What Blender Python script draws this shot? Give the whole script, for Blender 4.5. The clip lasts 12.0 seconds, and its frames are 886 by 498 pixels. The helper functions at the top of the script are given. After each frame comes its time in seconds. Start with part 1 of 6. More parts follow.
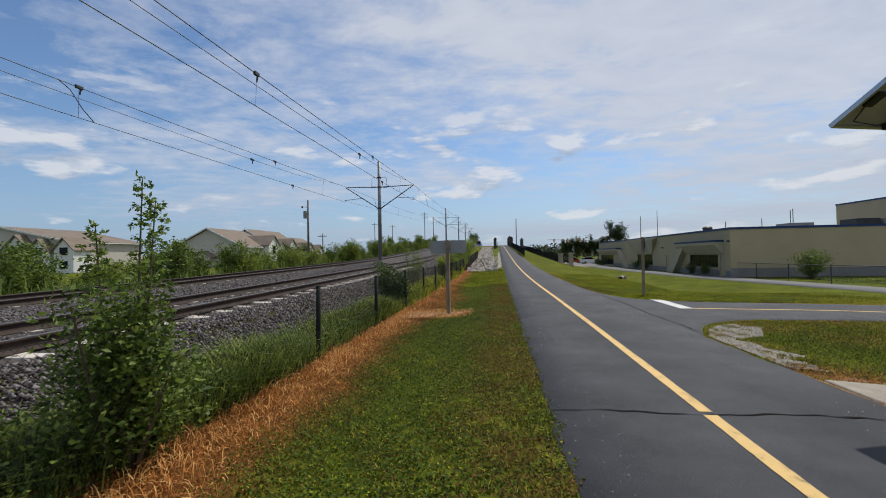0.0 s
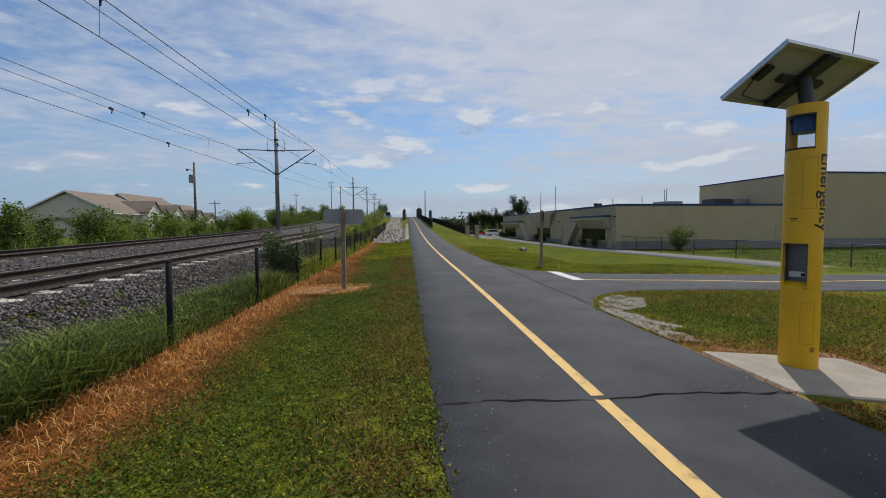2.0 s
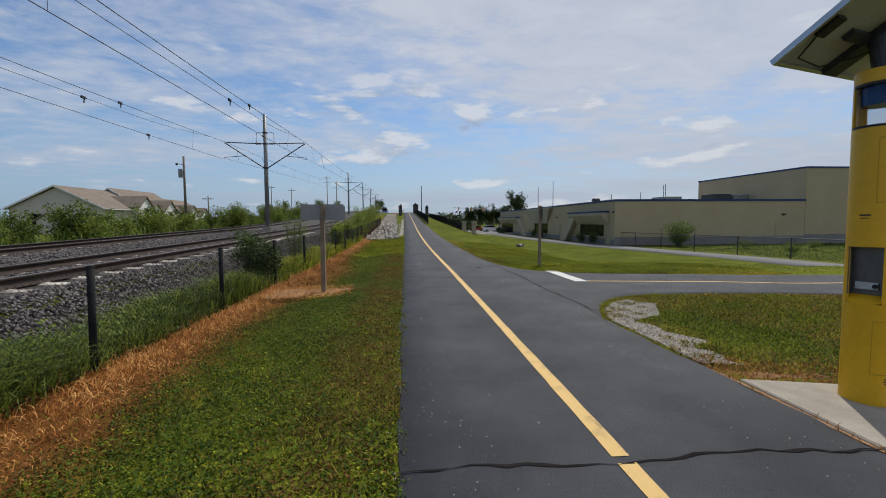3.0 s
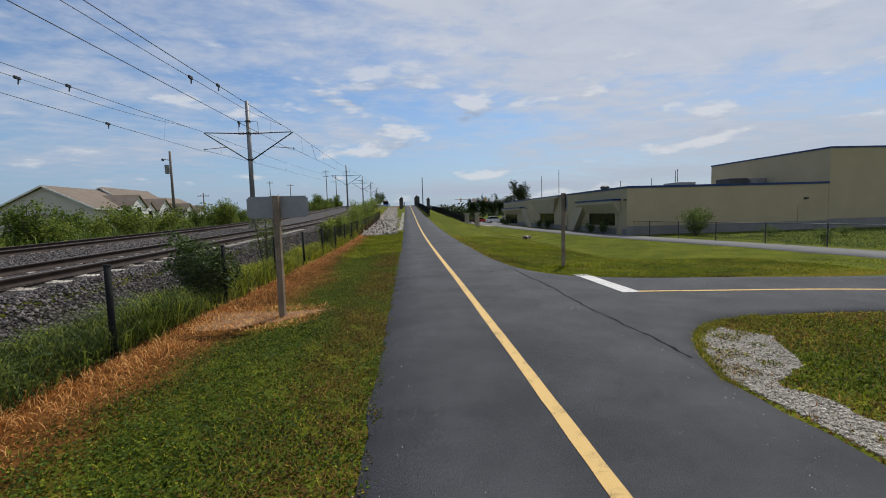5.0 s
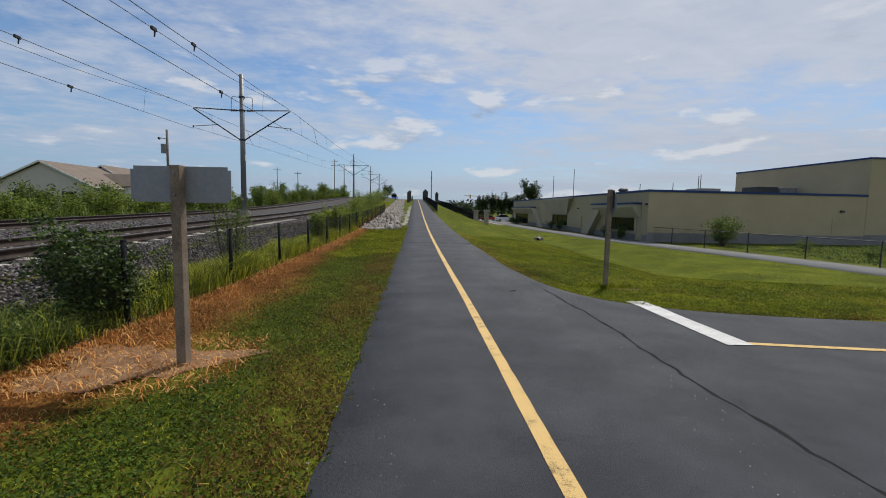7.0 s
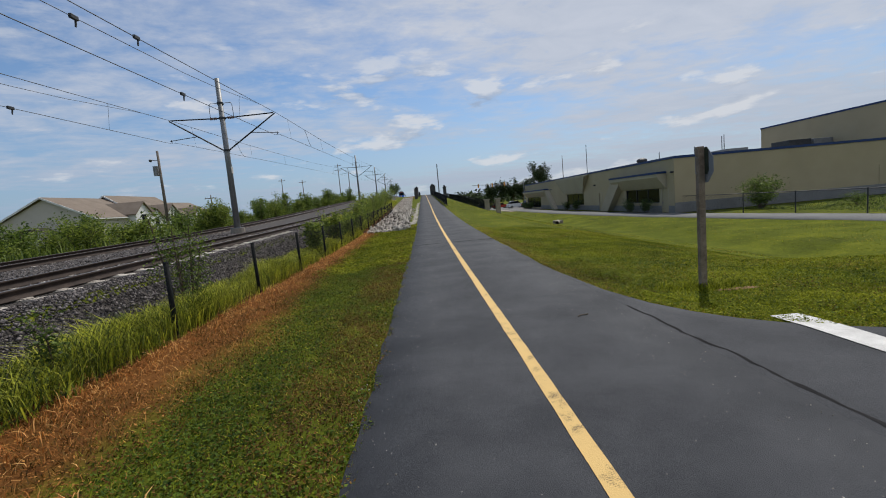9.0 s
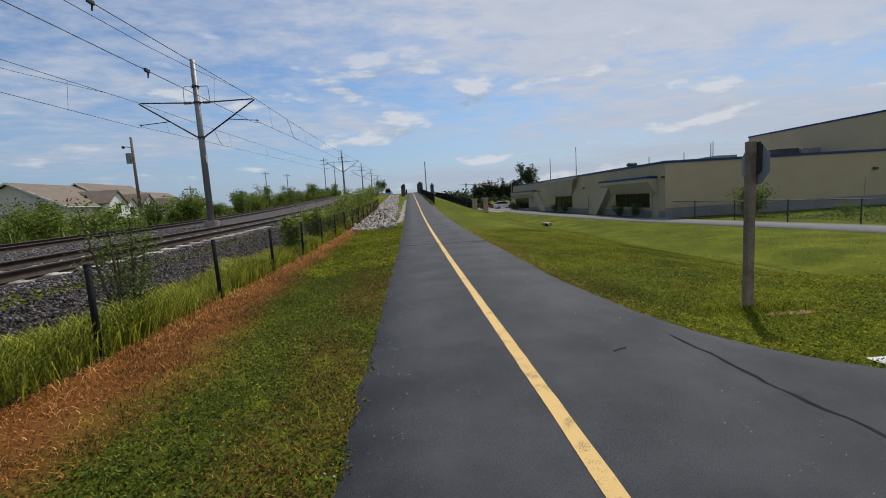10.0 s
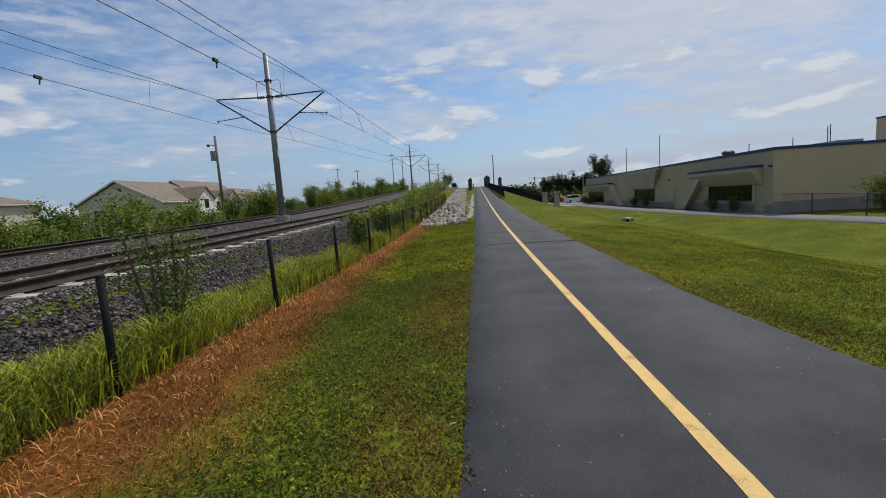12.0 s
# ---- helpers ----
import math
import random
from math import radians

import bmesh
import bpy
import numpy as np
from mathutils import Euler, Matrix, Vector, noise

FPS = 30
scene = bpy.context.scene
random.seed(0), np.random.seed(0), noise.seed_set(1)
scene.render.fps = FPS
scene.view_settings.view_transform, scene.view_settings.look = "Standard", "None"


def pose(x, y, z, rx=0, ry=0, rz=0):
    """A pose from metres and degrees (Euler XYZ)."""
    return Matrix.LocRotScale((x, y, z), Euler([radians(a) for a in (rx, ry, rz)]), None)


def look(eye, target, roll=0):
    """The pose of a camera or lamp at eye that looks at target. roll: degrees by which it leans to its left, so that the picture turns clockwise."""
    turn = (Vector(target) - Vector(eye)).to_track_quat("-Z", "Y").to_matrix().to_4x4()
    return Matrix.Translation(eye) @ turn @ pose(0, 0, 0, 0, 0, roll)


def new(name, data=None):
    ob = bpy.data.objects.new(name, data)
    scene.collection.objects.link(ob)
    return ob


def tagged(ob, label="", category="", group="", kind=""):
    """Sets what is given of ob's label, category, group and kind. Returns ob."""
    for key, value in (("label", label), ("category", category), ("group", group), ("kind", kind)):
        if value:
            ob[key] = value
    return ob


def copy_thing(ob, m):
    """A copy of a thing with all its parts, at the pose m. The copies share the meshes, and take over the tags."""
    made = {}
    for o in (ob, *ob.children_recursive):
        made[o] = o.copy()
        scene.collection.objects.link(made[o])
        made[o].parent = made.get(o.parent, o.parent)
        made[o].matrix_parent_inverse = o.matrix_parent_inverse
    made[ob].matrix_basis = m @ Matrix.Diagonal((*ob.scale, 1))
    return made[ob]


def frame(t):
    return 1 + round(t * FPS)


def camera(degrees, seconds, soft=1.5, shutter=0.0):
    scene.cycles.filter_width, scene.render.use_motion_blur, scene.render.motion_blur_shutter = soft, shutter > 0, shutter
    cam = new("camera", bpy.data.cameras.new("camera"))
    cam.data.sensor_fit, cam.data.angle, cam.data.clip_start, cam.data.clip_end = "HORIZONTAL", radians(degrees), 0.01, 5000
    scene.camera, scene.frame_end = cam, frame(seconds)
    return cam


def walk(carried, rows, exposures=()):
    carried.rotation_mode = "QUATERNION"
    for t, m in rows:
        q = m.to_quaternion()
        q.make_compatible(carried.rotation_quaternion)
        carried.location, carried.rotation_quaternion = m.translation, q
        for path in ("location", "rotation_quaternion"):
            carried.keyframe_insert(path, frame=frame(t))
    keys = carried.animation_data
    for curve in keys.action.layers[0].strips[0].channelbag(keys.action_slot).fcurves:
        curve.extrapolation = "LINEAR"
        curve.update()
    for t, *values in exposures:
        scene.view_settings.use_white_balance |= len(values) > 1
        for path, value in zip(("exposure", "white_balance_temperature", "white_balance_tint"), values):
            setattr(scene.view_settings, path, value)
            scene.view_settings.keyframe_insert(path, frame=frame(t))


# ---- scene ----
cam = camera(91.8, 12.0, soft=1.0)
# seconds, place, turn
PATH = [
    (0, -0.054, 0.201, 1.349, 90.922, 1.029, 7.235),
    (0.5, -0.076, 0.140, 1.343, 89.111, 0.708, 0.440),
    (1, -0.010, 0.247, 1.336, 88.370, 0.700, -0.034),
    (1.5, 0.102, 0.471, 1.324, 87.499, 0.466, -1.934),
    (2, 0.174, 0.866, 1.335, 86.981, 0.318, -4.753),
    (2.5, 0.338, 1.275, 1.347, 86.559, 0.406, -5.488),
    (3, 0.415, 1.740, 1.358, 86.383, 0.312, -5.110),
    (5, 0.661, 4.239, 1.400, 85.343, 1.614, -4.806),
    (5.5, 0.691, 4.887, 1.395, 85.312, 1.024, -4.238),
    (6, 0.743, 5.547, 1.384, 85.308, 0.929, -3.944),
    (6.5, 0.810, 6.166, 1.392, 85.166, 0.529, -4.000),
    (7, 0.865, 6.843, 1.392, 84.761, -1.162, -3.711),
    (9, 0.905, 9.398, 1.404, 83.916, 5.135, -2.530),
    (9.5, 0.796, 9.996, 1.397, 83.642, 3.637, -2.594),
    (10, 0.828, 10.528, 1.393, 83.601, 3.408, -4.334),
    (10.5, 0.777, 10.977, 1.387, 83.401, 3.015, -3.955),
    (11, 0.718, 11.389, 1.401, 83.297, 3.142, -2.332),
    (11.5, 0.648, 11.742, 1.426, 83.280, 3.432, 2.885),
    (12, 0.510, 12.047, 1.396, 83.383, 3.658, 4.339),
]
walk(cam, [(t, pose(*p)) for t, *p in PATH], [(0, 0.10), (0.5, 0.04), (1.0, 0.0), (12.0, 0.0)])

# ---- light ----
LINE_X = [1.60, 1.61, 1.65, 1.67, 1.66, 1.68]
SUN_EL, SUN_AZ = radians(54.8), radians(32.7)
to_sun = Vector((math.sin(SUN_AZ) * math.cos(SUN_EL), math.cos(SUN_AZ) * math.cos(SUN_EL), math.sin(SUN_EL)))
sun = new("sun", bpy.data.lights.new("sun", "SUN"))
sun.data.energy, sun.data.angle, sun.data.color = 3.4, radians(0.6), (1.0, 0.95, 0.87)
sun.matrix_world = look(to_sun * 50, (0, 0, 0))
scene.view_settings.exposure = 0.0


def build_world():
    world = bpy.data.worlds.new("world")
    scene.world = world
    world.use_nodes = True
    nt = world.node_tree
    n, lk = nt.nodes, nt.links
    n.clear()
    sky = n.new("ShaderNodeTexSky")
    sky.sky_type, sky.sun_disc = "NISHITA", False
    sky.sun_elevation, sky.sun_rotation = SUN_EL, SUN_AZ
    sky.air_density, sky.dust_density, sky.ozone_density = 1.0, 0.6, 1.6
    # cloud layer: directions laid out on a flat sheet overhead
    tc = n.new("ShaderNodeTexCoord")
    sep = n.new("ShaderNodeSeparateXYZ")
    lk.new(tc.outputs["Generated"], sep.inputs[0])

    def m(op, a, b=None, c=None):
        k = n.new("ShaderNodeMath")
        k.operation = op
        for i, v in enumerate((a, b, c)):
            if v is None:
                continue
            if isinstance(v, (int, float)):
                k.inputs[i].default_value = v
            else:
                lk.new(v, k.inputs[i])
        return k.outputs[0]

    up = m("ADD", m("MAXIMUM", sep.outputs[2], 0.0), 0.07)
    cx, cy = m("DIVIDE", sep.outputs[0], up), m("DIVIDE", sep.outputs[1], up)
    comb = n.new("ShaderNodeCombineXYZ")
    lk.new(cx, comb.inputs[0])
    lk.new(cy, comb.inputs[1])

    def noise_tex(scale, detail, rough, dist, stretch, loc):
        mp = n.new("ShaderNodeMapping")
        mp.inputs["Scale"].default_value = stretch
        mp.inputs["Location"].default_value = loc
        mp.inputs["Rotation"].default_value = (0, 0, radians(-20))
        lk.new(comb.outputs[0], mp.inputs[0])
        t = n.new("ShaderNodeTexNoise")
        t.inputs["Scale"].default_value, t.inputs["Detail"].default_value = scale, detail
        t.inputs["Roughness"].default_value, t.inputs["Distortion"].default_value = rough, dist
        lk.new(mp.outputs[0], t.inputs["Vector"])
        return t.outputs["Fac"]

    big = noise_tex(0.5, 3, 0.5, 0.3, (0.6, 1.0, 1), (3.1, 1.7, 0))
    rip = noise_tex(3.0, 7, 0.60, 0.35, (0.85, 1.2, 1), (0.4, 5.0, 0))
    fine = noise_tex(7.0, 6, 0.65, 0.2, (0.9, 1.1, 1), (7.7, 2.0, 0))
    tot = m("ADD", m("ADD", m("MULTIPLY", big, 1.05), m("MULTIPLY", rip, 0.55)), m("MULTIPLY", fine, 0.28))
    ramp = n.new("ShaderNodeValToRGB")
    ramp.color_ramp.elements[0].position, ramp.color_ramp.elements[0].color = CLOUD_LO, (0, 0, 0, 1)
    ramp.color_ramp.elements[1].position, ramp.color_ramp.elements[1].color = CLOUD_HI, (1, 1, 1, 1)
    # the sheet thins out towards the west and low down
    lean = m("ADD", m("MULTIPLY", sep.outputs[0], 0.085), m("MULTIPLY", m("SUBTRACT", sep.outputs[2], 0.24), 0.11))
    lk.new(m("ADD", m("MULTIPLY", tot, 0.53), lean), ramp.inputs[0])
    # thin haze low down
    low = m("POWER", m("SUBTRACT", 1.0, m("MINIMUM", m("MULTIPLY", m("MAXIMUM", sep.outputs[2], 0.0), 2.7), 1.0)), 2.0)
    amount = m("MULTIPLY", ramp.outputs[0], 0.90)
    white = n.new("ShaderNodeMix")
    white.data_type = "RGBA"
    lk.new(m("MINIMUM", m("MULTIPLY", rip, 1.25), 1.0), white.inputs["Factor"])
    white.inputs["A"].default_value = (*CLOUD_DARK, 1)
    white.inputs["B"].default_value = (*CLOUD_LIGHT, 1)
    mix = n.new("ShaderNodeMix")
    mix.data_type = "RGBA"
    lk.new(amount, mix.inputs["Factor"])
    tint = n.new("ShaderNodeMix")
    tint.data_type, tint.blend_type = "RGBA", "MULTIPLY"
    tint.inputs["Factor"].default_value = 1.0
    tint.inputs["B"].default_value = (*SKY_TINT, 1)
    lk.new(sky.outputs[0], tint.inputs["A"])
    lk.new(tint.outputs["Result"], mix.inputs["A"])
    lk.new(white.outputs["Result"], mix.inputs["B"])
    # haze low down, then small heaped clouds with grey feet
    haze = n.new("ShaderNodeMix")
    haze.data_type = "RGBA"
    lk.new(m("MULTIPLY", low, 0.88), haze.inputs["Factor"])
    lk.new(mix.outputs["Result"], haze.inputs["A"])
    side = n.new("ShaderNodeMapRange")
    side.inputs["From Min"].default_value, side.inputs["From Max"].default_value = -0.75, 0.45
    lk.new(sep.outputs[0], side.inputs["Value"])
    veil = n.new("ShaderNodeMix")
    veil.data_type = "RGBA"
    lk.new(side.outputs[0], veil.inputs["Factor"])
    veil.inputs["A"].default_value, veil.inputs["B"].default_value = (*HAZE_WEST, 1), (*HAZE, 1)
    lk.new(veil.outputs["Result"], haze.inputs["B"])

    def heaps(dz):
        mp = n.new("ShaderNodeMapping")
        mp.inputs["Scale"].default_value = (3.4, 3.4, 12.0)
        mp.inputs["Location"].default_value = (2.3, 0.6, dz)
        lk.new(tc.outputs["Generated"], mp.inputs[0])
        t = n.new("ShaderNodeTexNoise")
        t.inputs["Scale"].default_value, t.inputs["Detail"].default_value, t.inputs["Roughness"].default_value = 1.7, 6, 0.55
        lk.new(mp.outputs[0], t.inputs["Vector"])
        return t.outputs["Fac"]

    h0, h1 = heaps(0.0), heaps(0.35)
    hr = n.new("ShaderNodeMapRange")
    hr.interpolation_type = "SMOOTHSTEP"
    hr.inputs["From Min"].default_value, hr.inputs["From Max"].default_value = 0.55, 0.65
    lk.new(h0, hr.inputs["Value"])
    band = n.new("ShaderNodeValToRGB")
    e = band.color_ramp.elements
    e[0].position, e[0].color = 0.0, (0.2, 0.2, 0.2, 1)
    e[1].position, e[1].color = 0.42, (0, 0, 0, 1)
    e.new(0.05).color = (0.8, 0.8, 0.8, 1)
    e.new(0.26).color = (0.75, 0.75, 0.75, 1)
    lk.new(sep.outputs[2], band.inputs[0])
    tone = n.new("ShaderNodeMapRange")
    tone.inputs["From Min"].default_value, tone.inputs["From Max"].default_value = -0.06, 0.10
    lk.new(m("SUBTRACT", h0, h1), tone.inputs["Value"])
    heap = n.new("ShaderNodeMix")
    heap.data_type = "RGBA"
    lk.new(tone.outputs[0], heap.inputs["Factor"])
    heap.inputs["A"].default_value, heap.inputs["B"].default_value = (*HEAP_DARK, 1), (*HEAP_LIGHT, 1)
    final = n.new("ShaderNodeMix")
    final.data_type = "RGBA"
    lk.new(m("MULTIPLY", hr.outputs[0], band.outputs[0]), final.inputs["Factor"])
    lk.new(haze.outputs["Result"], final.inputs["A"])
    lk.new(heap.outputs["Result"], final.inputs["B"])
    bg = n.new("ShaderNodeBackground")
    bg.inputs["Strength"].default_value = SKY_STRENGTH
    lk.new(final.outputs["Result"], bg.inputs["Color"])
    out = n.new("ShaderNodeOutputWorld")
    lk.new(bg.outputs[0], out.inputs["Surface"])


SKY_STRENGTH = 0.1
SKY_TINT = (0.80, 0.94, 1.08)
CLOUD_LO, CLOUD_HI = 0.422, 0.575
CLOUD_DARK, CLOUD_LIGHT = (4.1, 4.65, 5.65), (6.1, 6.35, 7.0)
HAZE_WEST = (2.5, 3.6, 5.4)
HAZE, HEAP_DARK, HEAP_LIGHT = (3.75, 4.4, 5.5), (3.2, 3.9, 5.1), (6.7, 6.9, 7.3)
build_world()

# ---- materials ----


def mat(name, dark, light, scale=4.0, fine=60.0, rough=0.8, bump=0.3, metal=0.0, spec=0.3, island=0.0, objrand=0.0, mid=None, translucent=0.0, contrast=(0.35, 0.68)):
    """A surface whose colour wanders between dark and light at two scales."""
    ma = bpy.data.materials.new(name)
    ma.use_nodes = True
    nt = ma.node_tree
    n, lk = nt.nodes, nt.links
    bs = n["Principled BSDF"]
    tc = n.new("ShaderNodeNewGeometry")
    a, b = n.new("ShaderNodeTexNoise"), n.new("ShaderNodeTexNoise")
    for tex, sc, de in ((a, scale, 5), (b, fine, 4)):
        tex.inputs["Scale"].default_value, tex.inputs["Detail"].default_value, tex.inputs["Roughness"].default_value = sc, de, 0.62
        lk.new(tc.outputs["Position"], tex.inputs["Vector"])
    add = n.new("ShaderNodeMath")
    add.operation = "MULTIPLY_ADD"
    lk.new(b.outputs["Fac"], add.inputs[0])
    add.inputs[1].default_value = 0.45
    sc = n.new("ShaderNodeMath")
    sc.operation = "MULTIPLY"
    sc.inputs[1].default_value = 0.55
    lk.new(a.outputs["Fac"], sc.inputs[0])
    lk.new(sc.outputs[0], add.inputs[2])
    val = add.outputs[0]
    for amount, src in ((island, tc.outputs["Random Per Island"]), (objrand, None)):
        if not amount:
            continue
        if src is None:
            oi = n.new("ShaderNodeObjectInfo")
            src = oi.outputs["Random"]
        sub = n.new("ShaderNodeMath")
        sub.operation = "SUBTRACT"
        lk.new(src, sub.inputs[0])
        sub.inputs[1].default_value = 0.5
        k = n.new("ShaderNodeMath")
        k.operation = "MULTIPLY_ADD"
        lk.new(sub.outputs[0], k.inputs[0])
        k.inputs[1].default_value = amount
        lk.new(val, k.inputs[2])
        val = k.outputs[0]
    ramp = n.new("ShaderNodeValToRGB")
    e = ramp.color_ramp.elements
    e[0].position, e[0].color = contrast[0], (*dark, 1)
    e[1].position, e[1].color = contrast[1], (*light, 1)
    if mid:
        q = e.new((contrast[0] + contrast[1]) / 2)
        q.color = (*mid, 1)
    lk.new(val, ramp.inputs[0])
    lk.new(ramp.outputs[0], bs.inputs["Base Color"])
    bs.inputs["Roughness"].default_value, bs.inputs["Metallic"].default_value = rough, metal
    bs.inputs["Specular IOR Level"].default_value = spec
    if bump:
        bp = n.new("ShaderNodeBump")
        bp.inputs["Strength"].default_value, bp.inputs["Distance"].default_value = bump, 0.01
        lk.new(b.outputs["Fac"], bp.inputs["Height"])
        lk.new(bp.outputs[0], bs.inputs["Normal"])
    if translucent:
        tr = n.new("ShaderNodeBsdfTranslucent")
        lk.new(ramp.outputs[0], tr.inputs["Color"])
        mx = n.new("ShaderNodeMixShader")
        mx.inputs[0].default_value = translucent
        lk.new(bs.outputs[0], mx.inputs[1])
        lk.new(tr.outputs[0], mx.inputs[2])
        lk.new(mx.outputs[0], n["Material Output"].inputs["Surface"])
    return ma


ASPHALT = mat("asphalt", (0.025, 0.027, 0.032), (0.058, 0.060, 0.066), 0.9, 200, 0.80, 0.6, spec=0.30, contrast=(0.42, 0.60))
STREET = mat("street_asphalt", (0.12, 0.12, 0.118), (0.19, 0.188, 0.18), 0.7, 90, 0.9, 0.3)
TAR = mat("crack_tar", (0.013, 0.012, 0.012), (0.032, 0.029, 0.028), 6, 90, 1.0, 0.0, spec=0.0)
YELLOW = mat("yellow_paint", (0.13, 0.095, 0.05), (0.64, 0.43, 0.16), 7, 130, 0.75, 0.4, contrast=(0.37, 0.46))
WHITE = mat("white_paint", (0.42, 0.41, 0.39), (0.74, 0.73, 0.70), 6, 150, 0.7, 0.3)
CONCRETE = mat("concrete", (0.23, 0.20, 0.16), (0.37, 0.33, 0.27), 3, 70, 0.9, 0.3)
GRIT = mat("white_grit", (0.22, 0.195, 0.16), (0.58, 0.53, 0.45), 20, 80, 0.85, 0.2, island=0.5)
TIE = mat("concrete_tie", (0.34, 0.30, 0.26), (0.56, 0.52, 0.46), 3, 60, 0.9, 0.3, objrand=0.3)
GRAVELBED = mat("gravel_bed", (0.15, 0.135, 0.11), (0.42, 0.39, 0.34), 7, 60, 0.95, 0.8)
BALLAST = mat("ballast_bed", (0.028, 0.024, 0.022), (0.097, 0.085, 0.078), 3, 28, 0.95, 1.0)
STONE = mat("ballast_stone", (0.045, 0.038, 0.037), (0.193, 0.172, 0.166), 5, 40, 0.9, 0.3, island=0.75)
RIPRAP = mat("riprap_stone", (0.075, 0.062, 0.05), (0.41, 0.37, 0.32), 4, 30, 0.9, 0.4, objrand=0.9, island=0.8)
RUST = mat("rusty_rail", (0.022, 0.015, 0.012), (0.065, 0.045, 0.036), 5, 50, 0.75, 0.3, 0.2)
RAILTOP = mat("rail_head", (0.13, 0.12, 0.115), (0.24, 0.23, 0.22), 4, 60, 0.45, 0.05, 0.7)
STEEL = mat("galvanised_steel", (0.17, 0.175, 0.18), (0.30, 0.305, 0.31), 2.5, 40, 0.55, 0.1, 0.5)
DARKSTEEL = mat("dark_steel", (0.03, 0.032, 0.035), (0.07, 0.072, 0.075), 4, 60, 0.5, 0.1, 0.3)
BLACKPOST = mat("black_fence_coat", (0.007, 0.008, 0.009), (0.018, 0.02, 0.021), 5, 80, 0.7, 0.1, spec=0.12)
WIRE = mat("overhead_wire", (0.03, 0.033, 0.036), (0.06, 0.064, 0.07), 4, 60, 0.5, 0, 0.3)
CERAMIC = mat("insulator", (0.10, 0.06, 0.05), (0.2, 0.13, 0.11), 6, 60, 0.3, 0)
POSTWOOD = mat("weathered_wood", (0.13, 0.095, 0.065), (0.33, 0.26, 0.19), 5, 55, 0.9, 0.5)
UTILWOOD = mat("utility_pole_wood", (0.11, 0.09, 0.075), (0.22, 0.19, 0.16), 3, 40, 0.9, 0.4)
DARKBOARD = mat("dark_green_board", (0.022, 0.028, 0.014), (0.07, 0.075, 0.045), 6, 50, 0.85, 0.3)
SIGNBACK = mat("bare_aluminium", (0.22, 0.225, 0.23), (0.32, 0.325, 0.33), 2, 30, 0.5, 0.05, 0.25)
SIGNRED = mat("red_sheeting", (0.42, 0.02, 0.02), (0.5, 0.03, 0.03), 4, 60, 0.4, 0)
TOWERYEL = mat("yellow_enamel", (0.66, 0.355, 0.008), (0.80, 0.445, 0.014), 1.6, 25, 0.42, 0.04, spec=0.4)
BLACKINK = mat("black_lettering", (0.015, 0.015, 0.015), (0.03, 0.03, 0.03), 5, 60, 0.5, 0)
BLUEBOX = mat("blue_lens", (0.01, 0.05, 0.16), (0.02, 0.09, 0.26), 4, 40, 0.2, 0)
RECESS = mat("recess_metal", (0.13, 0.12, 0.11), (0.2, 0.19, 0.18), 5, 50, 0.45, 0.05, 0.5)
PANELBACK = mat("panel_back_sheet", (0.33, 0.33, 0.29), (0.47, 0.46, 0.41), 2, 30, 0.7, 0.05)
PANELCELL = mat("solar_cells", (0.01, 0.014, 0.03), (0.018, 0.025, 0.05), 3, 30, 0.15, 0)
ALU = mat("aluminium_frame", (0.45, 0.46, 0.47), (0.6, 0.61, 0.62), 3, 40, 0.35, 0.05, 0.8)
STUCCO = mat("tan_wall_panel", (0.37, 0.305, 0.19), (0.44, 0.365, 0.235), 0.35, 20, 0.9, 0.15)
STUCCODARK = mat("brown_canopy_panel", (0.36, 0.315, 0.225), (0.44, 0.385, 0.285), 0.5, 20, 0.9, 0.15)
PLINTH = mat("grey_block_plinth", (0.17, 0.165, 0.16), (0.25, 0.245, 0.24), 0.8, 15, 0.9, 0.3)
DARKPILLAR = mat("dark_pillar_block", (0.045, 0.043, 0.042), (0.10, 0.096, 0.09), 1.5, 20, 0.9, 0.3)
TRIMBLUE = mat("blue_metal_coping", (0.013, 0.034, 0.115), (0.020, 0.050, 0.155), 1, 20, 0.5, 0.03, 0.2)
GLASSDARK = mat("tinted_glazing", (0.005, 0.006, 0.008), (0.012, 0.014, 0.017), 0.5, 5, 0.15, 0, spec=0.10)
ROOFFELT = mat("roof_felt", (0.2, 0.2, 0.2), (0.3, 0.3, 0.29), 1, 10, 0.9, 0.2)
SIDING = mat("pale_siding", (0.46, 0.43, 0.385), (0.55, 0.515, 0.465), 0.5, 12, 0.85, 0.1)
SIDINGWHITE = mat("white_siding", (0.62, 0.62, 0.61), (0.74, 0.74, 0.73), 0.5, 12, 0.8, 0.1)
SHINGLE = mat("brown_shingle", (0.15, 0.12, 0.095), (0.24, 0.195, 0.155), 0.6, 14, 0.95, 0.4)
SHUTTER = mat("dark_shutter", (0.02, 0.02, 0.024), (0.04, 0.04, 0.045), 2, 20, 0.6, 0)
BARK = mat("bark", (0.06, 0.045, 0.03), (0.15, 0.115, 0.08), 8, 60, 0.95, 0.5)
LEAF = mat("shrub_leaf", (0.045, 0.08, 0.012), (0.20, 0.27, 0.045), 1.2, 9, 0.6, 0, island=0.5, translucent=0.35)
BUSHLEAF = mat("bush_leaf", (0.060, 0.100, 0.015), (0.29, 0.35, 0.055), 1.0, 8, 0.6, 0, island=0.5, translucent=0.45)
LEAFDARK = mat("tree_leaf", (0.026, 0.050, 0.010), (0.11, 0.165, 0.035), 0.8, 5, 0.6, 0, island=0.5, translucent=0.25)
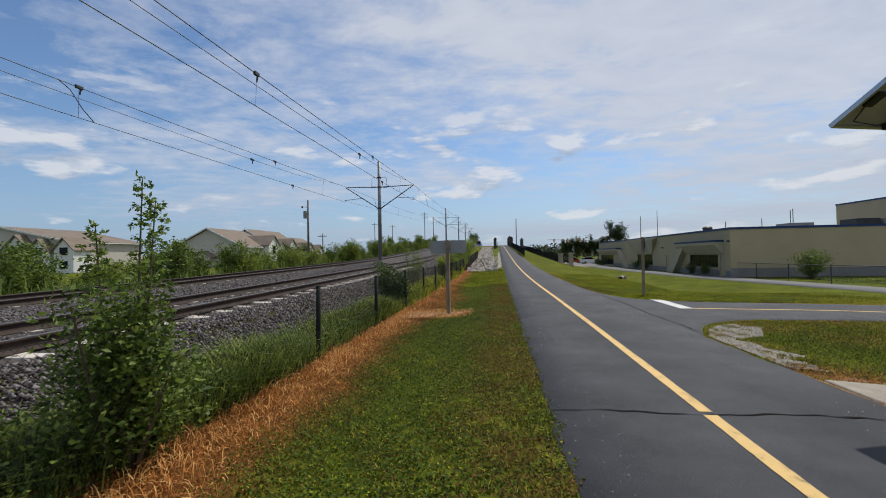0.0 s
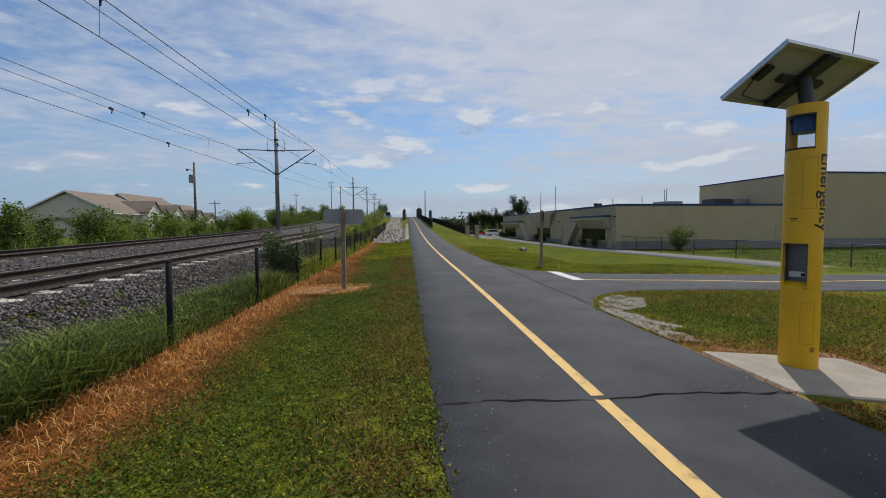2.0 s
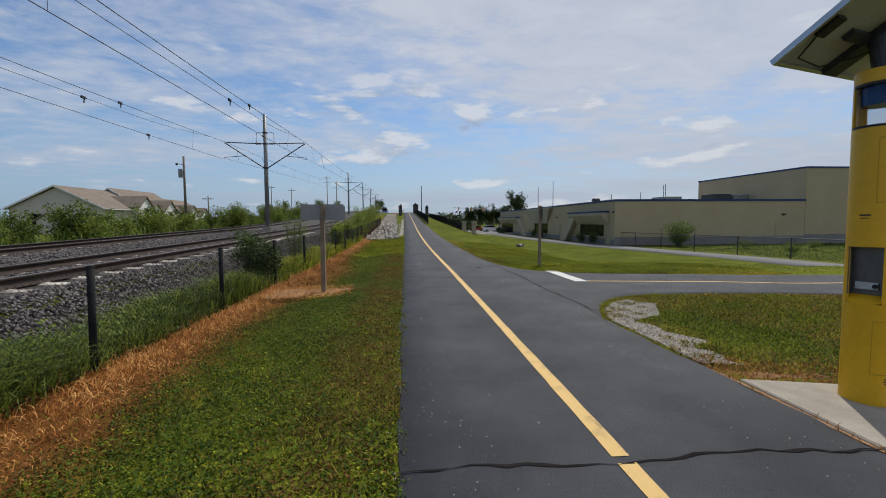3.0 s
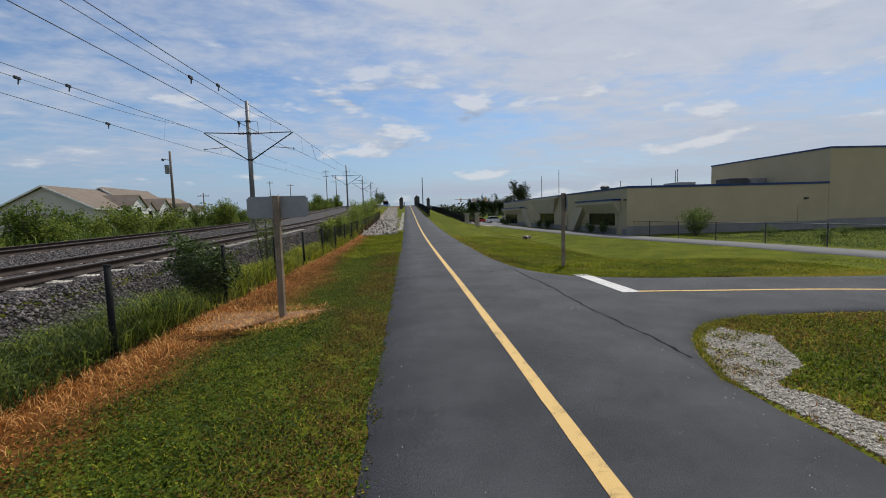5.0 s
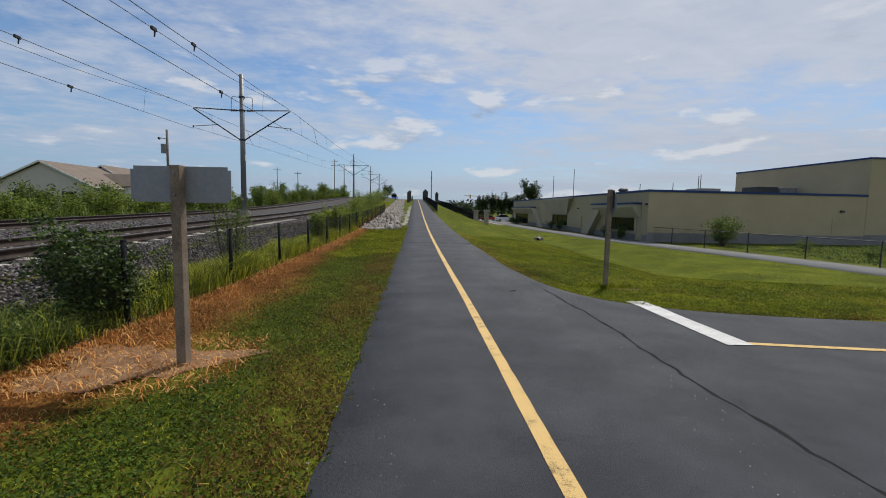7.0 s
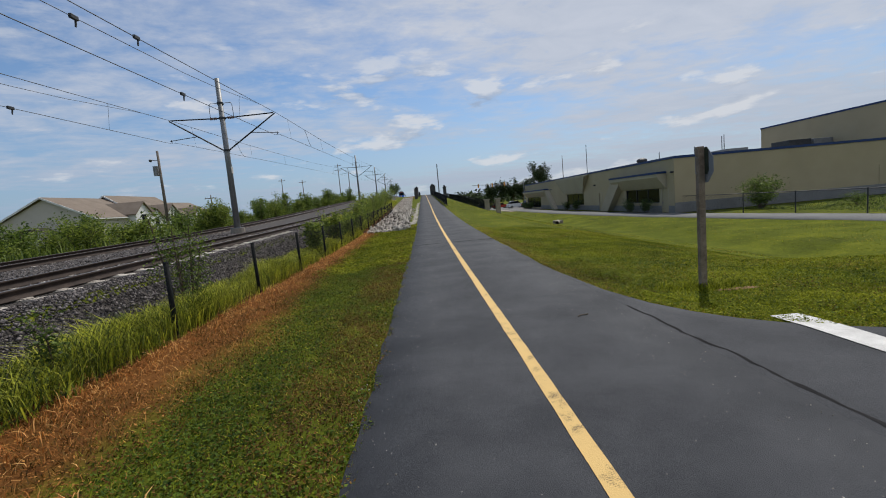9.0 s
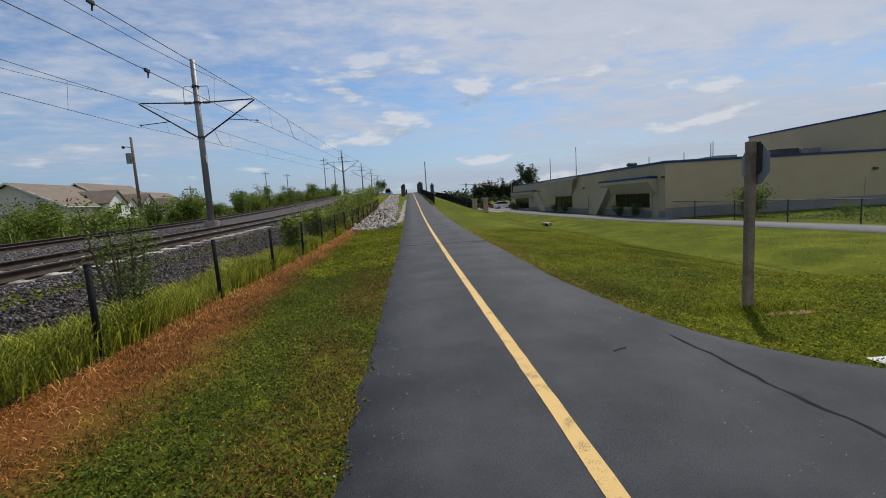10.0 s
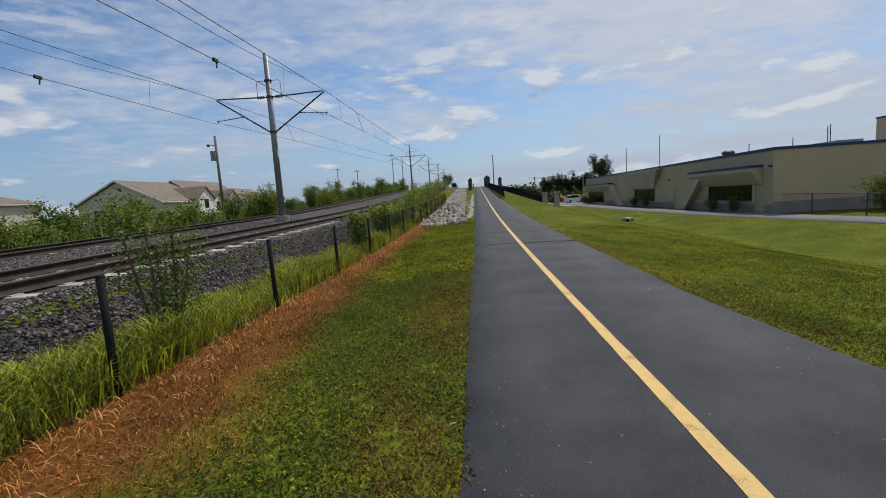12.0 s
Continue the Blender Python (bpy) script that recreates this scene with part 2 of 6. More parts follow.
FARLEAF = mat("far_tree_leaf", (0.012, 0.025, 0.006), (0.055, 0.085, 0.020), 0.5, 3, 0.7, 0, island=0.5, translucent=0.15)
LAWN = mat("lawn_blade", (0.040, 0.070, 0.006), (0.26, 0.30, 0.024), 0.9, 6, 0.8, 0, spec=0.12, island=0.65, mid=(0.110, 0.160, 0.012), translucent=0.35)
LAWNDRY = mat("dry_lawn_blade", (0.19, 0.148, 0.02), (0.54, 0.43, 0.075), 1.0, 8, 0.85, 0, spec=0.12, island=0.5, translucent=0.3)
STRAW = mat("dead_grass", (0.28, 0.095, 0.018), (0.80, 0.47, 0.17), 1.1, 9, 0.85, 0, island=0.6, mid=(0.54, 0.215, 0.045), translucent=0.25)
# lime tone of the bank; mixed into the verge it stands in for light
LITLIMEGRASS = mat("lit_lime_blade", (0.060, 0.082, 0.006), (0.37, 0.38, 0.028), 0.45, 4, 0.8, 0, spec=0.12, island=0.28, mid=(0.175, 0.200, 0.012), translucent=0.35)
CLOVER = mat("clover_leaf", (0.024, 0.048, 0.005), (0.120, 0.175, 0.014), 0.8, 6, 0.7, 0, spec=0.18, island=0.32, mid=(0.060, 0.102, 0.007), translucent=0.3)
OLIVELEAF = mat("browned_leaf", (0.045, 0.028, 0.006), (0.20, 0.112, 0.025), 1.2, 7, 0.75, 0, spec=0.15, island=0.4, mid=(0.112, 0.066, 0.014), translucent=0.25)
RANKGREEN = mat("rank_green_grass", (0.035, 0.062, 0.009), (0.25, 0.30, 0.042), 0.9, 7, 0.65, 0, island=0.5, mid=(0.095, 0.145, 0.018), translucent=0.4)
FIELDGREEN = mat("field_grass", (0.035, 0.065, 0.012), (0.20, 0.26, 0.045), 0.6, 6, 0.7, 0, island=0.5, translucent=0.35)
TALLGRASS = mat("tall_grass", (0.11, 0.145, 0.012), (0.54, 0.55, 0.052), 0.9, 7, 0.7, 0, island=0.5, translucent=0.4)
CARWHITE = mat("white_car_paint", (0.62, 0.63, 0.64), (0.68, 0.69, 0.70), 1, 10, 0.25, 0)
CARRED = mat("red_car_paint", (0.28, 0.03, 0.02), (0.34, 0.04, 0.03), 1, 10, 0.25, 0)
CARBLUE = mat("dark_blue_car_paint", (0.02, 0.03, 0.05), (0.03, 0.04, 0.07), 1, 10, 0.25, 0)
RUBBER = mat("tyre_rubber", (0.012, 0.012, 0.012), (0.025, 0.025, 0.025), 5, 50, 0.8, 0)
TRAINBLUE = mat("train_blue", (0.01, 0.12, 0.56), (0.015, 0.15, 0.64), 0.8, 10, 0.3, 0)
TRAINDARK = mat("train_charcoal", (0.02, 0.023, 0.028), (0.035, 0.038, 0.045), 0.8, 10, 0.3, 0)
TRAINGREY = mat("train_roof_grey", (0.2, 0.2, 0.2), (0.3, 0.3, 0.3), 1, 12, 0.6, 0)
STONEWORK = mat("pillar_stone", (0.26, 0.22, 0.17), (0.42, 0.37, 0.30), 2, 20, 0.9, 0.4)


def ground_material():
    """Soil and turf: green, drying towards the path's edges, dead along the sprayed fence line."""
    ma = mat("turf_ground", (0.045, 0.056, 0.006), (0.175, 0.180, 0.017), 0.45, 10, 0.95, 0.8, mid=(0.092, 0.110, 0.010), spec=0.05)
    nt = ma.node_tree
    n, lk = nt.nodes, nt.links
    bs = n["Principled BSDF"]
    green = bs.inputs["Base Color"].links[0].from_socket
    geo = n.new("ShaderNodeNewGeometry")
    sep = n.new("ShaderNodeSeparateXYZ")
    lk.new(geo.outputs["Position"], sep.inputs[0])
    wob = n.new("ShaderNodeTexNoise")
    wob.inputs["Scale"].default_value, wob.inputs["Detail"].default_value = 1.1, 6
    lk.new(geo.outputs["Position"], wob.inputs["Vector"])
    xw = n.new("ShaderNodeMath")
    xw.operation = "MULTIPLY_ADD"
    lk.new(wob.outputs["Fac"], xw.inputs[0])
    xw.inputs[1].default_value = 1.3
    lk.new(sep.outputs[0], xw.inputs[2])
    mr = n.new("ShaderNodeMapRange")
    mr.inputs["From Min"].default_value, mr.inputs["From Max"].default_value = -3.6, 1.2
    lk.new(xw.outputs[0], mr.inputs["Value"])
    band = n.new("ShaderNodeValToRGB")
    e = band.color_ramp.elements
    e[0].position, e[0].color = 0.0, (0, 0, 0, 1)
    e[1].position, e[1].color = 1.0, (0, 0, 0, 1)
    for p, v in ((0.16, 0.2), (0.24, 1.0), (0.49, 1.0), (0.63, 0.0)):
        e.new(p).color = (v, v, v, 1)
    lk.new(mr.outputs[0], band.inputs[0])
    dead = n.new("ShaderNodeMix")
    dead.data_type = "RGBA"
    dead.inputs["A"].default_value, dead.inputs["B"].default_value = (0.085, 0.034, 0.009, 1), (0.20, 0.085, 0.024, 1)
    lk.new(wob.outputs["Fac"], dead.inputs["Factor"])
    mx = n.new("ShaderNodeMix")
    mx.data_type = "RGBA"
    lk.new(band.outputs[0], mx.inputs["Factor"])
    lk.new(green, mx.inputs["A"])
    lk.new(dead.outputs["Result"], mx.inputs["B"])
    lk.new(mx.outputs["Result"], bs.inputs["Base Color"])
    return ma


TURF = ground_material()

# ---- building helpers ----


def link_mesh(name, me, material, parent=None, label=""):
    if material is not None:
        me.materials.append(material)
    ob = new(name, me)
    if parent is not None:
        ob.parent = parent
    if label:
        ob["label"] = label
    return ob


def part(name, bm, material, parent=None, label="", smooth=False):
    me = bpy.data.meshes.new(name)
    bm.to_mesh(me)
    bm.free()
    if smooth:
        me.polygons.foreach_set("use_smooth", [True] * len(me.polygons))
    return link_mesh(name, me, material, parent, label)


def raw(name, verts, faces, material, parent=None, label="", smooth=False):
    """A mesh from arrays of corners and of faces that all have the same number of corners."""
    verts, faces = np.asarray(verts, np.float32), np.asarray(faces, np.int32)
    me = bpy.data.meshes.new(name)
    me.vertices.add(len(verts))
    me.vertices.foreach_set("co", verts.ravel())
    k = faces.shape[1]
    me.loops.add(faces.size)
    me.loops.foreach_set("vertex_index", faces.ravel())
    me.polygons.add(len(faces))
    me.polygons.foreach_set("loop_start", np.arange(0, faces.size, k, dtype=np.int32))
    me.update(calc_edges=True)
    if smooth:
        me.polygons.foreach_set("use_smooth", [True] * len(faces))
    return link_mesh(name, me, material, parent, label)


def thing(name, m, label, category, group="", kind=""):
    ob = new(name)
    ob.matrix_basis = m
    ob.empty_display_size = 0.1
    return tagged(ob, label, category, group, kind)


def box(bm, x0, y0, z0, x1, y1, z1, bevel=0.0, m=None):
    made = bmesh.ops.create_cube(bm, size=1.0)["verts"]
    c, s = Vector(((x0 + x1) / 2, (y0 + y1) / 2, (z0 + z1) / 2)), Vector((x1 - x0, y1 - y0, z1 - z0))
    for v in made:
        v.co = Vector((v.co.x * s.x, v.co.y * s.y, v.co.z * s.z)) + c
    if bevel:
        edges = {e for v in made for e in v.link_edges}
        bmesh.ops.bevel(bm, geom=list(edges), offset=bevel, segments=2, affect="EDGES", profile=0.6)
    if m is not None:
        bmesh.ops.transform(bm, matrix=m, verts=[v for v in bm.verts if v.is_valid])
    return bm


def cyl(bm, a, b, r0, r1=None, seg=10):
    """A round bar from a to b."""
    a, b = Vector(a), Vector(b)
    r1 = r0 if r1 is None else r1
    q = (b - a).to_track_quat("Z", "Y").to_matrix().to_4x4()
    bmesh.ops.create_cone(bm, cap_ends=True, segments=seg, radius1=r0, radius2=r1, depth=(b - a).length, matrix=Matrix.Translation((a + b) / 2) @ q)
    return bm


def prism(bm, outline, depth_vec):
    """A flat outline pushed along a vector."""
    vs = [bm.verts.new(p) for p in outline]
    f = bm.faces.new(vs)
    ext = bmesh.ops.extrude_face_region(bm, geom=[f])["geom"]
    bmesh.ops.translate(bm, vec=depth_vec, verts=[g for g in ext if isinstance(g, bmesh.types.BMVert)])
    bmesh.ops.recalc_face_normals(bm, faces=bm.faces)
    return bm


# ---- the lie of the land ----
PY = [-60, 20, 30, 42, 55, 66, 88, 100, 130, 160, 200, 400, 3000]
PZ = [0, 0, 0.10, 0.42, 0.95, 1.42, 2.35, 2.85, 4.0, 4.85, 4.9, 2.0, 0.0]
TY = [-60, 0, 13, 32.7, 45, 60, 85, 102, 130, 165, 250, 600, 3000]
TZ = [0.2, 0.40, 0.60, 0.97, 1.32, 1.95, 3.05, 3.75, 4.6, 5.4, 5.8, 3.0, 0.0]


def path_z(y):
    return sum(np.interp(np.asarray(y, float) + d, PY, PZ) for d in (-4, -2, 0, 2, 4)) / 5


def rail_z(y):
    return sum(np.interp(np.asarray(y, float) + d, TY, TZ) for d in (-6, -3, 0, 3, 6)) / 5


def shift(y):
    """How far the tracks swing away from the path's line."""
    return -0.02 * np.maximum(np.asarray(y, float) - 34, 0) * (np.asarray(y, float) < 900)


def smooth01(v):
    v = np.clip(v, 0, 1)
    return v * v * (3 - 2 * v)


def land(x, y):
    x, y = np.asarray(x, float), np.asarray(y, float)
    p, t, s = path_z(y), rail_z(y), shift(y)
    # right: bank down to the ditch, then the street's level
    start = 15.0 - 10.6 * smooth01((y - 12.5) / 6)
    k = smooth01((x - start) / 9.5)
    right = p * (1 - k) - 1.45 * k - 0.30 * np.exp(-((x - 14.6) / 1.5) ** 2) * smooth01((y - 16) / 8)
    right = right - (0.045 + 0.075 * smooth01((y - 13) / 2) + 0.065 * smooth01((8.0 - y) / 2)) * smooth01((x - 3.15) / 1.3) * (1 - k)
    # left: verge, ballast shoulder, track bed, far bank
    e = np.maximum(t - 0.22, 0)
    toe = np.minimum(p, t - 0.3)
    xs = x - s
    k1 = smooth01((-3.3 - xs) / 1.5)
    k0 = np.clip((-2.9 - x) / np.maximum(0.4 - s, 0.1), 0, 1)
    verge = p * (1 - k0) + toe * k0
    verge = verge - 0.13 * smooth01((0.35 - x) / 1.6)
    left = verge * (1 - k1) + (t - 0.22) * k1
    k2 = smooth01((-13.6 - xs) / 5.0)
    back = -0.35 + 0.55 * np.maximum(t - 1.3, 0) * np.clip(1 - (-18 - xs) / 50, 0, 1)
    left = left * (1 - k2) + back * k2
    mid = p
    z = np.where(x > 3.15, right, np.where(x < 0.35, left, mid))
    bump = 0.03 * np.sin(x * 0.9 + 1.3 * np.sin(y * 0.31)) * np.sin(y * 0.47 + 0.6 * np.sin(x * 0.7))
    return z + bump * ((x > 6) | (x < -15)) * smooth01((np.abs(x - 3) - 3) / 4)


def grid_sheet(name, xs, ys, zf, material, parent=None, label="", smooth=True):
    gx, gy = np.meshgrid(np.asarray(xs, float), np.asarray(ys, float))
    v = np.stack([gx, gy, zf(gx, gy)], -1).reshape(-1, 3)
    nx, ny = len(xs), len(ys)
    i = (np.arange(ny - 1)[:, None] * nx + np.arange(nx - 1)[None, :]).ravel()
    return raw(name, v, np.stack([i, i + 1, i + nx + 1, i + nx], 1), material, parent, label, smooth)


YS = np.concatenate([[-2500, -900, -400, -150, -60], np.arange(-30, -2, 2.0), np.arange(-2, 60, 0.5), np.arange(60, 220, 2.0), [230, 260, 300, 350, 400, 500, 700, 1000, 1500, 2600]])
XS = np.concatenate([[-2500, -900, -400, -200, -120, -80, -60], np.arange(-50, -22, 2.0), np.arange(-22, -13, 0.5), np.arange(-13, -5, 1.0), np.arange(-5, 0.3, 0.25), [0.35, 1.0, 1.75, 2.5, 3.15], np.arange(3.4, 8, 0.4), np.arange(8, 32, 0.8), np.arange(32, 60, 3), [70, 100, 160, 300, 600, 1200, 2600]])
ground = tagged(grid_sheet("ground", XS, YS, land, TURF), "mown green lawn with a dead brown strip along the fence", "ground", kind="structure")

# asphalt trail
rim = np.random.RandomState(3)


def trail():
    ys = YS[(YS >= -30) & (YS <= 260)]
    ys = np.unique(np.concatenate([ys, np.arange(-2, 40, 0.125)]))
    w1 = np.convolve(rim.randn(len(ys)), np.ones(3) / 3, "same") * 0.02
    w2 = np.convolve(rim.randn(len(ys)), np.ones(3) / 3, "same") * 0.02
    z = path_z(ys)
    near = (ys < 45)
    rows = [np.stack([0.35 + w1 * near, ys, z - 0.03], 1), np.stack([0.36 + w1 * near, ys, z + 0.018], 1)]
    rows += [np.stack([np.full(len(ys), xx), ys, z + 0.022 + 0.006 * (1 - abs(xx - 1.7) / 1.4)], 1) for xx in (0.9, 1.7, 2.5)]
    rows += [np.stack([3.14 + w2 * near, ys, z + 0.018], 1), np.stack([3.15 + w2 * near, ys, z - 0.03], 1)]
    v = np.stack(rows, 1).reshape(-1, 3)
    nx = len(rows)
    i = (np.arange(len(ys) - 1)[:, None] * nx + np.arange(nx - 1)[None, :]).ravel()
    ob = raw("path", v, np.stack([i, i + 1, i + nx + 1, i + nx], 1), ASPHALT, smooth=True)
    return tagged(ob, "dark grey asphalt walking trail with fine pale grit", "path", kind="structure")


trail()


def side_y(x):
    return 11.3 - 0.17 * (np.asarray(x, float) - 4.5)


def side_trail():
    """The branch that joins the trail with flared corners."""
    xs = np.concatenate([[3.0, 3.15, 3.3, 3.5, 3.75, 4.0, 4.3, 4.6, 5, 5.5, 6, 7, 8], np.arange(9, 40, 1.0)])
    far = side_y(xs) + 1.45 + 2.2 * np.exp(-np.maximum(xs - 3.15, 0) / 0.8) + 2.0 * np.exp(-np.maximum(xs - 3.15, 0) / 0.1)
    near = side_y(xs) - 1.55 - 2.6 * np.exp(-np.maximum(xs - 3.15, 0) / 0.85)
    v = []
    for x, a, b in zip(xs, near, far):
        for k in (0, 0.006, 0.1, 0.25, 0.5, 0.75, 0.9, 0.994, 1):
            y = a + (b - a) * k
            v.append((x, y, float(land(x, y)) + 0.014 - (0.04 if k in (0, 1) else 0)))
    nx = 9
    i = (np.arange(len(xs) - 1)[:, None] * nx + np.arange(nx - 1)[None, :]).ravel()
    ob = raw("path_branch", v, np.stack([i, i + nx, i + nx + 1, i + 1], 1), ASPHALT, smooth=True)
    tagged(ob, "asphalt side path joining the trail with flared corners", "path", kind="structure")


side_trail()


def ribbon(name, pts, width, material, lift, label, category="road marking", wob=0.0, zf=None):
    """A flat strip along points of the ground."""
    pts = [Vector((p[0], p[1], 0)) for p in pts]
    v = []
    for i, p in enumerate(pts):
        t = (pts[min(i + 1, len(pts) - 1)] - pts[max(i - 1, 0)]).normalized()
        nrm = Vector((-t.y, t.x, 0))
        for sgn in (-1, 1):
            q = p + nrm * sgn * (width / 2 + wob * (random.random() - 0.5))
            z = (zf or (lambda x, y: float(land(x, y))))(q.x, q.y)
            v.append((q.x, q.y, z + lift))
    i = np.arange(len(pts) - 1) * 2
    ob = raw(name, v, np.stack([i, i + 1, i + 3, i + 2], 1)[:, ::-1], material)
    return tagged(ob, label, category, kind="structure")


line_x = lambda y: float(np.interp(y, [-5, 3, 8, 13, 20, 60], LINE_X))
SEAM = mat("dark_seam", (0.020, 0.020, 0.021), (0.040, 0.039, 0.039), 5, 60, 1.0, 0.0, spec=0.0)
trail_top = lambda x, y: float(path_z(y)) + 0.022 + 0.006 * (1 - abs(x - 1.7) / 1.4)
ribbon("centre_line", [(line_x(y), y) for y in np.concatenate([np.arange(-20, 3.9, 0.2), [3.92]])], 0.105, YELLOW, 0.004, "worn yellow centre line painted on the trail", wob=0.006, zf=trail_top)
ribbon("centre_line", [(line_x(y), y) for y in np.concatenate([[3.99], np.arange(4.2, 60, 0.2), np.arange(60, 200, 2.0)])], 0.105, YELLOW, 0.004, "worn yellow centre line painted on the trail", wob=0.006, zf=trail_top)
ribbon("branch_line", [(x, float(side_y(x))) for x in np.arange(4.45, 38, 0.5)], 0.09, YELLOW, 0.020, "thin yellow centre line on the side path")
ribbon("stop_bar", [(4.46, 11.22), (4.46, 11.8), (4.46, 12.5), (4.47, 13.1), (4.47, 13.55)], 0.30, WHITE, 0.022, "white stop bar painted across the side path", wob=0.01)
ribbon("crack_seal", [(0.36 + 0.1 * i, 3.95 + 0.03 * math.sin(i * 0.4) + 0.012 * math.sin(i * 1.9)) for i in range(29)], 0.020, TAR, 0.004, "tar-sealed crack across the trail", "crack", 0.02, trail_top)
ribbon("crack_seal", [(0.36 + 0.1 * i, 23.9 + 0.03 * math.sin(i * 0.7)) for i in range(29)], 0.09, TAR, 0.004, "tar-sealed crack across the trail", "crack", 0.03, trail_top)
ribbon("joint_seal", [(3.22 + 0.03 * math.sin(y * 1.7) + 0.012 * math.sin(y * 6.1) + 0.006 * math.sin(y * 17), y) for y in np.arange(7.9, 14.4, 0.1)], 0.030, SEAM, 0.015, "dark seam where the side path meets the trail", "crack", 0.025)


def street():
    ys = np.concatenate([np.arange(-40, 120, 2.0)])
    cx = np.interp(ys, [-40, 20, 33, 45, 60, 79, 100, 130], [30, 26.2, 25.0, 22.4, 20.9, 20.4, 20.4, 20.4])
    cx = np.convolve(np.pad(cx, 3, "edge"), np.ones(7) / 7, "valid")
    v = []
    for x, y in zip(cx, ys):
        for d, h in ((-1.7, -0.1), (-1.65, 0.05), (0, 0.07), (1.65, 0.05), (1.7, -0.1)):
            v.append((x + d, y, -1.42 + h))
    i = (np.arange(len(ys) - 1)[:, None] * 5 + np.arange(4)[None, :]).ravel()
    tagged(raw("street", v, np.stack([i, i + 1, i + 6, i + 5], 1), STREET), "pale worn asphalt service road beside the tan building", "road", kind="structure")
    bm = bmesh.new()
    box(bm, 18, 106.5, -1.6, 60, 150, -1.36)
    tagged(part("car_park", bm, STREET), "pale asphalt car park behind the building", "car park", kind="structure")
    bm = bmesh.new()
    box(bm, 17.5, 92, -1.6, 30, 106.4, -1.37)
    tagged(part("forecourt", bm, CONCRETE), "pale concrete forecourt at the building's end", "pavement", kind="structure")


street()

# concrete pad of the phone tower
bm = bmesh.new()
prism(bm, [(3.22, 3.95, -0.10), (4.55, 3.72, -0.185), (4.72, 4.95, -0.19), (3.24, 5.08, -0.10)], (0, 0, 0.115))
bmesh.ops.bevel(bm, geom=[e for e in bm.edges], offset=0.012, segments=1, affect="EDGES")
tagged(part("concrete_pad", bm, CONCRETE), "pale concrete pad under the emergency phone tower", "pavement", kind="structure")

# ---- railway ----
TRACKS = (-6.4, -11.8)


def rail_sweep(x):
    """One rail: foot, web and head along the track's line."""
    ys = np.concatenate([np.arange(-30, 60, 1.5), np.arange(60, 300, 5.0)])
    prof = [(-0.07, -0.17), (0.07, -0.17), (0.07, -0.155), (0.012, -0.13), (0.012, -0.045), (0.036, -0.035), (0.036, -0.004), (0.028, 0), (-0.028, 0), (-0.036, -0.004), (-0.036, -0.035), (-0.012, -0.045), (-0.012, -0.13), (-0.07, -0.155)]
    z, s = rail_z(ys), shift(ys)
    v = [(x + s[i] + a, ys[i], z[i] + b) for i in range(len(ys)) for a, b in prof]
    k = len(prof)
    f = [(i * k + j, i * k + (j + 1) % k, (i + 1) * k + (j + 1) % k, (i + 1) * k + j) for i in range(len(ys) - 1) for j in range(k)]
    return v, np.array(f)[:, ::-1]


def make_track(xc):
    root = thing("railway_track", pose(xc, 0, 0), "rusty steel railway track on pale concrete ties", "railway track", "parallel tracks")
    for side in (-0.7525, 0.7525):
        v, f = rail_sweep(side)
        r = raw("rail", v, f, RUST, root)
        r.data.materials.append(RAILTOP)
        for p in r.data.polygons:
            if p.normal.z > 0.9 and p.center.z - float(rail_z(p.center.y)) > -0.01:
                p.material_index = 1
    bm = bmesh.new()
    box(bm, -1.28, -0.12, -0.2, 1.28, 0.12, 0, 0.03)
    for sx in (-0.75, 0.75):
        box(bm, sx - 0.16, -0.08, 0, sx - 0.09, 0.08, 0.014)
        box(bm, sx + 0.09, -0.08, 0, sx + 0.16, 0.08, 0.014)
    me = bpy.data.meshes.new("tie")
    bm.to_mesh(me)
    bm.free()
    me.materials.append(TIE)
    y = -6.0
    while y < 95:
        t = new("tie", me)
        t.parent = root
        t.matrix_basis = pose(float(shift(y)) + random.uniform(-0.03, 0.03), y, float(rail_z(y)) - 0.175, math.degrees(math.atan(float(rail_z(y + 1) - rail_z(y - 1)) / 2)), 0, random.uniform(-0.6, 0.6))
        y += 0.70
    return root


for xc in TRACKS:
    make_track(xc)

bed_ys = YS[(YS >= -30) & (YS <= 300)]


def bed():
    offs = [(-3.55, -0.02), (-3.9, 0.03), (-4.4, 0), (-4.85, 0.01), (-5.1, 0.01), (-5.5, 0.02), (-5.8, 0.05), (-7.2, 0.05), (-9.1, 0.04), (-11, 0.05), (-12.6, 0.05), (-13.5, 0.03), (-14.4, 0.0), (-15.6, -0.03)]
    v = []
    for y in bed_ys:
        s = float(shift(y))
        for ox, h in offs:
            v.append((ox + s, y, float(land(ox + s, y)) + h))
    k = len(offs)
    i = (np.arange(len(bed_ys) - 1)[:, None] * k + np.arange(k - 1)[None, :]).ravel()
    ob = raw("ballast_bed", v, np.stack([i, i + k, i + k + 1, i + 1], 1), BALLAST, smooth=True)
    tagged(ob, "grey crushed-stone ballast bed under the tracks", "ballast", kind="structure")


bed()


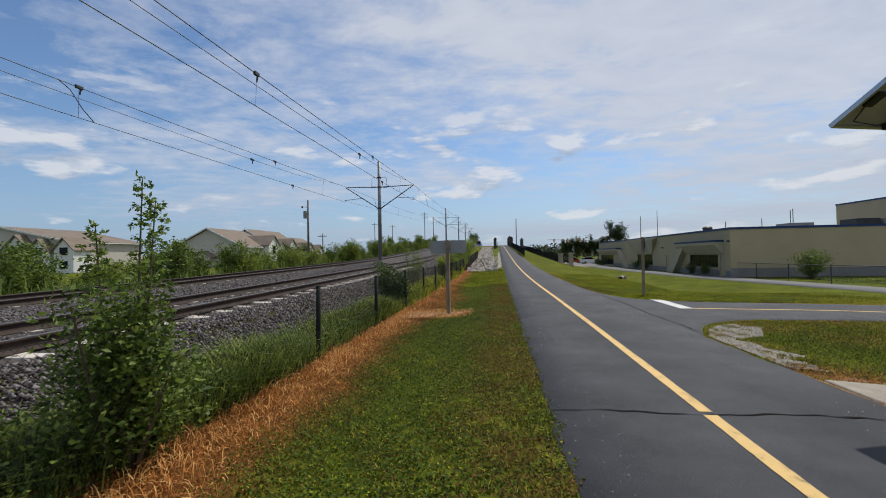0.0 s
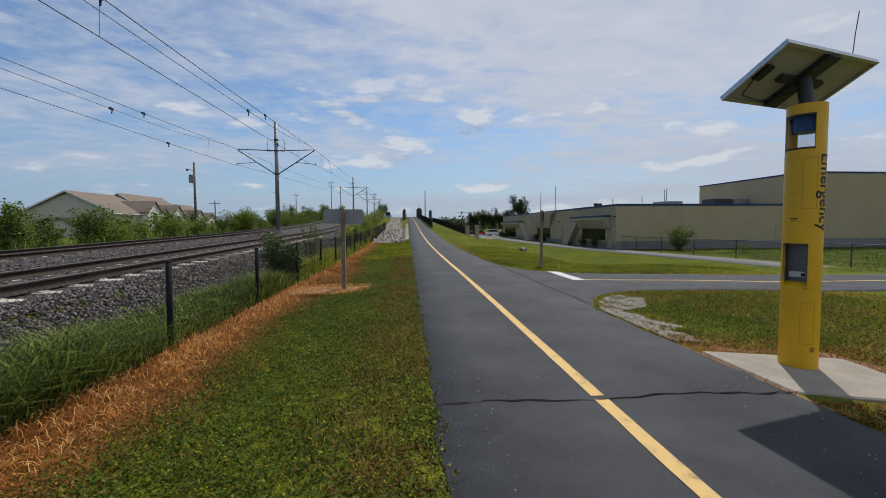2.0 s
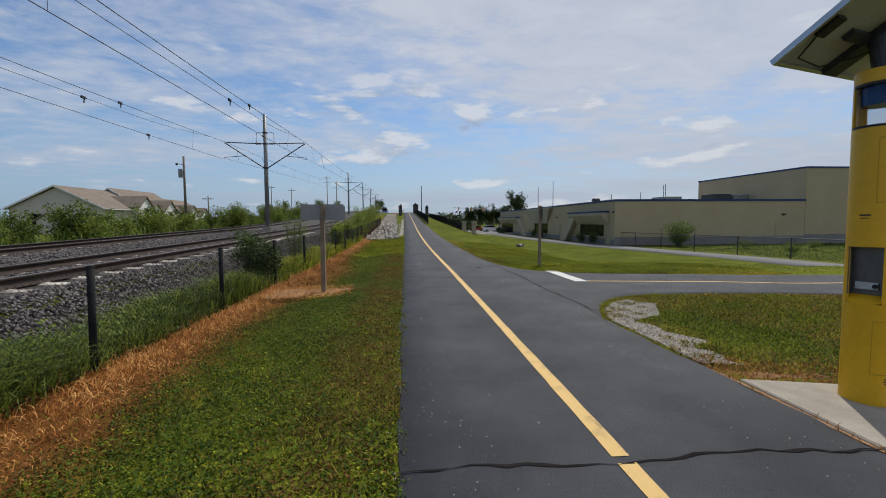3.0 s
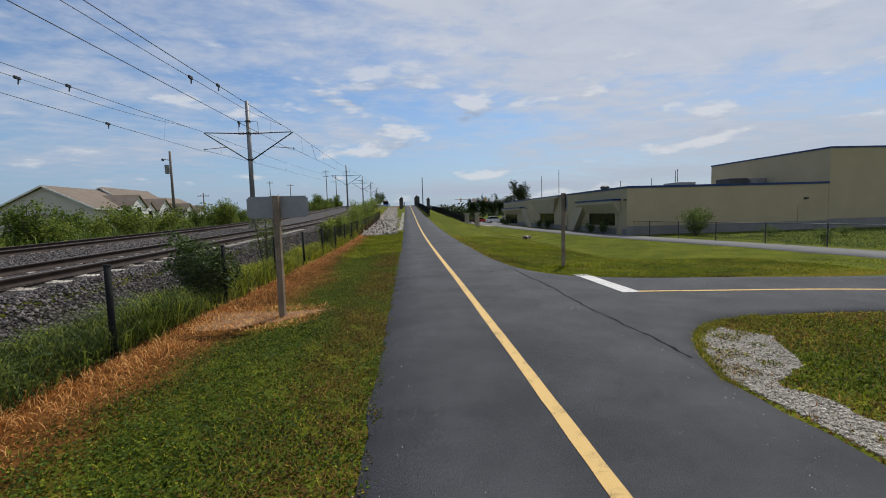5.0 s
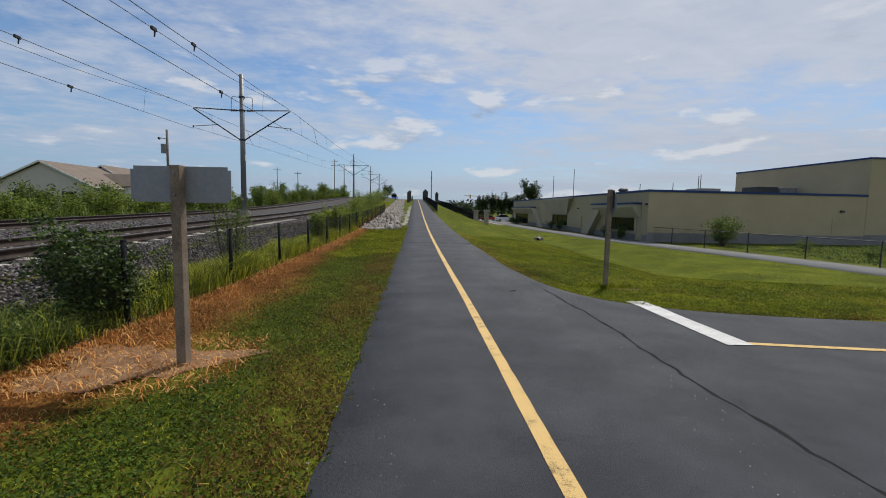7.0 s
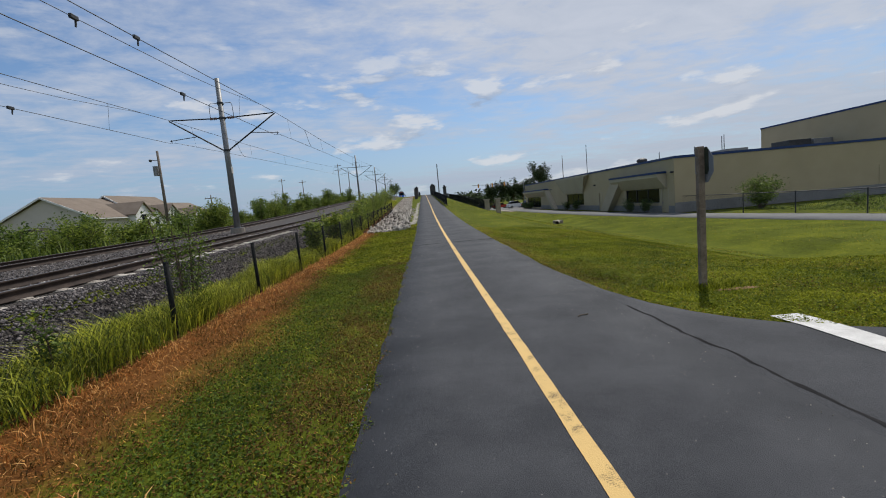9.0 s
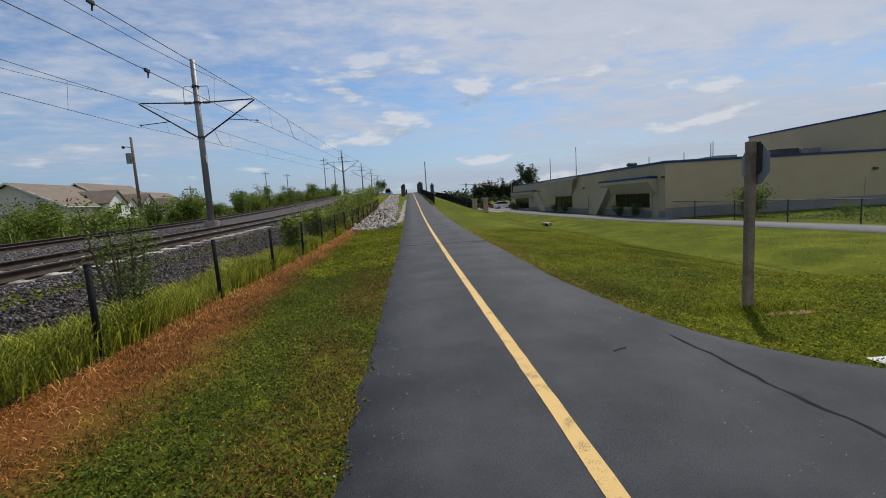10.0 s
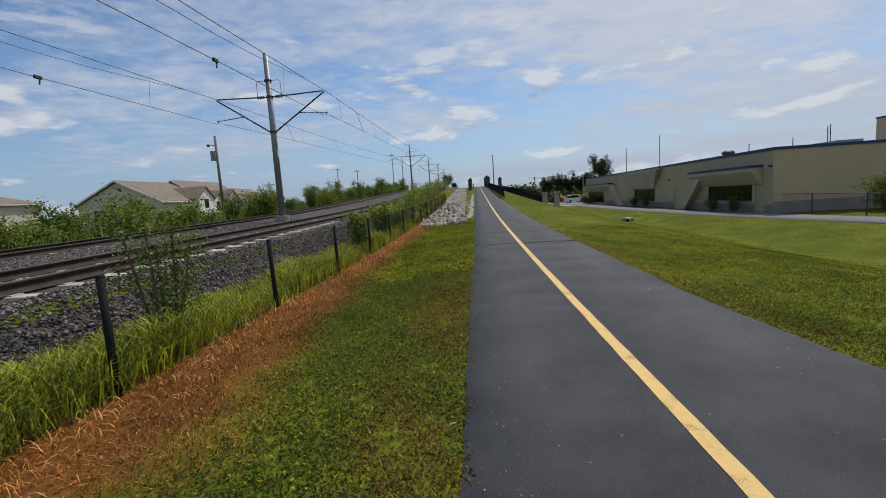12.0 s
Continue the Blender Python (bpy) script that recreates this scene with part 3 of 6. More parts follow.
def stones(name, n, xr, yr, size, material, label, category, zf, power=1.0, seed=1, keep=None):
    """Loose angular stones strewn over an area, joined."""
    r = np.random.RandomState(seed)
    base = np.array([(1, 0, 0), (-1, 0, 0), (0, 1, 0), (0, -1, 0), (0, 0, 1), (0, 0, -1)], float)
    tri = np.array([(0, 2, 4), (2, 1, 4), (1, 3, 4), (3, 0, 4), (2, 0, 5), (1, 2, 5), (3, 1, 5), (0, 3, 5)])
    y = yr[0] + (yr[1] - yr[0]) * r.rand(n) ** power
    x = xr[0] + (xr[1] - xr[0]) * r.rand(n) + shift(y)
    if keep is not None:
        k = keep(x, y)
        x, y, n = x[k], y[k], int(k.sum())
    sz = size[0] + (size[1] - size[0]) * r.rand(n) ** 2
    q = r.randn(n, 6, 3) * 0.28 + base[None]
    ang = r.rand(n) * 6.28
    c, s = np.cos(ang), np.sin(ang)
    tilt = r.rand(n) * 3
    c2, s2 = np.cos(tilt), np.sin(tilt)
    a, b, d = q[..., 0], q[..., 1], q[..., 2]
    b, d = b * c2[:, None] - d * s2[:, None], b * s2[:, None] + d * c2[:, None]
    a, b = a * c[:, None] - b * s[:, None], a * s[:, None] + b * c[:, None]
    v = np.stack([a, b, d * 0.8], -1) * sz[:, None, None]
    v += np.stack([x, y, zf(x, y) + sz * 0.35], -1)[:, None, :]
    f = (np.arange(n)[:, None, None] * 6 + tri[None]).reshape(-1, 3)
    return tagged(raw(name, v.reshape(-1, 3), f, material), label, category, kind="stuff")


bed_top = lambda x, y: land(x, y) + 0.04
stones("ballast_stones", 38000, (-5.13, -3.5), (1.0, 30), (0.012, 0.036), STONE, "loose grey angular ballast stones on the track shoulder", "ballast stones", bed_top, 1.6, 5)
stones("ballast_stones", 26000, (-13.2, -5.6), (4.0, 34), (0.014, 0.038), STONE, "loose grey angular ballast stones between the ties", "ballast stones", bed_top, 1.2, 6)
stones("ballast_stones", 7000, (-7.8, -3.7), (30, 75), (0.03, 0.07), STONE, "loose grey angular ballast stones on the track shoulder", "ballast stones", bed_top, 1.3, 7)

# riprap beside the trail, and the sandy shoulder between it and the asphalt
ribbon("sandy_shoulder", [(0.12 + 0.05 * math.sin(y * 1.3), y) for y in np.arange(32.8, 75, 0.3)], 0.30, GRAVELBED, 0.010, "pale sandy shoulder along the asphalt beside the riprap", "gravel", 0.28)
rr = thing("riprap_bank", pose(0, 33, 0), "bank of pale grey riprap boulders beside the trail", "riprap")
rmesh = []
for k in range(6):
    bm = bmesh.new()
    bmesh.ops.create_icosphere(bm, subdivisions=1, radius=1.0)
    for v in bm.verts:
        v.co *= random.uniform(0.7, 1.15)
        v.co.z *= 0.7
    me = bpy.data.meshes.new("rock")
    bm.to_mesh(me)
    bm.free()
    me.materials.append(RIPRAP)
    rmesh.append(me)
rocks = random.Random(11)
for k in range(300):
    y = 33.0 + 24 * rocks.random() ** 1.5
    w = min(1.0, (y - 32.6) / 3.5)
    x = -0.05 - (2.35 * w + 0.15) * rocks.random()
    r = rocks.uniform(0.06, 0.15)
    o = new("rock", rocks.choice(rmesh))
    o.parent = rr
    o.matrix_basis = Matrix.Translation((x, y - 33, float(land(x, y)) + r * 0.35 + 0.12 * rocks.random())) @ Euler((rocks.random() * 6, rocks.random() * 6, rocks.random() * 6)).to_matrix().to_4x4() @ Matrix.Diagonal((r, r, r, 1))
stones("riprap_stones", 5200, (-2.45, -0.08), (33.6, 120), (0.05, 0.13), RIPRAP, "pale riprap boulders further up the bank", "riprap", lambda x, y: land(x - shift(y), y), 1.4, 9)


def mast():
    """A catenary mast between the tracks with a bracket for each."""
    root = thing("catenary_mast", pose(-9.1, 32.75, 0.95), "grey steel catenary mast standing between the two tracks", "catenary mast", "catenary masts")
    bm = bmesh.new()
    cyl(bm, (0, 0, 0.1), (0, 0, 7.85), 0.16, 0.115, 12)
    part("shaft", bm, STEEL, root, smooth=True)
    bm = bmesh.new()
    cyl(bm, (0, 0, -0.5), (0, 0, 0.12), 0.36, 0.36, 14)
    part("footing", bm, CONCRETE, root)
    bm = bmesh.new()
    box(bm, -0.24, -0.24, 0.12, 0.24, 0.24, 0.16)
    part("base_plate", bm, STEEL, root)
    for z in (4.2, 5.85, 6.6):
        bm = bmesh.new()
        cyl(bm, (0, 0, z - 0.05), (0, 0, z + 0.05), 0.165, 0.165, 12)
        part("clamp_band", bm, DARKSTEEL, root)
    bm = bmesh.new()
    box(bm, 0.13, -0.1, 3.0, 0.15, 0.1, 3.35)
    part("number_plate", bm, WHITE, root, "small pale plate")
    for sx in (-1, 1):
        bm = bmesh.new()
        cyl(bm, (sx * 0.12, 0, 5.85), (sx * 2.62, 0, 5.93), 0.035, 0.03, 8)
        arm = part("bracket_arm", bm, DARKSTEEL, root)
        bm = bmesh.new()
        cyl(bm, (sx * 0.12, 0, 4.2), (sx * 2.70, 0, 5.9), 0.04, 0.034, 8)
        part("bracket_strut", bm, DARKSTEEL, root)
        bm = bmesh.new()
        cyl(bm, (sx * 1.4, 0, 5.02), (sx * 2.8, 0, 4.90), 0.02, 0.018, 6)
        cyl(bm, (sx * 2.72, 0, 4.82), (sx * 2.72, 0, 4.95), 0.02, 0.02, 6)
        part("steady_arm", bm, DARKSTEEL, root)
        bm = bmesh.new()
        for q in range(4):
            cyl(bm, (sx * (0.3 + 0.09 * q), 0, 5.855), (sx * (0.34 + 0.09 * q), 0, 5.857), 0.075, 0.06, 10)
        part("insulator", bm, CERAMIC, arm, "ribbed insulator")
        bm = bmesh.new()
        pts = [(sx * 0.1, 0, 6.6), (sx * 0.5, 0, 6.62), (sx * 0.58, 0, 6.55), (sx * 0.60, 0, 5.9)]
        for a, b in zip(pts, pts[1:]):
            cyl(bm, a, b, 0.014, 0.014, 6)
        part("jumper_hoop", bm, DARKSTEEL, root)
    return root


m0 = mast()
MAST_Y = [32.75]
for y in (-19.5, 85.1, 121.5, 157, 197, 240):
    MAST_Y.append(y)
    copy_thing(m0, pose(-9.1 + float(shift(y)), y, float(rail_z(y)) + 0.0))
MAST_Y = sorted(MAST_Y)


def tube_along(name, pts, r, material, parent=None, seg=4, label=""):
    pts = np.asarray(pts, float)
    v, n = [], len(pts)
    for i in range(n):
        t = Vector(pts[min(i + 1, n - 1)] - pts[max(i - 1, 0)]).normalized()
        side = t.cross(Vector((0, 0, 1))).normalized()
        up = side.cross(t)
        for k in range(seg):
            a = 6.28319 * (k + 0.5) / seg
            v.append(Vector(pts[i]) + (side * math.cos(a) + up * math.sin(a)) * r)
    f = [(i * seg + k, i * seg + (k + 1) % seg, (i + 1) * seg + (k + 1) % seg, (i + 1) * seg + k) for i in range(n - 1) for k in range(seg)]
    return raw(name, v, f, material, parent, label)


def overhead(xc):
    line = thing("overhead_line", pose(xc, 0, 0), "black overhead contact wire hung from a sagging messenger wire", "overhead wire", "overhead lines")
    mes, con = [], []
    for a, b in zip(MAST_Y, MAST_Y[1:]):
        za, zb = float(rail_z(a)), float(rail_z(b))
        sag = 0.30 * ((b - a) / 52) ** 2
        for i in range(25):
            k = i / 24
            y = a + (b - a) * k
            base = za + (zb - za) * k
            x = float(shift(y))
            mes.append((x, y, base + 5.92 - 4 * sag * k * (1 - k)))
            con.append((x + 0.12 * (1 if k < 0.5 else 1) * math.cos(k * 3.14), y, base + 4.76))
    tube_along("messenger_wire", mes, 0.012, WIRE, line)
    tube_along("contact_wire", con, 0.011, WIRE, line)
    k0 = MAST_Y.index(32.75) * 25
    aux = [mes[k0 - 2 - i] if i < 1 else (mes[k0 - 2 - i][0], mes[k0 - 2 - i][1], mes[k0 - 2 - i][2] - 0.32 * min(1.0, i / 2.5)) for i in range(22)]
    tube_along("auxiliary_wire", aux, 0.009, WIRE, line)
    for src, i in ((mes, 19), (con, 20), (aux, 5), (mes, 14)):
        q = src[i]
        bm = bmesh.new()
        box(bm, q[0] - 0.035, q[1] - 0.11, q[2] - 0.05, q[0] + 0.035, q[1] + 0.11, q[2] + 0.05, 0.015)
        cyl(bm, (q[0], q[1] + 0.06, q[2]), (q[0], q[1] + 0.02, q[2] - 0.2), 0.025, 0.02, 6)
        part("wire_clamp", bm, DARKSTEEL, line)
    n = len(mes)
    for i in range(2, n, 4):
        if i % 25 in (0, 24) or mes[i][1] > 130 or (mes[i][1] < 33 and i % 8 != 6):
            continue
        tube_along("dropper", [mes[i], con[i]], 0.005, WIRE, line)
    for i in ((28,) if xc == TRACKS[0] else (14, 29)):
        q = mes[i]
        tube_along("jumper_cable", [(q[0], q[1] - 0.6, q[2]), (q[0] + 0.05, q[1] - 0.3, (q[2] + con[i][2]) / 2 + 0.25), (q[0] + 0.1, q[1], con[i][2] + 0.25), (con[i][0], con[i][1] + 0.5, con[i][2])], 0.012, WIRE, line)
    return line


for xc in TRACKS:
    overhead(xc)


# ---- train ----
def train_car(root, y0, length, lead):
    """One car of the train, running along +y from y0; lead: it shows the cab end."""
    bm = bmesh.new()
    box(bm, -1.32, y0, 0.75, 1.32, y0 + length, 1.75, 0.06)
    body = part("lower_body", bm, TRAINBLUE, root, "bright blue lower body")
    bm = bmesh.new()
    prism(bm, [(-1.32, y0, 1.75), (1.32, y0, 1.75), (1.27, y0 + 0.12 * lead, 3.35), (1.05, y0 + 0.15 * lead, 3.62), (-1.05, y0 + 0.15 * lead, 3.62), (-1.27, y0 + 0.12 * lead, 3.35)], (0, length, 0))
    part("upper_body", bm, TRAINDARK, root, "charcoal upper body with dark windows")
    for sx in (-1, 1):
        bm = bmesh.new()
        box(bm, sx * 1.325 - 0.006, y0 + 1.2, 1.42, sx * 1.325 + 0.006, y0 + length - 0.6, 1.50)
        part("white_stripe", bm, WHITE, body)
        k = 0
        y = y0 + 1.4
        while y < y0 + length - 2:
            bm = bmesh.new()
            door = k % 4 == 1
            h0 = 1.0 if door else 1.95
            box(bm, sx * 1.31 - 0.025, y, h0, sx * 1.31 + 0.025, y + (1.25 if door else 1.35), 3.05, 0.02)
            part("door" if door else "window", bm, GLASSDARK, root)
            y += 1.75
            k += 1
    bm = bmesh.new()
    box(bm, -0.8, y0 + 3, 3.6, 0.8, y0 + 9, 3.95, 0.08)
    box(bm, -0.8, y0 + length - 9, 3.6, 0.8, y0 + length - 4, 3.9, 0.08)
    part("roof_unit", bm, TRAINGREY, root)
    for yy in (y0 + 3, y0 + length / 2, y0 + length - 3):
        bm = bmesh.new()
        box(bm, -1.1, yy - 1.3, 0.25, 1.1, yy + 1.3, 0.75, 0.05)
        bogie = part("bogie", bm, DARKSTEEL, root)
        for sx in (-0.75, 0.75):
            for dy in (-0.9, 0.9):
                bm = bmesh.new()
                cyl(bm, (sx - 0.06, yy + dy, 0.36), (sx + 0.06, yy + dy, 0.36), 0.36, 0.36, 16)
                part("wheel", bm, DARKSTEEL, bogie)
    # pantograph
    yy = y0 + length * 0.62
    bm = bmesh.new()
    cyl(bm, (0, yy - 0.8, 3.9), (0, yy + 0.6, 4.35), 0.03, 0.03, 6)
    cyl(bm, (0, yy + 0.6, 4.35), (0, yy - 0.3, 4.82), 0.03, 0.03, 6)
    cyl(bm, (-0.8, yy - 0.3, 4.82), (0.8, yy - 0.3, 4.82), 0.03, 0.03, 6)
    part("pantograph", bm, DARKSTEEL, root)


def train():
    y = 240.0
    slope = math.degrees(math.atan(float(rail_z(y + 40) - rail_z(y)) / 40))
    root = thing("light_rail_train", pose(TRACKS[0] + float(shift(y)), y, float(rail_z(y)) + 0.01, slope, 0, 1.15), "blue and charcoal two-car light rail train on the near track", "train")
    train_car(root, 0, 27, 1)
    train_car(root, 27.6, 27, 0)
    bm = bmesh.new()
    box(bm, -1.08, -0.03, 1.95, 1.08, 0.10, 2.95, 0.05)
    part("windscreen", bm, GLASSDARK, root)
    bm = bmesh.new()
    box(bm, -0.7, 0.02, 3.08, 0.7, 0.16, 3.35, 0.03)
    part("destination_display", bm, mat("display_red", (0.16, 0.03, 0.02), (0.28, 0.05, 0.03), 3, 30, 0.4, 0), root)
    bm = bmesh.new()
    box(bm, -0.26, -0.03, 1.05, 0.26, 0.02, 1.6, 0.02)
    badge = part("badge", bm, WHITE, root, "square white badge")
    bm = bmesh.new()
    box(bm, -0.17, -0.045, 1.12, -0.08, -0.03, 1.52)
    box(bm, 0.08, -0.045, 1.12, 0.17, -0.03, 1.52)
    part("badge_mark", bm, SIGNRED, badge)
    for sx in (-1.05, -0.75, 0.75, 1.05):
        bm = bmesh.new()
        cyl(bm, (sx, -0.04, 1.15), (sx, 0.02, 1.15), 0.1, 0.1, 12)
        part("tail_light", bm, SIGNRED, root)
    bm = bmesh.new()
    box(bm, -0.5, -0.5, 0.45, 0.5, 0.1, 0.75, 0.05)
    part("coupler", bm, DARKSTEEL, root)
    bm = bmesh.new()
    cyl(bm, (-0.35, 0.4, 3.6), (-0.35, 0.4, 3.85), 0.05, 0.05, 8)
    bmesh.ops.create_uvsphere(bm, u_segments=10, v_segments=6, radius=0.16, matrix=Matrix.Translation((-0.35, 0.4, 3.98)))
    part("roof_beacon", bm, DARKSTEEL, root)
    bm = bmesh.new()
    cyl(bm, (-1.25, 0.2, 3.0), (-1.65, 0.05, 3.0), 0.02, 0.02, 6)
    box(bm, -1.75, 0, 2.55, -1.6, 0.1, 2.95, 0.02)
    part("wing_mirror", bm, BLACKPOST, root)


train()


# ---- fence along the tracks ----
def fence():
    root = thing("chain_link_fence", pose(-2.7, 0, 0), "black chain-link fence between the tracks and the trail", "fence")
    z = lambda y: float(land(-2.7, y))
    ys = [3.2 + 3.05 * i for i in range(-3, 19)]
    r = random.Random(5)
    for y in ys:
        bm = bmesh.new()
        lean = (r.uniform(-0.02, 0.02), r.uniform(-0.02, 0.02))
        cyl(bm, (0, y, z(y) - 0.2), (lean[0], y + lean[1], z(y) + 1.06), 0.034, 0.034, 10)
        post = part("post", bm, BLACKPOST, root, smooth=True)
        bm = bmesh.new()
        cyl(bm, (lean[0], y + lean[1], z(y) + 1.055), (lean[0], y + lean[1], z(y) + 1.075), 0.040, 0.030, 10)
        part("cap", bm, BLACKPOST, post)
    # woven fabric: two sets of slanting strands
    a, b = ys[0], ys[-1]
    v, f = [], []
    h, step, rad = 1.0, 0.072, 0.0017
    n = int((b - a + h) / step)
    for sgn in (1, -1):
        for i in range(n):
            y0 = a + i * step - (h if sgn > 0 else 0)
            p = [(y0, 0.03), (y0 + h, 0.03 + h)] if sgn > 0 else [(y0, 0.03 + h), (y0 + h, 0.03)]
            (ya, za), (yb, zb) = p
            if ya < a:
                za, ya = za + (a - ya) * sgn, a
            if yb > b:
                zb, yb = zb - (yb - b) * sgn, b
            if yb <= ya:
                continue
            k = len(v)
            for yy, zz in ((ya, za), (yb, zb)):
                g = z(yy)
                for q in range(3):
                    v.append((0.045 + sgn * 0.002 + rad * math.cos(q * 2.094), yy, g + zz + rad * math.sin(q * 2.094)))
            f += [(k, k + 1, k + 4, k + 3), (k + 1, k + 2, k + 5, k + 4), (k + 2, k, k + 3, k + 5)]
    raw("mesh_fabric", v, f, BLACKPOST, root, "thin black diamond mesh")
    for hh in (0.06, 1.02):
        tube_along("tension_wire", [(0.045, y, z(y) + hh) for y in np.arange(a, b, 1.0)], 0.003, BLACKPOST, root)


fence()


# ---- signs beside the trail ----
def info_sign():
    zb = float(land(-1.3, 10.95))
    root = thing("trail_sign", pose(-1.3, 10.95, zb, 0, 0, -4), "trail sign seen from its bare grey back on a wooden post", "sign")
    bm = bmesh.new()
    box(bm, -0.045, -0.045, -0.3, 0.045, 0.045, 1.875, 0.006)
    part("post", bm, POSTWOOD, root)
    bm = bmesh.new()
    box(bm, -0.465, 0.047, 1.54, 0.465, 0.053, 1.87)
    bmesh.ops.bevel(bm, geom=[e for e in bm.edges if abs(e.verts[0].co.y - e.verts[1].co.y) > 0.001], offset=0.03, segments=4, affect="EDGES")
    part("sign_plate", bm, SIGNBACK, root)
    for z in (1.61, 1.80):
        bm = bmesh.new()
        cyl(bm, (0, -0.062, z), (0, -0.048, z), 0.012, 0.012, 6)
        part("bolt", bm, STEEL, root)


def stop_sign():
    zb = float(land(4.8, 15.25))
    root = thing("stop_sign", pose(4.76, 15.27, zb, 0, 0, -6), "small octagonal stop sign seen from behind on a wooden post", "sign")
    bm = bmesh.new()
    box(bm, -0.042, -0.042, -0.3, 0.042, 0.042, 1.98, 0.006)
    part("post", bm, POSTWOOD, root)
    bm = bmesh.new()
    pts = [(0.052, 0.235 / math.cos(math.pi / 8) * math.cos(math.pi / 8 + k * math.pi / 4), 1.72 + 0.235 / math.cos(math.pi / 8) * math.sin(math.pi / 8 + k * math.pi / 4)) for k in range(8)]
    prism(bm, pts, (0.004, 0, 0))
    plate = part("sign_plate", bm, SIGNBACK, root)
    bm = bmesh.new()
    prism(bm, [(0.0575, 0.22 / math.cos(math.pi / 8) * math.cos(math.pi / 8 + k * math.pi / 4), 1.72 + 0.22 / math.cos(math.pi / 8) * math.sin(math.pi / 8 + k * math.pi / 4)) for k in range(8)], (0.001, 0, 0))
    part("sign_face", bm, SIGNRED, plate)
    bm = bmesh.new()
    box(bm, 0.0425, -0.12, 1.60, 0.0505, 0.03, 1.965)
    bmesh.ops.bevel(bm, geom=[e for e in bm.edges if abs(e.verts[0].co.x - e.verts[1].co.x) > 0.001], offset=0.03, segments=3, affect="EDGES")
    part("backing_board", bm, DARKBOARD, root, "dark green backing board")
    for z in (1.62, 1.84):
        bm = bmesh.new()
        cyl(bm, (-0.06, 0, z), (-0.048, 0, z), 0.012, 0.012, 6)
        part("bolt", bm, STEEL, root)


info_sign()
stop_sign()

# ---- emergency phone tower ----
def clear_glass():
    ma = bpy.data.materials.new("clear_pane")
    ma.use_nodes = True
    bs = ma.node_tree.nodes["Principled BSDF"]
    bs.inputs["Transmission Weight"].default_value, bs.inputs["Roughness"].default_value = 1.0, 0.03
    bs.inputs["IOR"].default_value = 1.1
    return ma


GLASS = clear_glass()


def drum(bm, r0, r1, z0, z1, a0=0.0, a1=360.0, step=7.5):
    """A curved wall with thickness, between two angles in degrees."""
    full = a1 - a0 >= 359.9
    n = max(2, int(round((a1 - a0) / step)))
    rings = []
    for i in range(n + (0 if full else 1)):
        a = radians(a0 + (a1 - a0) * i / n)
        c, s = math.cos(a), math.sin(a)
        rings.append([bm.verts.new((r * c, r * s, z)) for r, z in ((r1, z0), (r1, z1), (r0, z1), (r0, z0))])
    m = len(rings)
    for i in range(m if full else m - 1):
        p, q = rings[i], rings[(i + 1) % m]
        for k in range(4):
            bm.faces.new((p[k], q[k], q[(k + 1) % 4], p[(k + 1) % 4]))
    if not full:
        bm.faces.new(rings[0])
        bm.faces.new(rings[-1][::-1])
    bmesh.ops.recalc_face_normals(bm, faces=bm.faces)
    return bm


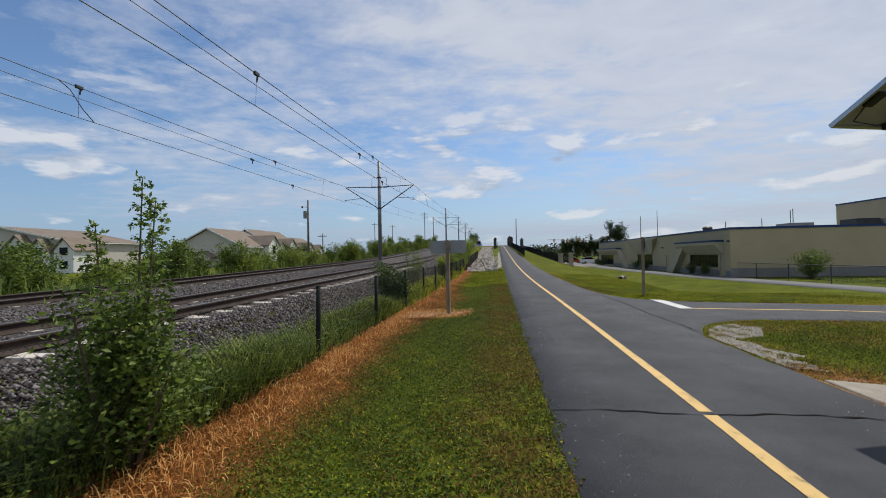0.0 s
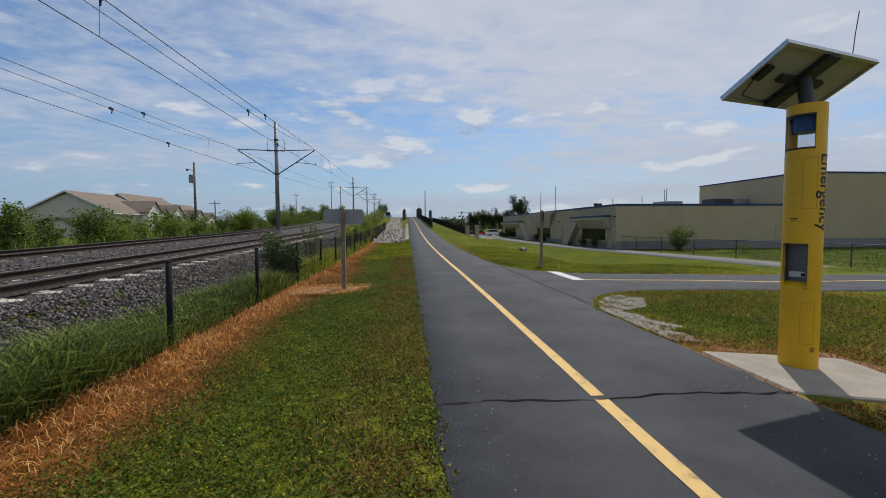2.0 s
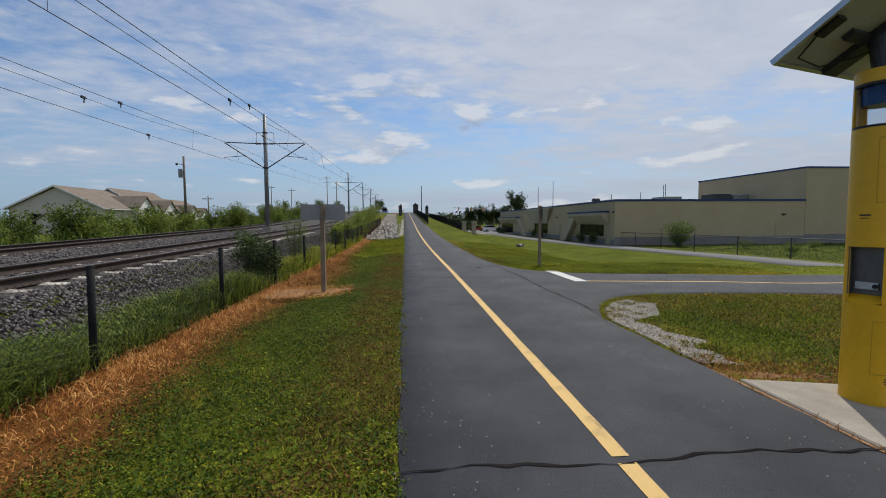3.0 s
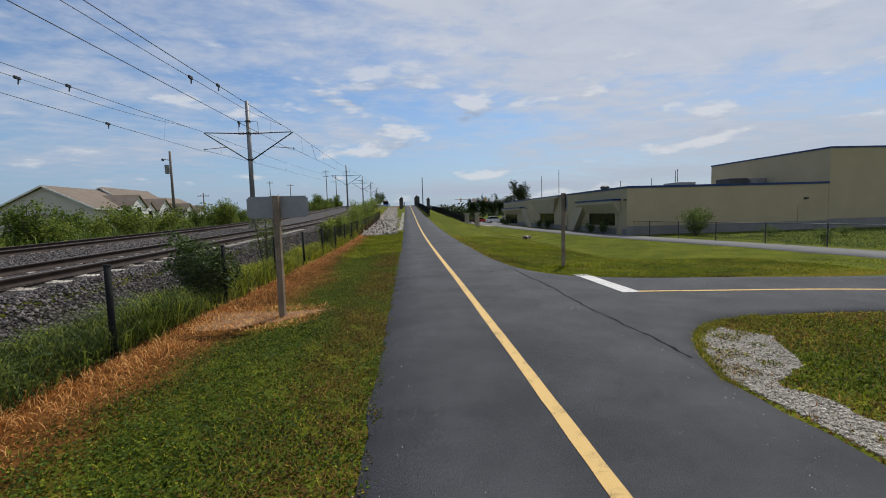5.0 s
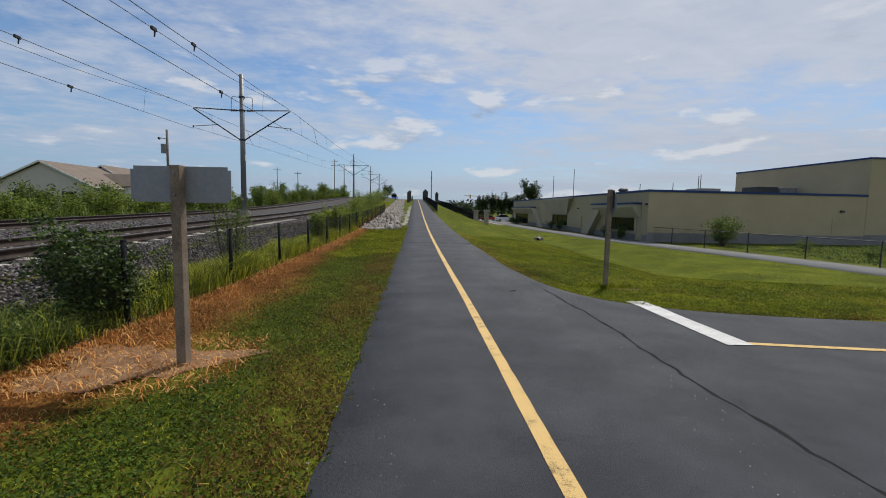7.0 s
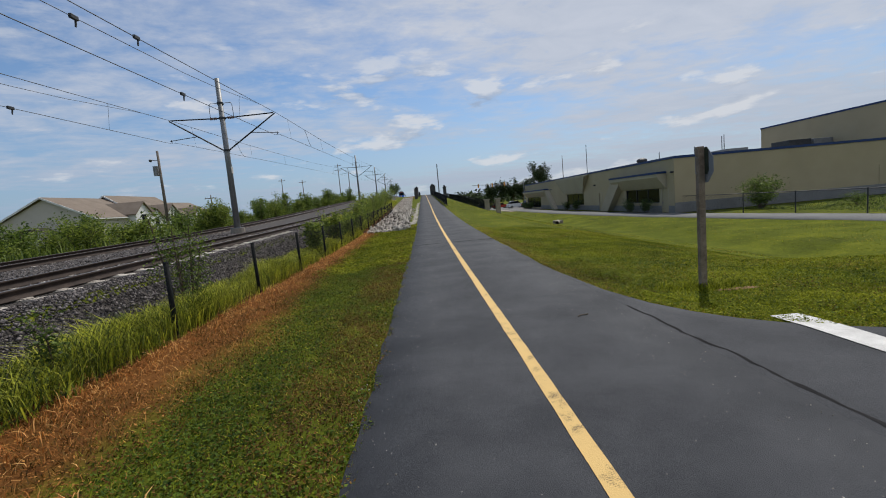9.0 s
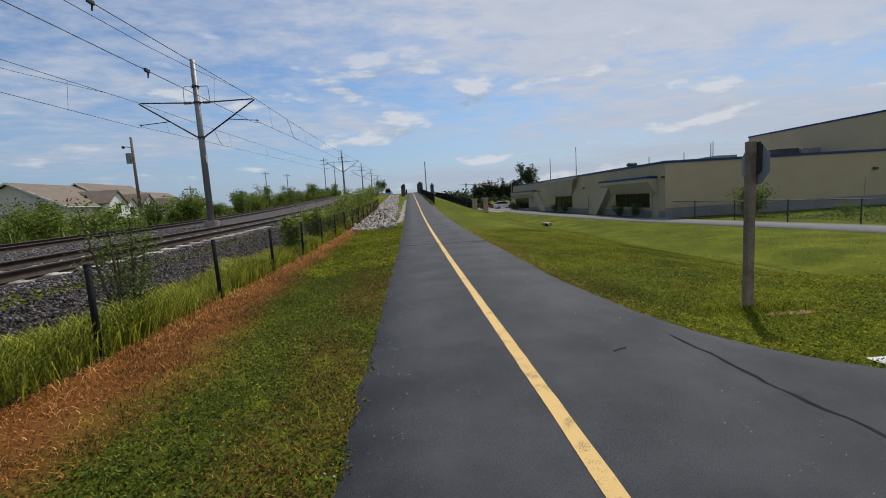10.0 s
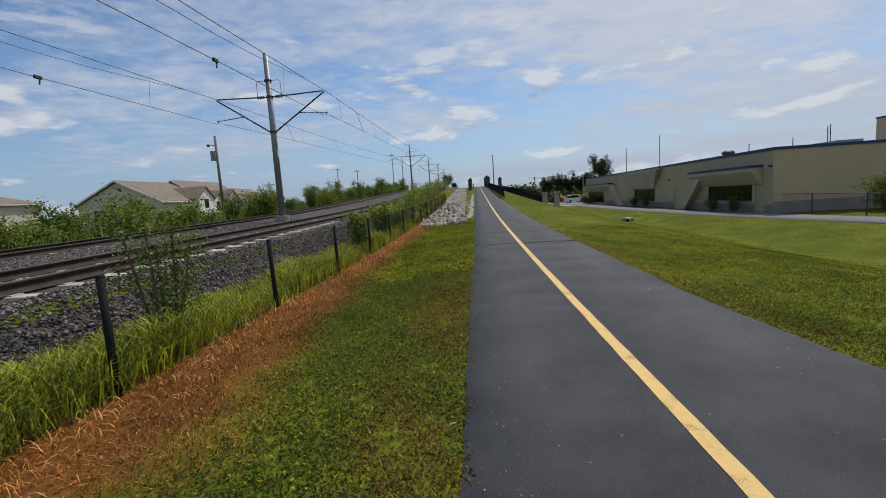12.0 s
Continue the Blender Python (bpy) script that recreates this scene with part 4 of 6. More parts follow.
def phone_tower():
    root = thing("emergency_phone_tower", pose(3.945, 4.68, -0.07), "yellow emergency phone tower with a solar panel on its top", "emergency phone")
    R, F0 = 0.155, 200.0

    def p(name, bm, ma, parent=root, label="", smooth=False):
        return part(name, bm, ma, parent, label, smooth)

    bm = drum(bmesh.new(), 0.134, R, -0.02, 0.80)
    p("lower_drum", bm, TOWERYEL)
    bm = drum(bmesh.new(), 0.134, R + 0.004, 0.0, 0.035)
    p("base_ring", bm, BLACKINK)
    # ledge that falls towards the front of the phone niche
    bm = drum(bmesh.new(), 0.0001, 0.150, 0.79, 0.80)
    for v in bm.verts:
        ahead = (v.co.x * math.cos(radians(F0)) + v.co.y * math.sin(radians(F0))) / R
        v.co.z += 0.075 * (1 - ahead)
    p("ledge", bm, TOWERYEL)
    bm = drum(bmesh.new(), 0.134, R, 0.80, 1.225, F0 + 43, F0 + 317)
    p("back_wall", bm, TOWERYEL)
    bm = drum(bmesh.new(), 0.134, R, 1.225, 2.11)
    p("upper_drum", bm, TOWERYEL)
    bm = drum(bmesh.new(), 0.0001, 0.149, 1.23, 1.24)
    drum(bm, 0.0001, 0.149, 2.09, 2.105)
    p("drum_deck", bm, TOWERYEL)
    for a in (F0 + 52, F0 + 232):
        bm = drum(bmesh.new(), 0.138, R, 2.11, 2.42, a, a + 76)
        p("lamp_column", bm, TOWERYEL)
    bm = drum(bmesh.new(), 0.0001, R, 2.42, 2.52)
    p("cap", bm, TOWERYEL)
    for a in (F0 - 52, F0 + 128):
        bm = drum(bmesh.new(), 0.143, 0.147, 2.115, 2.415, a, a + 104)
        g = p("lamp_window", bm, GLASS)
        g.visible_shadow = False
        for z0, z1 in ((2.405, 2.425), (2.10, 2.118)):
            p("window_trim", drum(bmesh.new(), 0.146, R + 0.001, z0, z1, a, a + 104), BLACKINK)
    bm = bmesh.new()
    cyl(bm, (0, 0, 2.27), (0, 0, 2.41), 0.108, 0.117, 20)
    p("blue_lamp", bm, BLUEBOX, root, "blue lamp lens")
    # phone niche
    ma = Matrix.Rotation(radians(F0), 4, "Z")
    bm = bmesh.new()
    box(bm, 0.02, -0.095, 0.86, 0.04, 0.095, 1.225)
    box(bm, 0.02, -0.104, 0.86, 0.108, -0.095, 1.225)
    box(bm, 0.02, 0.095, 0.86, 0.108, 0.104, 1.225)
    bmesh.ops.transform(bm, matrix=ma, verts=bm.verts)
    niche = p("phone_niche", bm, RECESS, root, "brushed metal niche")
    bm = bmesh.new()
    box(bm, 0.042, -0.075, 0.90, 0.055, 0.06, 0.955, 0.004)
    bmesh.ops.transform(bm, matrix=ma, verts=bm.verts)
    plate = p("call_plate", bm, WHITE, niche)
    bm = bmesh.new()
    cyl(bm, (0.055, 0.045, 0.928), (0.068, 0.045, 0.928), 0.016, 0.016, 12)
    bmesh.ops.transform(bm, matrix=ma, verts=bm.verts)
    p("call_button", bm, BLACKINK, niche)
    # service hatches: darker yellow strips paint the shade of thin grooves round a door
    for z0, z1, a in ((1.55, 2.02, F0 + 42), (0.28, 0.68, F0 + 48)):
        bm = bmesh.new()
        for q0, q1, za, zb in ((a - 22, a + 20, z1 - 0.006, z1), (a - 22, a + 20, z0, z0 + 0.006), (a - 22, a - 20.5, z0, z1), (a + 19, a + 20.5, z0, z1)):
            drum(bm, R - 0.002, R + 0.0015, za, zb, q0, q1, 5)
        p("hatch_seam", bm, mat("seam_shadow", (0.42, 0.25, 0.012), (0.48, 0.29, 0.018), 4, 40, 0.6, 0))
    bm = bmesh.new()
    for i, w in enumerate((14, 20, 17)):
        drum(bm, R, R + 0.001, 0.21 + 0.018 * i, 0.218 + 0.018 * i, F0 + 66 - w / 2, F0 + 66 + w / 2, 4)
    drum(bm, R, R + 0.001, 1.455, 1.466, F0 - 12, F0 + 12, 4)
    drum(bm, R, R + 0.001, 1.435, 1.441, F0 - 10, F0 + 8, 4)
    p("small_print", bm, BLACKINK)
    # lettering wrapped on the drum, reading downwards
    for centre in (F0 + 92, F0 - 92):
        cu = bpy.data.curves.new("lettering", "FONT")
        cu.body, cu.size, cu.align_x, cu.align_y = "Emergency", 0.172, "CENTER", "CENTER"
        cu.offset = 0.0030
        tmp = bpy.data.objects.new("lettering", cu)
        me = bpy.data.meshes.new_from_object(tmp)
        bpy.data.objects.remove(tmp)
        bm = bmesh.new()
        bm.from_mesh(me)
        bpy.data.meshes.remove(me)
        bmesh.ops.triangulate(bm, faces=bm.faces[:])
        bmesh.ops.subdivide_edges(bm, edges=bm.edges[:], cuts=5, use_grid_fill=True)
        for v in bm.verts:
            a = radians(centre) + v.co.y / R
            v.co = Vector(((R + 0.0015) * math.cos(a), (R + 0.0015) * math.sin(a), 1.70 - v.co.x * 0.94))
        p("lettering", bm, BLACKINK, root, "black word Emergency")
    # solar panel
    bm = bmesh.new()
    cyl(bm, (0, 0, 2.5), (0, 0.05, 2.80), 0.06, 0.06, 14)
    box(bm, -0.09, -0.09, 2.515, 0.09, 0.09, 2.535)
    p("panel_mast", bm, DARKSTEEL)
    tilt = Matrix.Translation((0.0, 0.10, 2.79)) @ Matrix.Rotation(radians(16), 4, "Z") @ Matrix.Rotation(radians(-29), 4, "X")
    w, d = 0.66, 0.335
    bm = bmesh.new()
    for x0, y0, x1, y1 in ((-w, -d, w, -d + 0.03), (-w, d - 0.03, w, d), (-w, -d + 0.03, -w + 0.03, d - 0.03), (w - 0.03, -d + 0.03, w, d - 0.03)):
        box(bm, x0, y0, -0.02, x1, y1, 0.025)
    bmesh.ops.transform(bm, matrix=tilt, verts=bm.verts)
    panel = p("panel_frame", bm, ALU, root, "aluminium panel frame")
    bm = bmesh.new()
    box(bm, -w + 0.03, -d + 0.03, 0.008, w - 0.03, d - 0.03, 0.012)
    bmesh.ops.transform(bm, matrix=tilt, verts=bm.verts)
    p("back_sheet", bm, PANELBACK, panel)
    bm = bmesh.new()
    box(bm, -w + 0.03, -d + 0.03, 0.013, w - 0.03, d - 0.03, 0.017)
    bmesh.ops.transform(bm, matrix=tilt, verts=bm.verts)
    p("cell_sheet", bm, PANELCELL, panel)
    bm = bmesh.new()
    box(bm, -0.085, -d + 0.02, -0.045, 0.085, d - 0.02, 0.006)
    box(bm, -0.3, -0.04, -0.035, 0.3, 0.04, 0.004)
    bmesh.ops.transform(bm, matrix=tilt, verts=bm.verts)
    p("support_channel", bm, DARKSTEEL, panel)
    bm = bmesh.new()
    box(bm, -0.60, -0.10, -0.03, -0.50, 0.06, 0.007, 0.008)
    bmesh.ops.transform(bm, matrix=tilt, verts=bm.verts)
    p("junction_box", bm, BLACKINK, panel)
    pts = [tilt @ Vector(q) for q in ((-0.55, 0.05, 0.0), (-0.50, 0.24, -0.02), (-0.2, 0.27, -0.03), (-0.03, 0.12, -0.06), (0.0, 0.0, -0.1))]
    tube_along("cable", pts, 0.006, BLACKINK, panel, 6)
    e = tilt @ Vector((0.28, -d + 0.01, 0.02))
    tube_along("antenna", [e, e + Vector((0.02, 0, 0.2)), e + Vector((0.05, 0, 0.40))], 0.004, BLACKINK, root, 6)


phone_tower()


# ---- tan commercial building ----
def commercial_building():
    root = thing("commercial_building", pose(24.0, 48.3, -1.42), "long low tan commercial building with blue coping and canopies", "building")
    L, W, H = 58.0, 23.2, 5.0

    def b(name, ma, *boxes, parent=root, label="", bevel=0.0):
        bm = bmesh.new()
        for q in boxes:
            box(bm, *q, bevel)
        return part(name, bm, ma, parent, label)

    def y_of(y):
        return y - 48.3

    # west wall as piers and lintels round real openings
    opens = [(50.9, 57.9, 0.95, 2.35), (71.0, 78.3, 0.75, 2.40), (93.8, 104.6, 0.3, 2.32)]
    doors = [(49.25, 50.5), (64.4, 65.5)]
    cuts = sorted([(y_of(a), y_of(c), z0, z1) for a, c, z0, z1 in opens] + [(y_of(a), y_of(c), 0.0, 2.35) for a, c in doors])
    bits, y = [], 0.0
    for a, c, z0, z1 in cuts:
        bits.append((0, y, 0, 0.3, a, H))
        if z0 > 0:
            bits.append((0, a, 0, 0.3, c, z0))
        bits.append((0, a, z1, 0.3, c, H))
        y = c
    bits.append((0, y, 0, 0.3, L, H))
    for q in bits:
        b("wall_panel", STUCCO, q)
    b("north_wall", STUCCO, (0.3, 0, 0, W, 0.3, H - 0.0))
    b("east_wall", STUCCO, (W - 0.3, 0.3, 0, W, L, H))
    b("south_wall", STUCCO, (0.3, L - 0.3, 0, W - 0.3, L, H))
    b("roof", ROOFFELT, (0.3, 0.3, H - 0.55, W - 0.3, L - 0.3, H - 0.4))
    b("coping", TRIMBLUE, (-0.06, -0.06, H, 0.36, L + 0.06, H + 0.22), (0.36, -0.06, H, W + 0.06, 0.36, H + 0.22), label="dark blue metal coping")
    runs, y = [], 0.0
    for a, c, z0, z1 in cuts:
        if z0 < 0.7:
            runs.append((y, a))
            y = c
    runs.append((y, L))
    b("plinth", PLINTH, *[(-0.06, a + (0 if i else -0.06), 0, -0.002, c, 0.68) for i, (a, c) in enumerate(runs)], label="grey block plinth")
    b("plinth", PLINTH, (0.0, -0.06, 0, W, -0.002, 0.95), label="grey block plinth")
    for a, c, z0, z1 in cuts:
        if z0 > 0:
            w = b("window", GLASSDARK, (0.12, a + 0.06, z0 + 0.06, 0.15, c - 0.06, z1 - 0.06), label="dark tinted window")
            n = max(2, int(round((c - a) / 2.4)))
            bars = [(0.08, a, z0, 0.18, c, z0 + 0.07), (0.08, a, z1 - 0.07, 0.18, c, z1)]
            bars += [(0.08, a + (c - a) * i / n - 0.04, z0 + 0.07, 0.18, a + (c - a) * i / n + 0.04, z1 - 0.07) for i in range(n + 1)]
            b("window_frame", DARKSTEEL, *bars, parent=w)
        else:
            d = b("door", STUCCO, (0.06, a + 0.05, 0.02, 0.11, c - 0.05, z1 - 0.05), label="tan flush door")
            b("door_frame", STUCCODARK, (-0.02, a, 0, 0.12, a + 0.05, z1), (-0.02, c - 0.05, 0, 0.12, c, z1), (-0.02, a, z1 - 0.05, 0.12, c, z1), parent=d)
            b("door_handle", STEEL, (0.0, c - 0.2, 0.98, 0.06, c - 0.12, 1.04), parent=d)

    # canopies leaning out towards their tops
    def canopy(y0, y1, z0, z1, out, lip=True, flare=0.0):
        bm = bmesh.new()
        v = [bm.verts.new(q) for q in ((-0.01, y0 + flare, z0), (-0.12, y0 + flare, z0), (-out, y0, z1 - 0.3), (-out, y0, z1), (-0.01, y0, z1),
                                       (-0.01, y1 - flare, z0), (-0.12, y1 - flare, z0), (-out, y1, z1 - 0.3), (-out, y1, z1), (-0.01, y1, z1))]
        bm.faces.new(v[:5])
        bm.faces.new(v[5:][::-1])
        for i in range(5):
            bm.faces.new((v[i], v[5 + i], v[5 + (i + 1) % 5], v[(i + 1) % 5]))
        bmesh.ops.recalc_face_normals(bm, faces=bm.faces)
        c = part("canopy", bm, STUCCODARK, root, "brown sloping canopy")
        if lip:
            b("canopy_coping", TRIMBLUE, (-out - 0.06, y0 - 0.05, z1, 0, y1 + 0.05, z1 + 0.2), parent=c)

    canopy(y_of(49.6), y_of(60.0), 2.4, 3.75, 0.95)
    canopy(y_of(68.7), y_of(81.6), 2.45, 4.98, 0.75, False, 2.4)
    canopy(y_of(88.3), y_of(105.2), 2.38, 3.55, 0.9)

    def wing(ya, yb, zt, out, w):
        """The slanting end wall that carries a canopy's far end to the ground."""
        bm = bmesh.new()
        prism(bm, [(-0.02, ya - w, zt - 0.3), (-0.02, ya, zt - 0.02), (-0.02, yb, 0.02), (-0.02, yb - w, 0.02)], (-out * 0.75, 0, 0))
        part("canopy_wing", bm, STUCCODARK, root)

    wing(y_of(60.0), y_of(63.6), 3.75, 0.95, 2.2)
    wing(y_of(88.3) + 0.8, y_of(84.6), 3.55, 0.9, 1.6)
    # small fittings
    for yy, z in ((46.9 + 1.6, 3.7), (66.6, 3.3), (86.5, 3.4)):
        b("wall_light", DARKSTEEL, (-0.22, y_of(yy) - 0.14, z, -0.005, y_of(yy) + 0.14, z + 0.16), bevel=0.02)
    b("wall_light", DARKSTEEL, (20.3, -0.2, 3.35, 20.7, -0.005, 3.55), bevel=0.02)
    b("side_door", STUCCO, (19.6, -0.04, 0.3, 20.7, -0.004, 2.7), label="tan side door")
    bm = bmesh.new()
    cyl(bm, (3.5, 12.5, H - 0.4), (3.5, 12.5, H + 0.75), 0.5, 0.5, 14)
    bmesh.ops.create_uvsphere(bm, u_segments=14, v_segments=8, radius=0.62, matrix=Matrix.Translation((3.5, 12.5, H + 0.75)) @ Matrix.Diagonal((1, 1, 0.5, 1)))
    part("roof_vent", bm, DARKSTEEL, root)
    b("roof_unit", STEEL, (11.5, 9, H - 0.4, 14.0, 12, H + 1.05), bevel=0.04)
    b("roof_unit", DARKSTEEL, (17.5, 7.5, H - 0.4, 20, 10, H + 1.3), bevel=0.04)
    b("roof_unit", STEEL, (20.3, 7.5, H - 0.4, 22.5, 10, H + 1.25), bevel=0.04)
    for xx, yy, h in ((6.5, 14, 1.7), (2.0, 26, 4.6), (11, 14, 2.0), (14.5, 14, 3.0), (15.0, 14.3, 3.2)):
        bm = bmesh.new()
        cyl(bm, (xx, yy, H - 0.4), (xx, yy, H + h), 0.05, 0.04, 6)
        part("roof_pole", bm, DARKSTEEL, root)

    hall = thing("tall_warehouse", pose(47.3, 48.36, -1.42), "tall tan warehouse block behind the low building", "building")
    for name, q in (("west_wall", (0, 0, 0, 0.3, 18.6, 8.85)), ("north_wall", (0.3, 0, 0, 36, 0.3, 8.85)), ("south_wall", (0.3, 18.3, 0, 36, 18.6, 8.85)), ("east_wall", (35.7, 0.3, 0, 36, 18.3, 8.85))):
        b(name, STUCCO, q, parent=hall)
    b("roof", ROOFFELT, (0.3, 0.3, 8.4, 35.7, 18.3, 8.55), parent=hall)
    b("coping", TRIMBLUE, (-0.06, -0.06, 8.85, 0.36, 18.66, 9.03), (0.36, -0.06, 8.85, 36.06, 0.36, 9.03), parent=hall)
    b("plinth", PLINTH, (0.0, -0.06, 0, 36, -0.002, 1.1), parent=hall)


commercial_building()


def rail_fence():
    """Chain-link fence with top rail along the street."""
    pts = [(24.6, 49.6), (24.9, 45.5), (25.3, 41.5), (25.9, 37.5), (26.7, 33.5), (27.4, 29.5), (27.9, 25.5), (28.3, 21.5), (28.7, 17.5), (29.2, 13.5)]
    root = thing("street_fence", pose(0, 0, -1.42), "dark chain-link fence with a top rail beside the service road", "fence")
    for x, y in pts:
        bm = bmesh.new()
        cyl(bm, (x, y, -0.2), (x, y, 1.55), 0.04, 0.04, 8)
        part("post", bm, DARKSTEEL, root)
    for z in (1.5, 0.1):
        tube_along("top_rail" if z > 1 else "bottom_wire", [(x, y, z) for x, y in pts], 0.025 if z > 1 else 0.008, DARKSTEEL, root, 6)
    v, f = [], []
    for (xa, ya), (xb, yb) in zip(pts, pts[1:]):
        n = 34
        for sgn in (1, -1):
            for i in range(-12, n):
                k0, k1 = i / n, (i + 12) / n
                z0, z1 = (0.1, 1.5) if sgn > 0 else (1.5, 0.1)
                if k0 < 0:
                    z0 += (z1 - z0) * (-k0) / (k1 - k0)
                    k0 = 0
                if k1 > 1:
                    z1 -= (z1 - z0) * (k1 - 1) / (k1 - k0)
                    k1 = 1
                b = len(v)
                for k, z in ((k0, z0), (k1, z1)):
                    for q in (-0.003, 0.003):
                        v.append((xa + (xb - xa) * k, ya + (yb - ya) * k, z + q))
                f.append((b, b + 1, b + 3, b + 2))
    raw("mesh_fabric", v, f, DARKSTEEL, root)
    bm = bmesh.new()
    box(bm, 24.45, 49.5, 1.1, 24.48, 50.2, 1.65)
    part("gate_sign", bm, SIGNRED, root, "small red and white sign")
    bm = bmesh.new()
    for a, c in (((24.2, 48.35, 0.05), (24.2, 48.35, 1.75)), ((24.55, 49.5, 0.05), (24.55, 49.5, 1.75)), ((24.2, 48.35, 1.72), (24.55, 49.5, 1.72)), ((24.2, 48.35, 0.15), (24.55, 49.5, 0.15))):
        cyl(bm, a, c, 0.035, 0.035, 8)
    part("gate", bm, BLACKPOST, root)


rail_fence()


# ---- houses beyond the tracks ----
def house(name, x0, x1, y0, y1, eave, ridge, wall, label, gables=(), windows=(), base=-0.5, hip=False):
    """A gabled house whose ridge runs along y. gables: cross gables on its +x side (y, half-width, apex)."""
    root = thing(name, pose((x0 + x1) / 2, y0, base), label, "house", "houses beyond the tracks")
    w, d, e, r = (x1 - x0) / 2, y1 - y0, eave - base, ridge - base
    bm = bmesh.new()
    prism(bm, [(-w, 0, 0), (w, 0, 0), (w, 0, e), (0, 0, r - 0.15), (-w, 0, e)], (0, d, 0))
    part("wall", bm, wall, root)
    bm = bmesh.new()
    o = 0.45
    k = (r - e) / w
    for sx in (-1, 1):
        prism(bm, [(0, -o, r), (sx * (w + o), -o, e - k * o), (sx * (w + o), -o, e - k * o + 0.2), (0, -o, r + 0.2)], (0, d + 2 * o, 0))
    part("roof", bm, SHINGLE, root)
    bm = bmesh.new()
    for sx in (-1, 1):
        prism(bm, [(0, -o - 0.06, r - 0.05), (sx * (w + o), -o - 0.06, e - k * o - 0.05), (sx * (w + o), -o - 0.06, e - k * o + 0.2), (0, -o - 0.06, r + 0.2)], (0, 0.055, 0))
    part("bargeboard", bm, SIDINGWHITE, root)
    bm = bmesh.new()
    box(bm, w + o - 0.02, -o, e - k * o - 0.02, w + o + 0.1, d + o, e - k * o + 0.13)
    part("gutter", bm, SIDINGWHITE, root)
    for gy, hw, apex in gables:
        a = apex - base
        bm = bmesh.new()
        prism(bm, [(w + 0.02, gy - hw, 0), (w + 0.02, gy + hw, 0), (w + 0.02, gy + hw, a - hw * 0.85), (w + 0.02, gy, a), (w + 0.02, gy - hw, a - hw * 0.85)], (1.4, 0, 0))
        g = part("gable_bay", bm, SIDINGWHITE, root, "white gabled bay")
        bm = bmesh.new()
        for sy in (-1, 1):
            prism(bm, [(-1.5, gy, a + 0.02), (-1.5, gy + sy * (hw + 0.35), a + 0.02 - 0.85 * (hw + 0.35)), (-1.5, gy + sy * (hw + 0.35), a + 0.2 - 0.85 * (hw + 0.35)), (-1.5, gy, a + 0.22)], (w + 3.2, 0, 0))
        part("gable_roof", bm, SHINGLE, g)
        bm = bmesh.new()
        box(bm, w + 1.42, gy - 0.55, a - hw * 0.85 - 1.7, w + 1.46, gy + 0.55, a - hw * 0.85 - 0.2)
        win = part("window", bm, GLASSDARK, g)
    for wx, wz, ww, wh in windows:
        bm = bmesh.new()
        box(bm, wx - ww / 2, -0.05, wz, wx + ww / 2, -0.004, wz + wh)
        win = part("window", bm, GLASSDARK, root)
        for sx in (-1, 1):
            bm = bmesh.new()
            box(bm, wx + sx * (ww / 2 + 0.22) - 0.2, -0.06, wz - 0.05, wx + sx * (ww / 2 + 0.22) + 0.2, -0.004, wz + wh + 0.05)
            part("shutter", bm, SHUTTER, win)
    return root


h1 = house("house", -59.6, -46.0, 73, 84, 3.8, 7.1, SIDING, "pale beige gabled house with brown shingle roof beyond the tracks", gables=((8.5, 2.0, 5.9),), windows=((-3.2, 1.7, 1.2, 1.7), (3.6, 1.7, 1.2, 1.7)))
bm = bmesh.new()
prism(bm, [(-1.6, -1.8, 0), (1.6, -1.8, 0), (1.6, -1.8, 2.4), (0, -1.8, 3.3), (-1.6, -1.8, 2.4)], (0, 1.8, 0))
porch = part("porch", bm, SIDING, h1)
bm = bmesh.new()
for sx in (-1, 1):
    prism(bm, [(0, -2.1, 3.35), (sx * 1.95, -2.1, 2.25), (sx * 1.95, -2.1, 2.4), (0, -2.1, 3.52)], (0, 2.1, 0))
part("porch_roof", bm, SHINGLE, porch)
house("house", -58.6, -46.5, 84.8, 98, 3.6, 7.6, SIDINGWHITE, "white-gabled house with brown shingle roof beyond the tracks", gables=((0.8, 1.5, 4.9), (5.6, 2.2, 5.6)))
house("house", -58.2, -46.5, 98.5, 110, 3.4, 6.5, SIDINGWHITE, "white-gabled house with brown shingle roof beyond the tracks", gables=((1.0, 1.6, 5.0), (6.5, 1.8, 4.6)))
house("apartment_house", -92, -67, 60, 74, 4.6, 7.2, SIDING, "pale two-storey apartment house with white gables", gables=(), windows=((4.0, 1.2, 1.2, 1.4), (8.0, 1.2, 1.2, 1.4)))
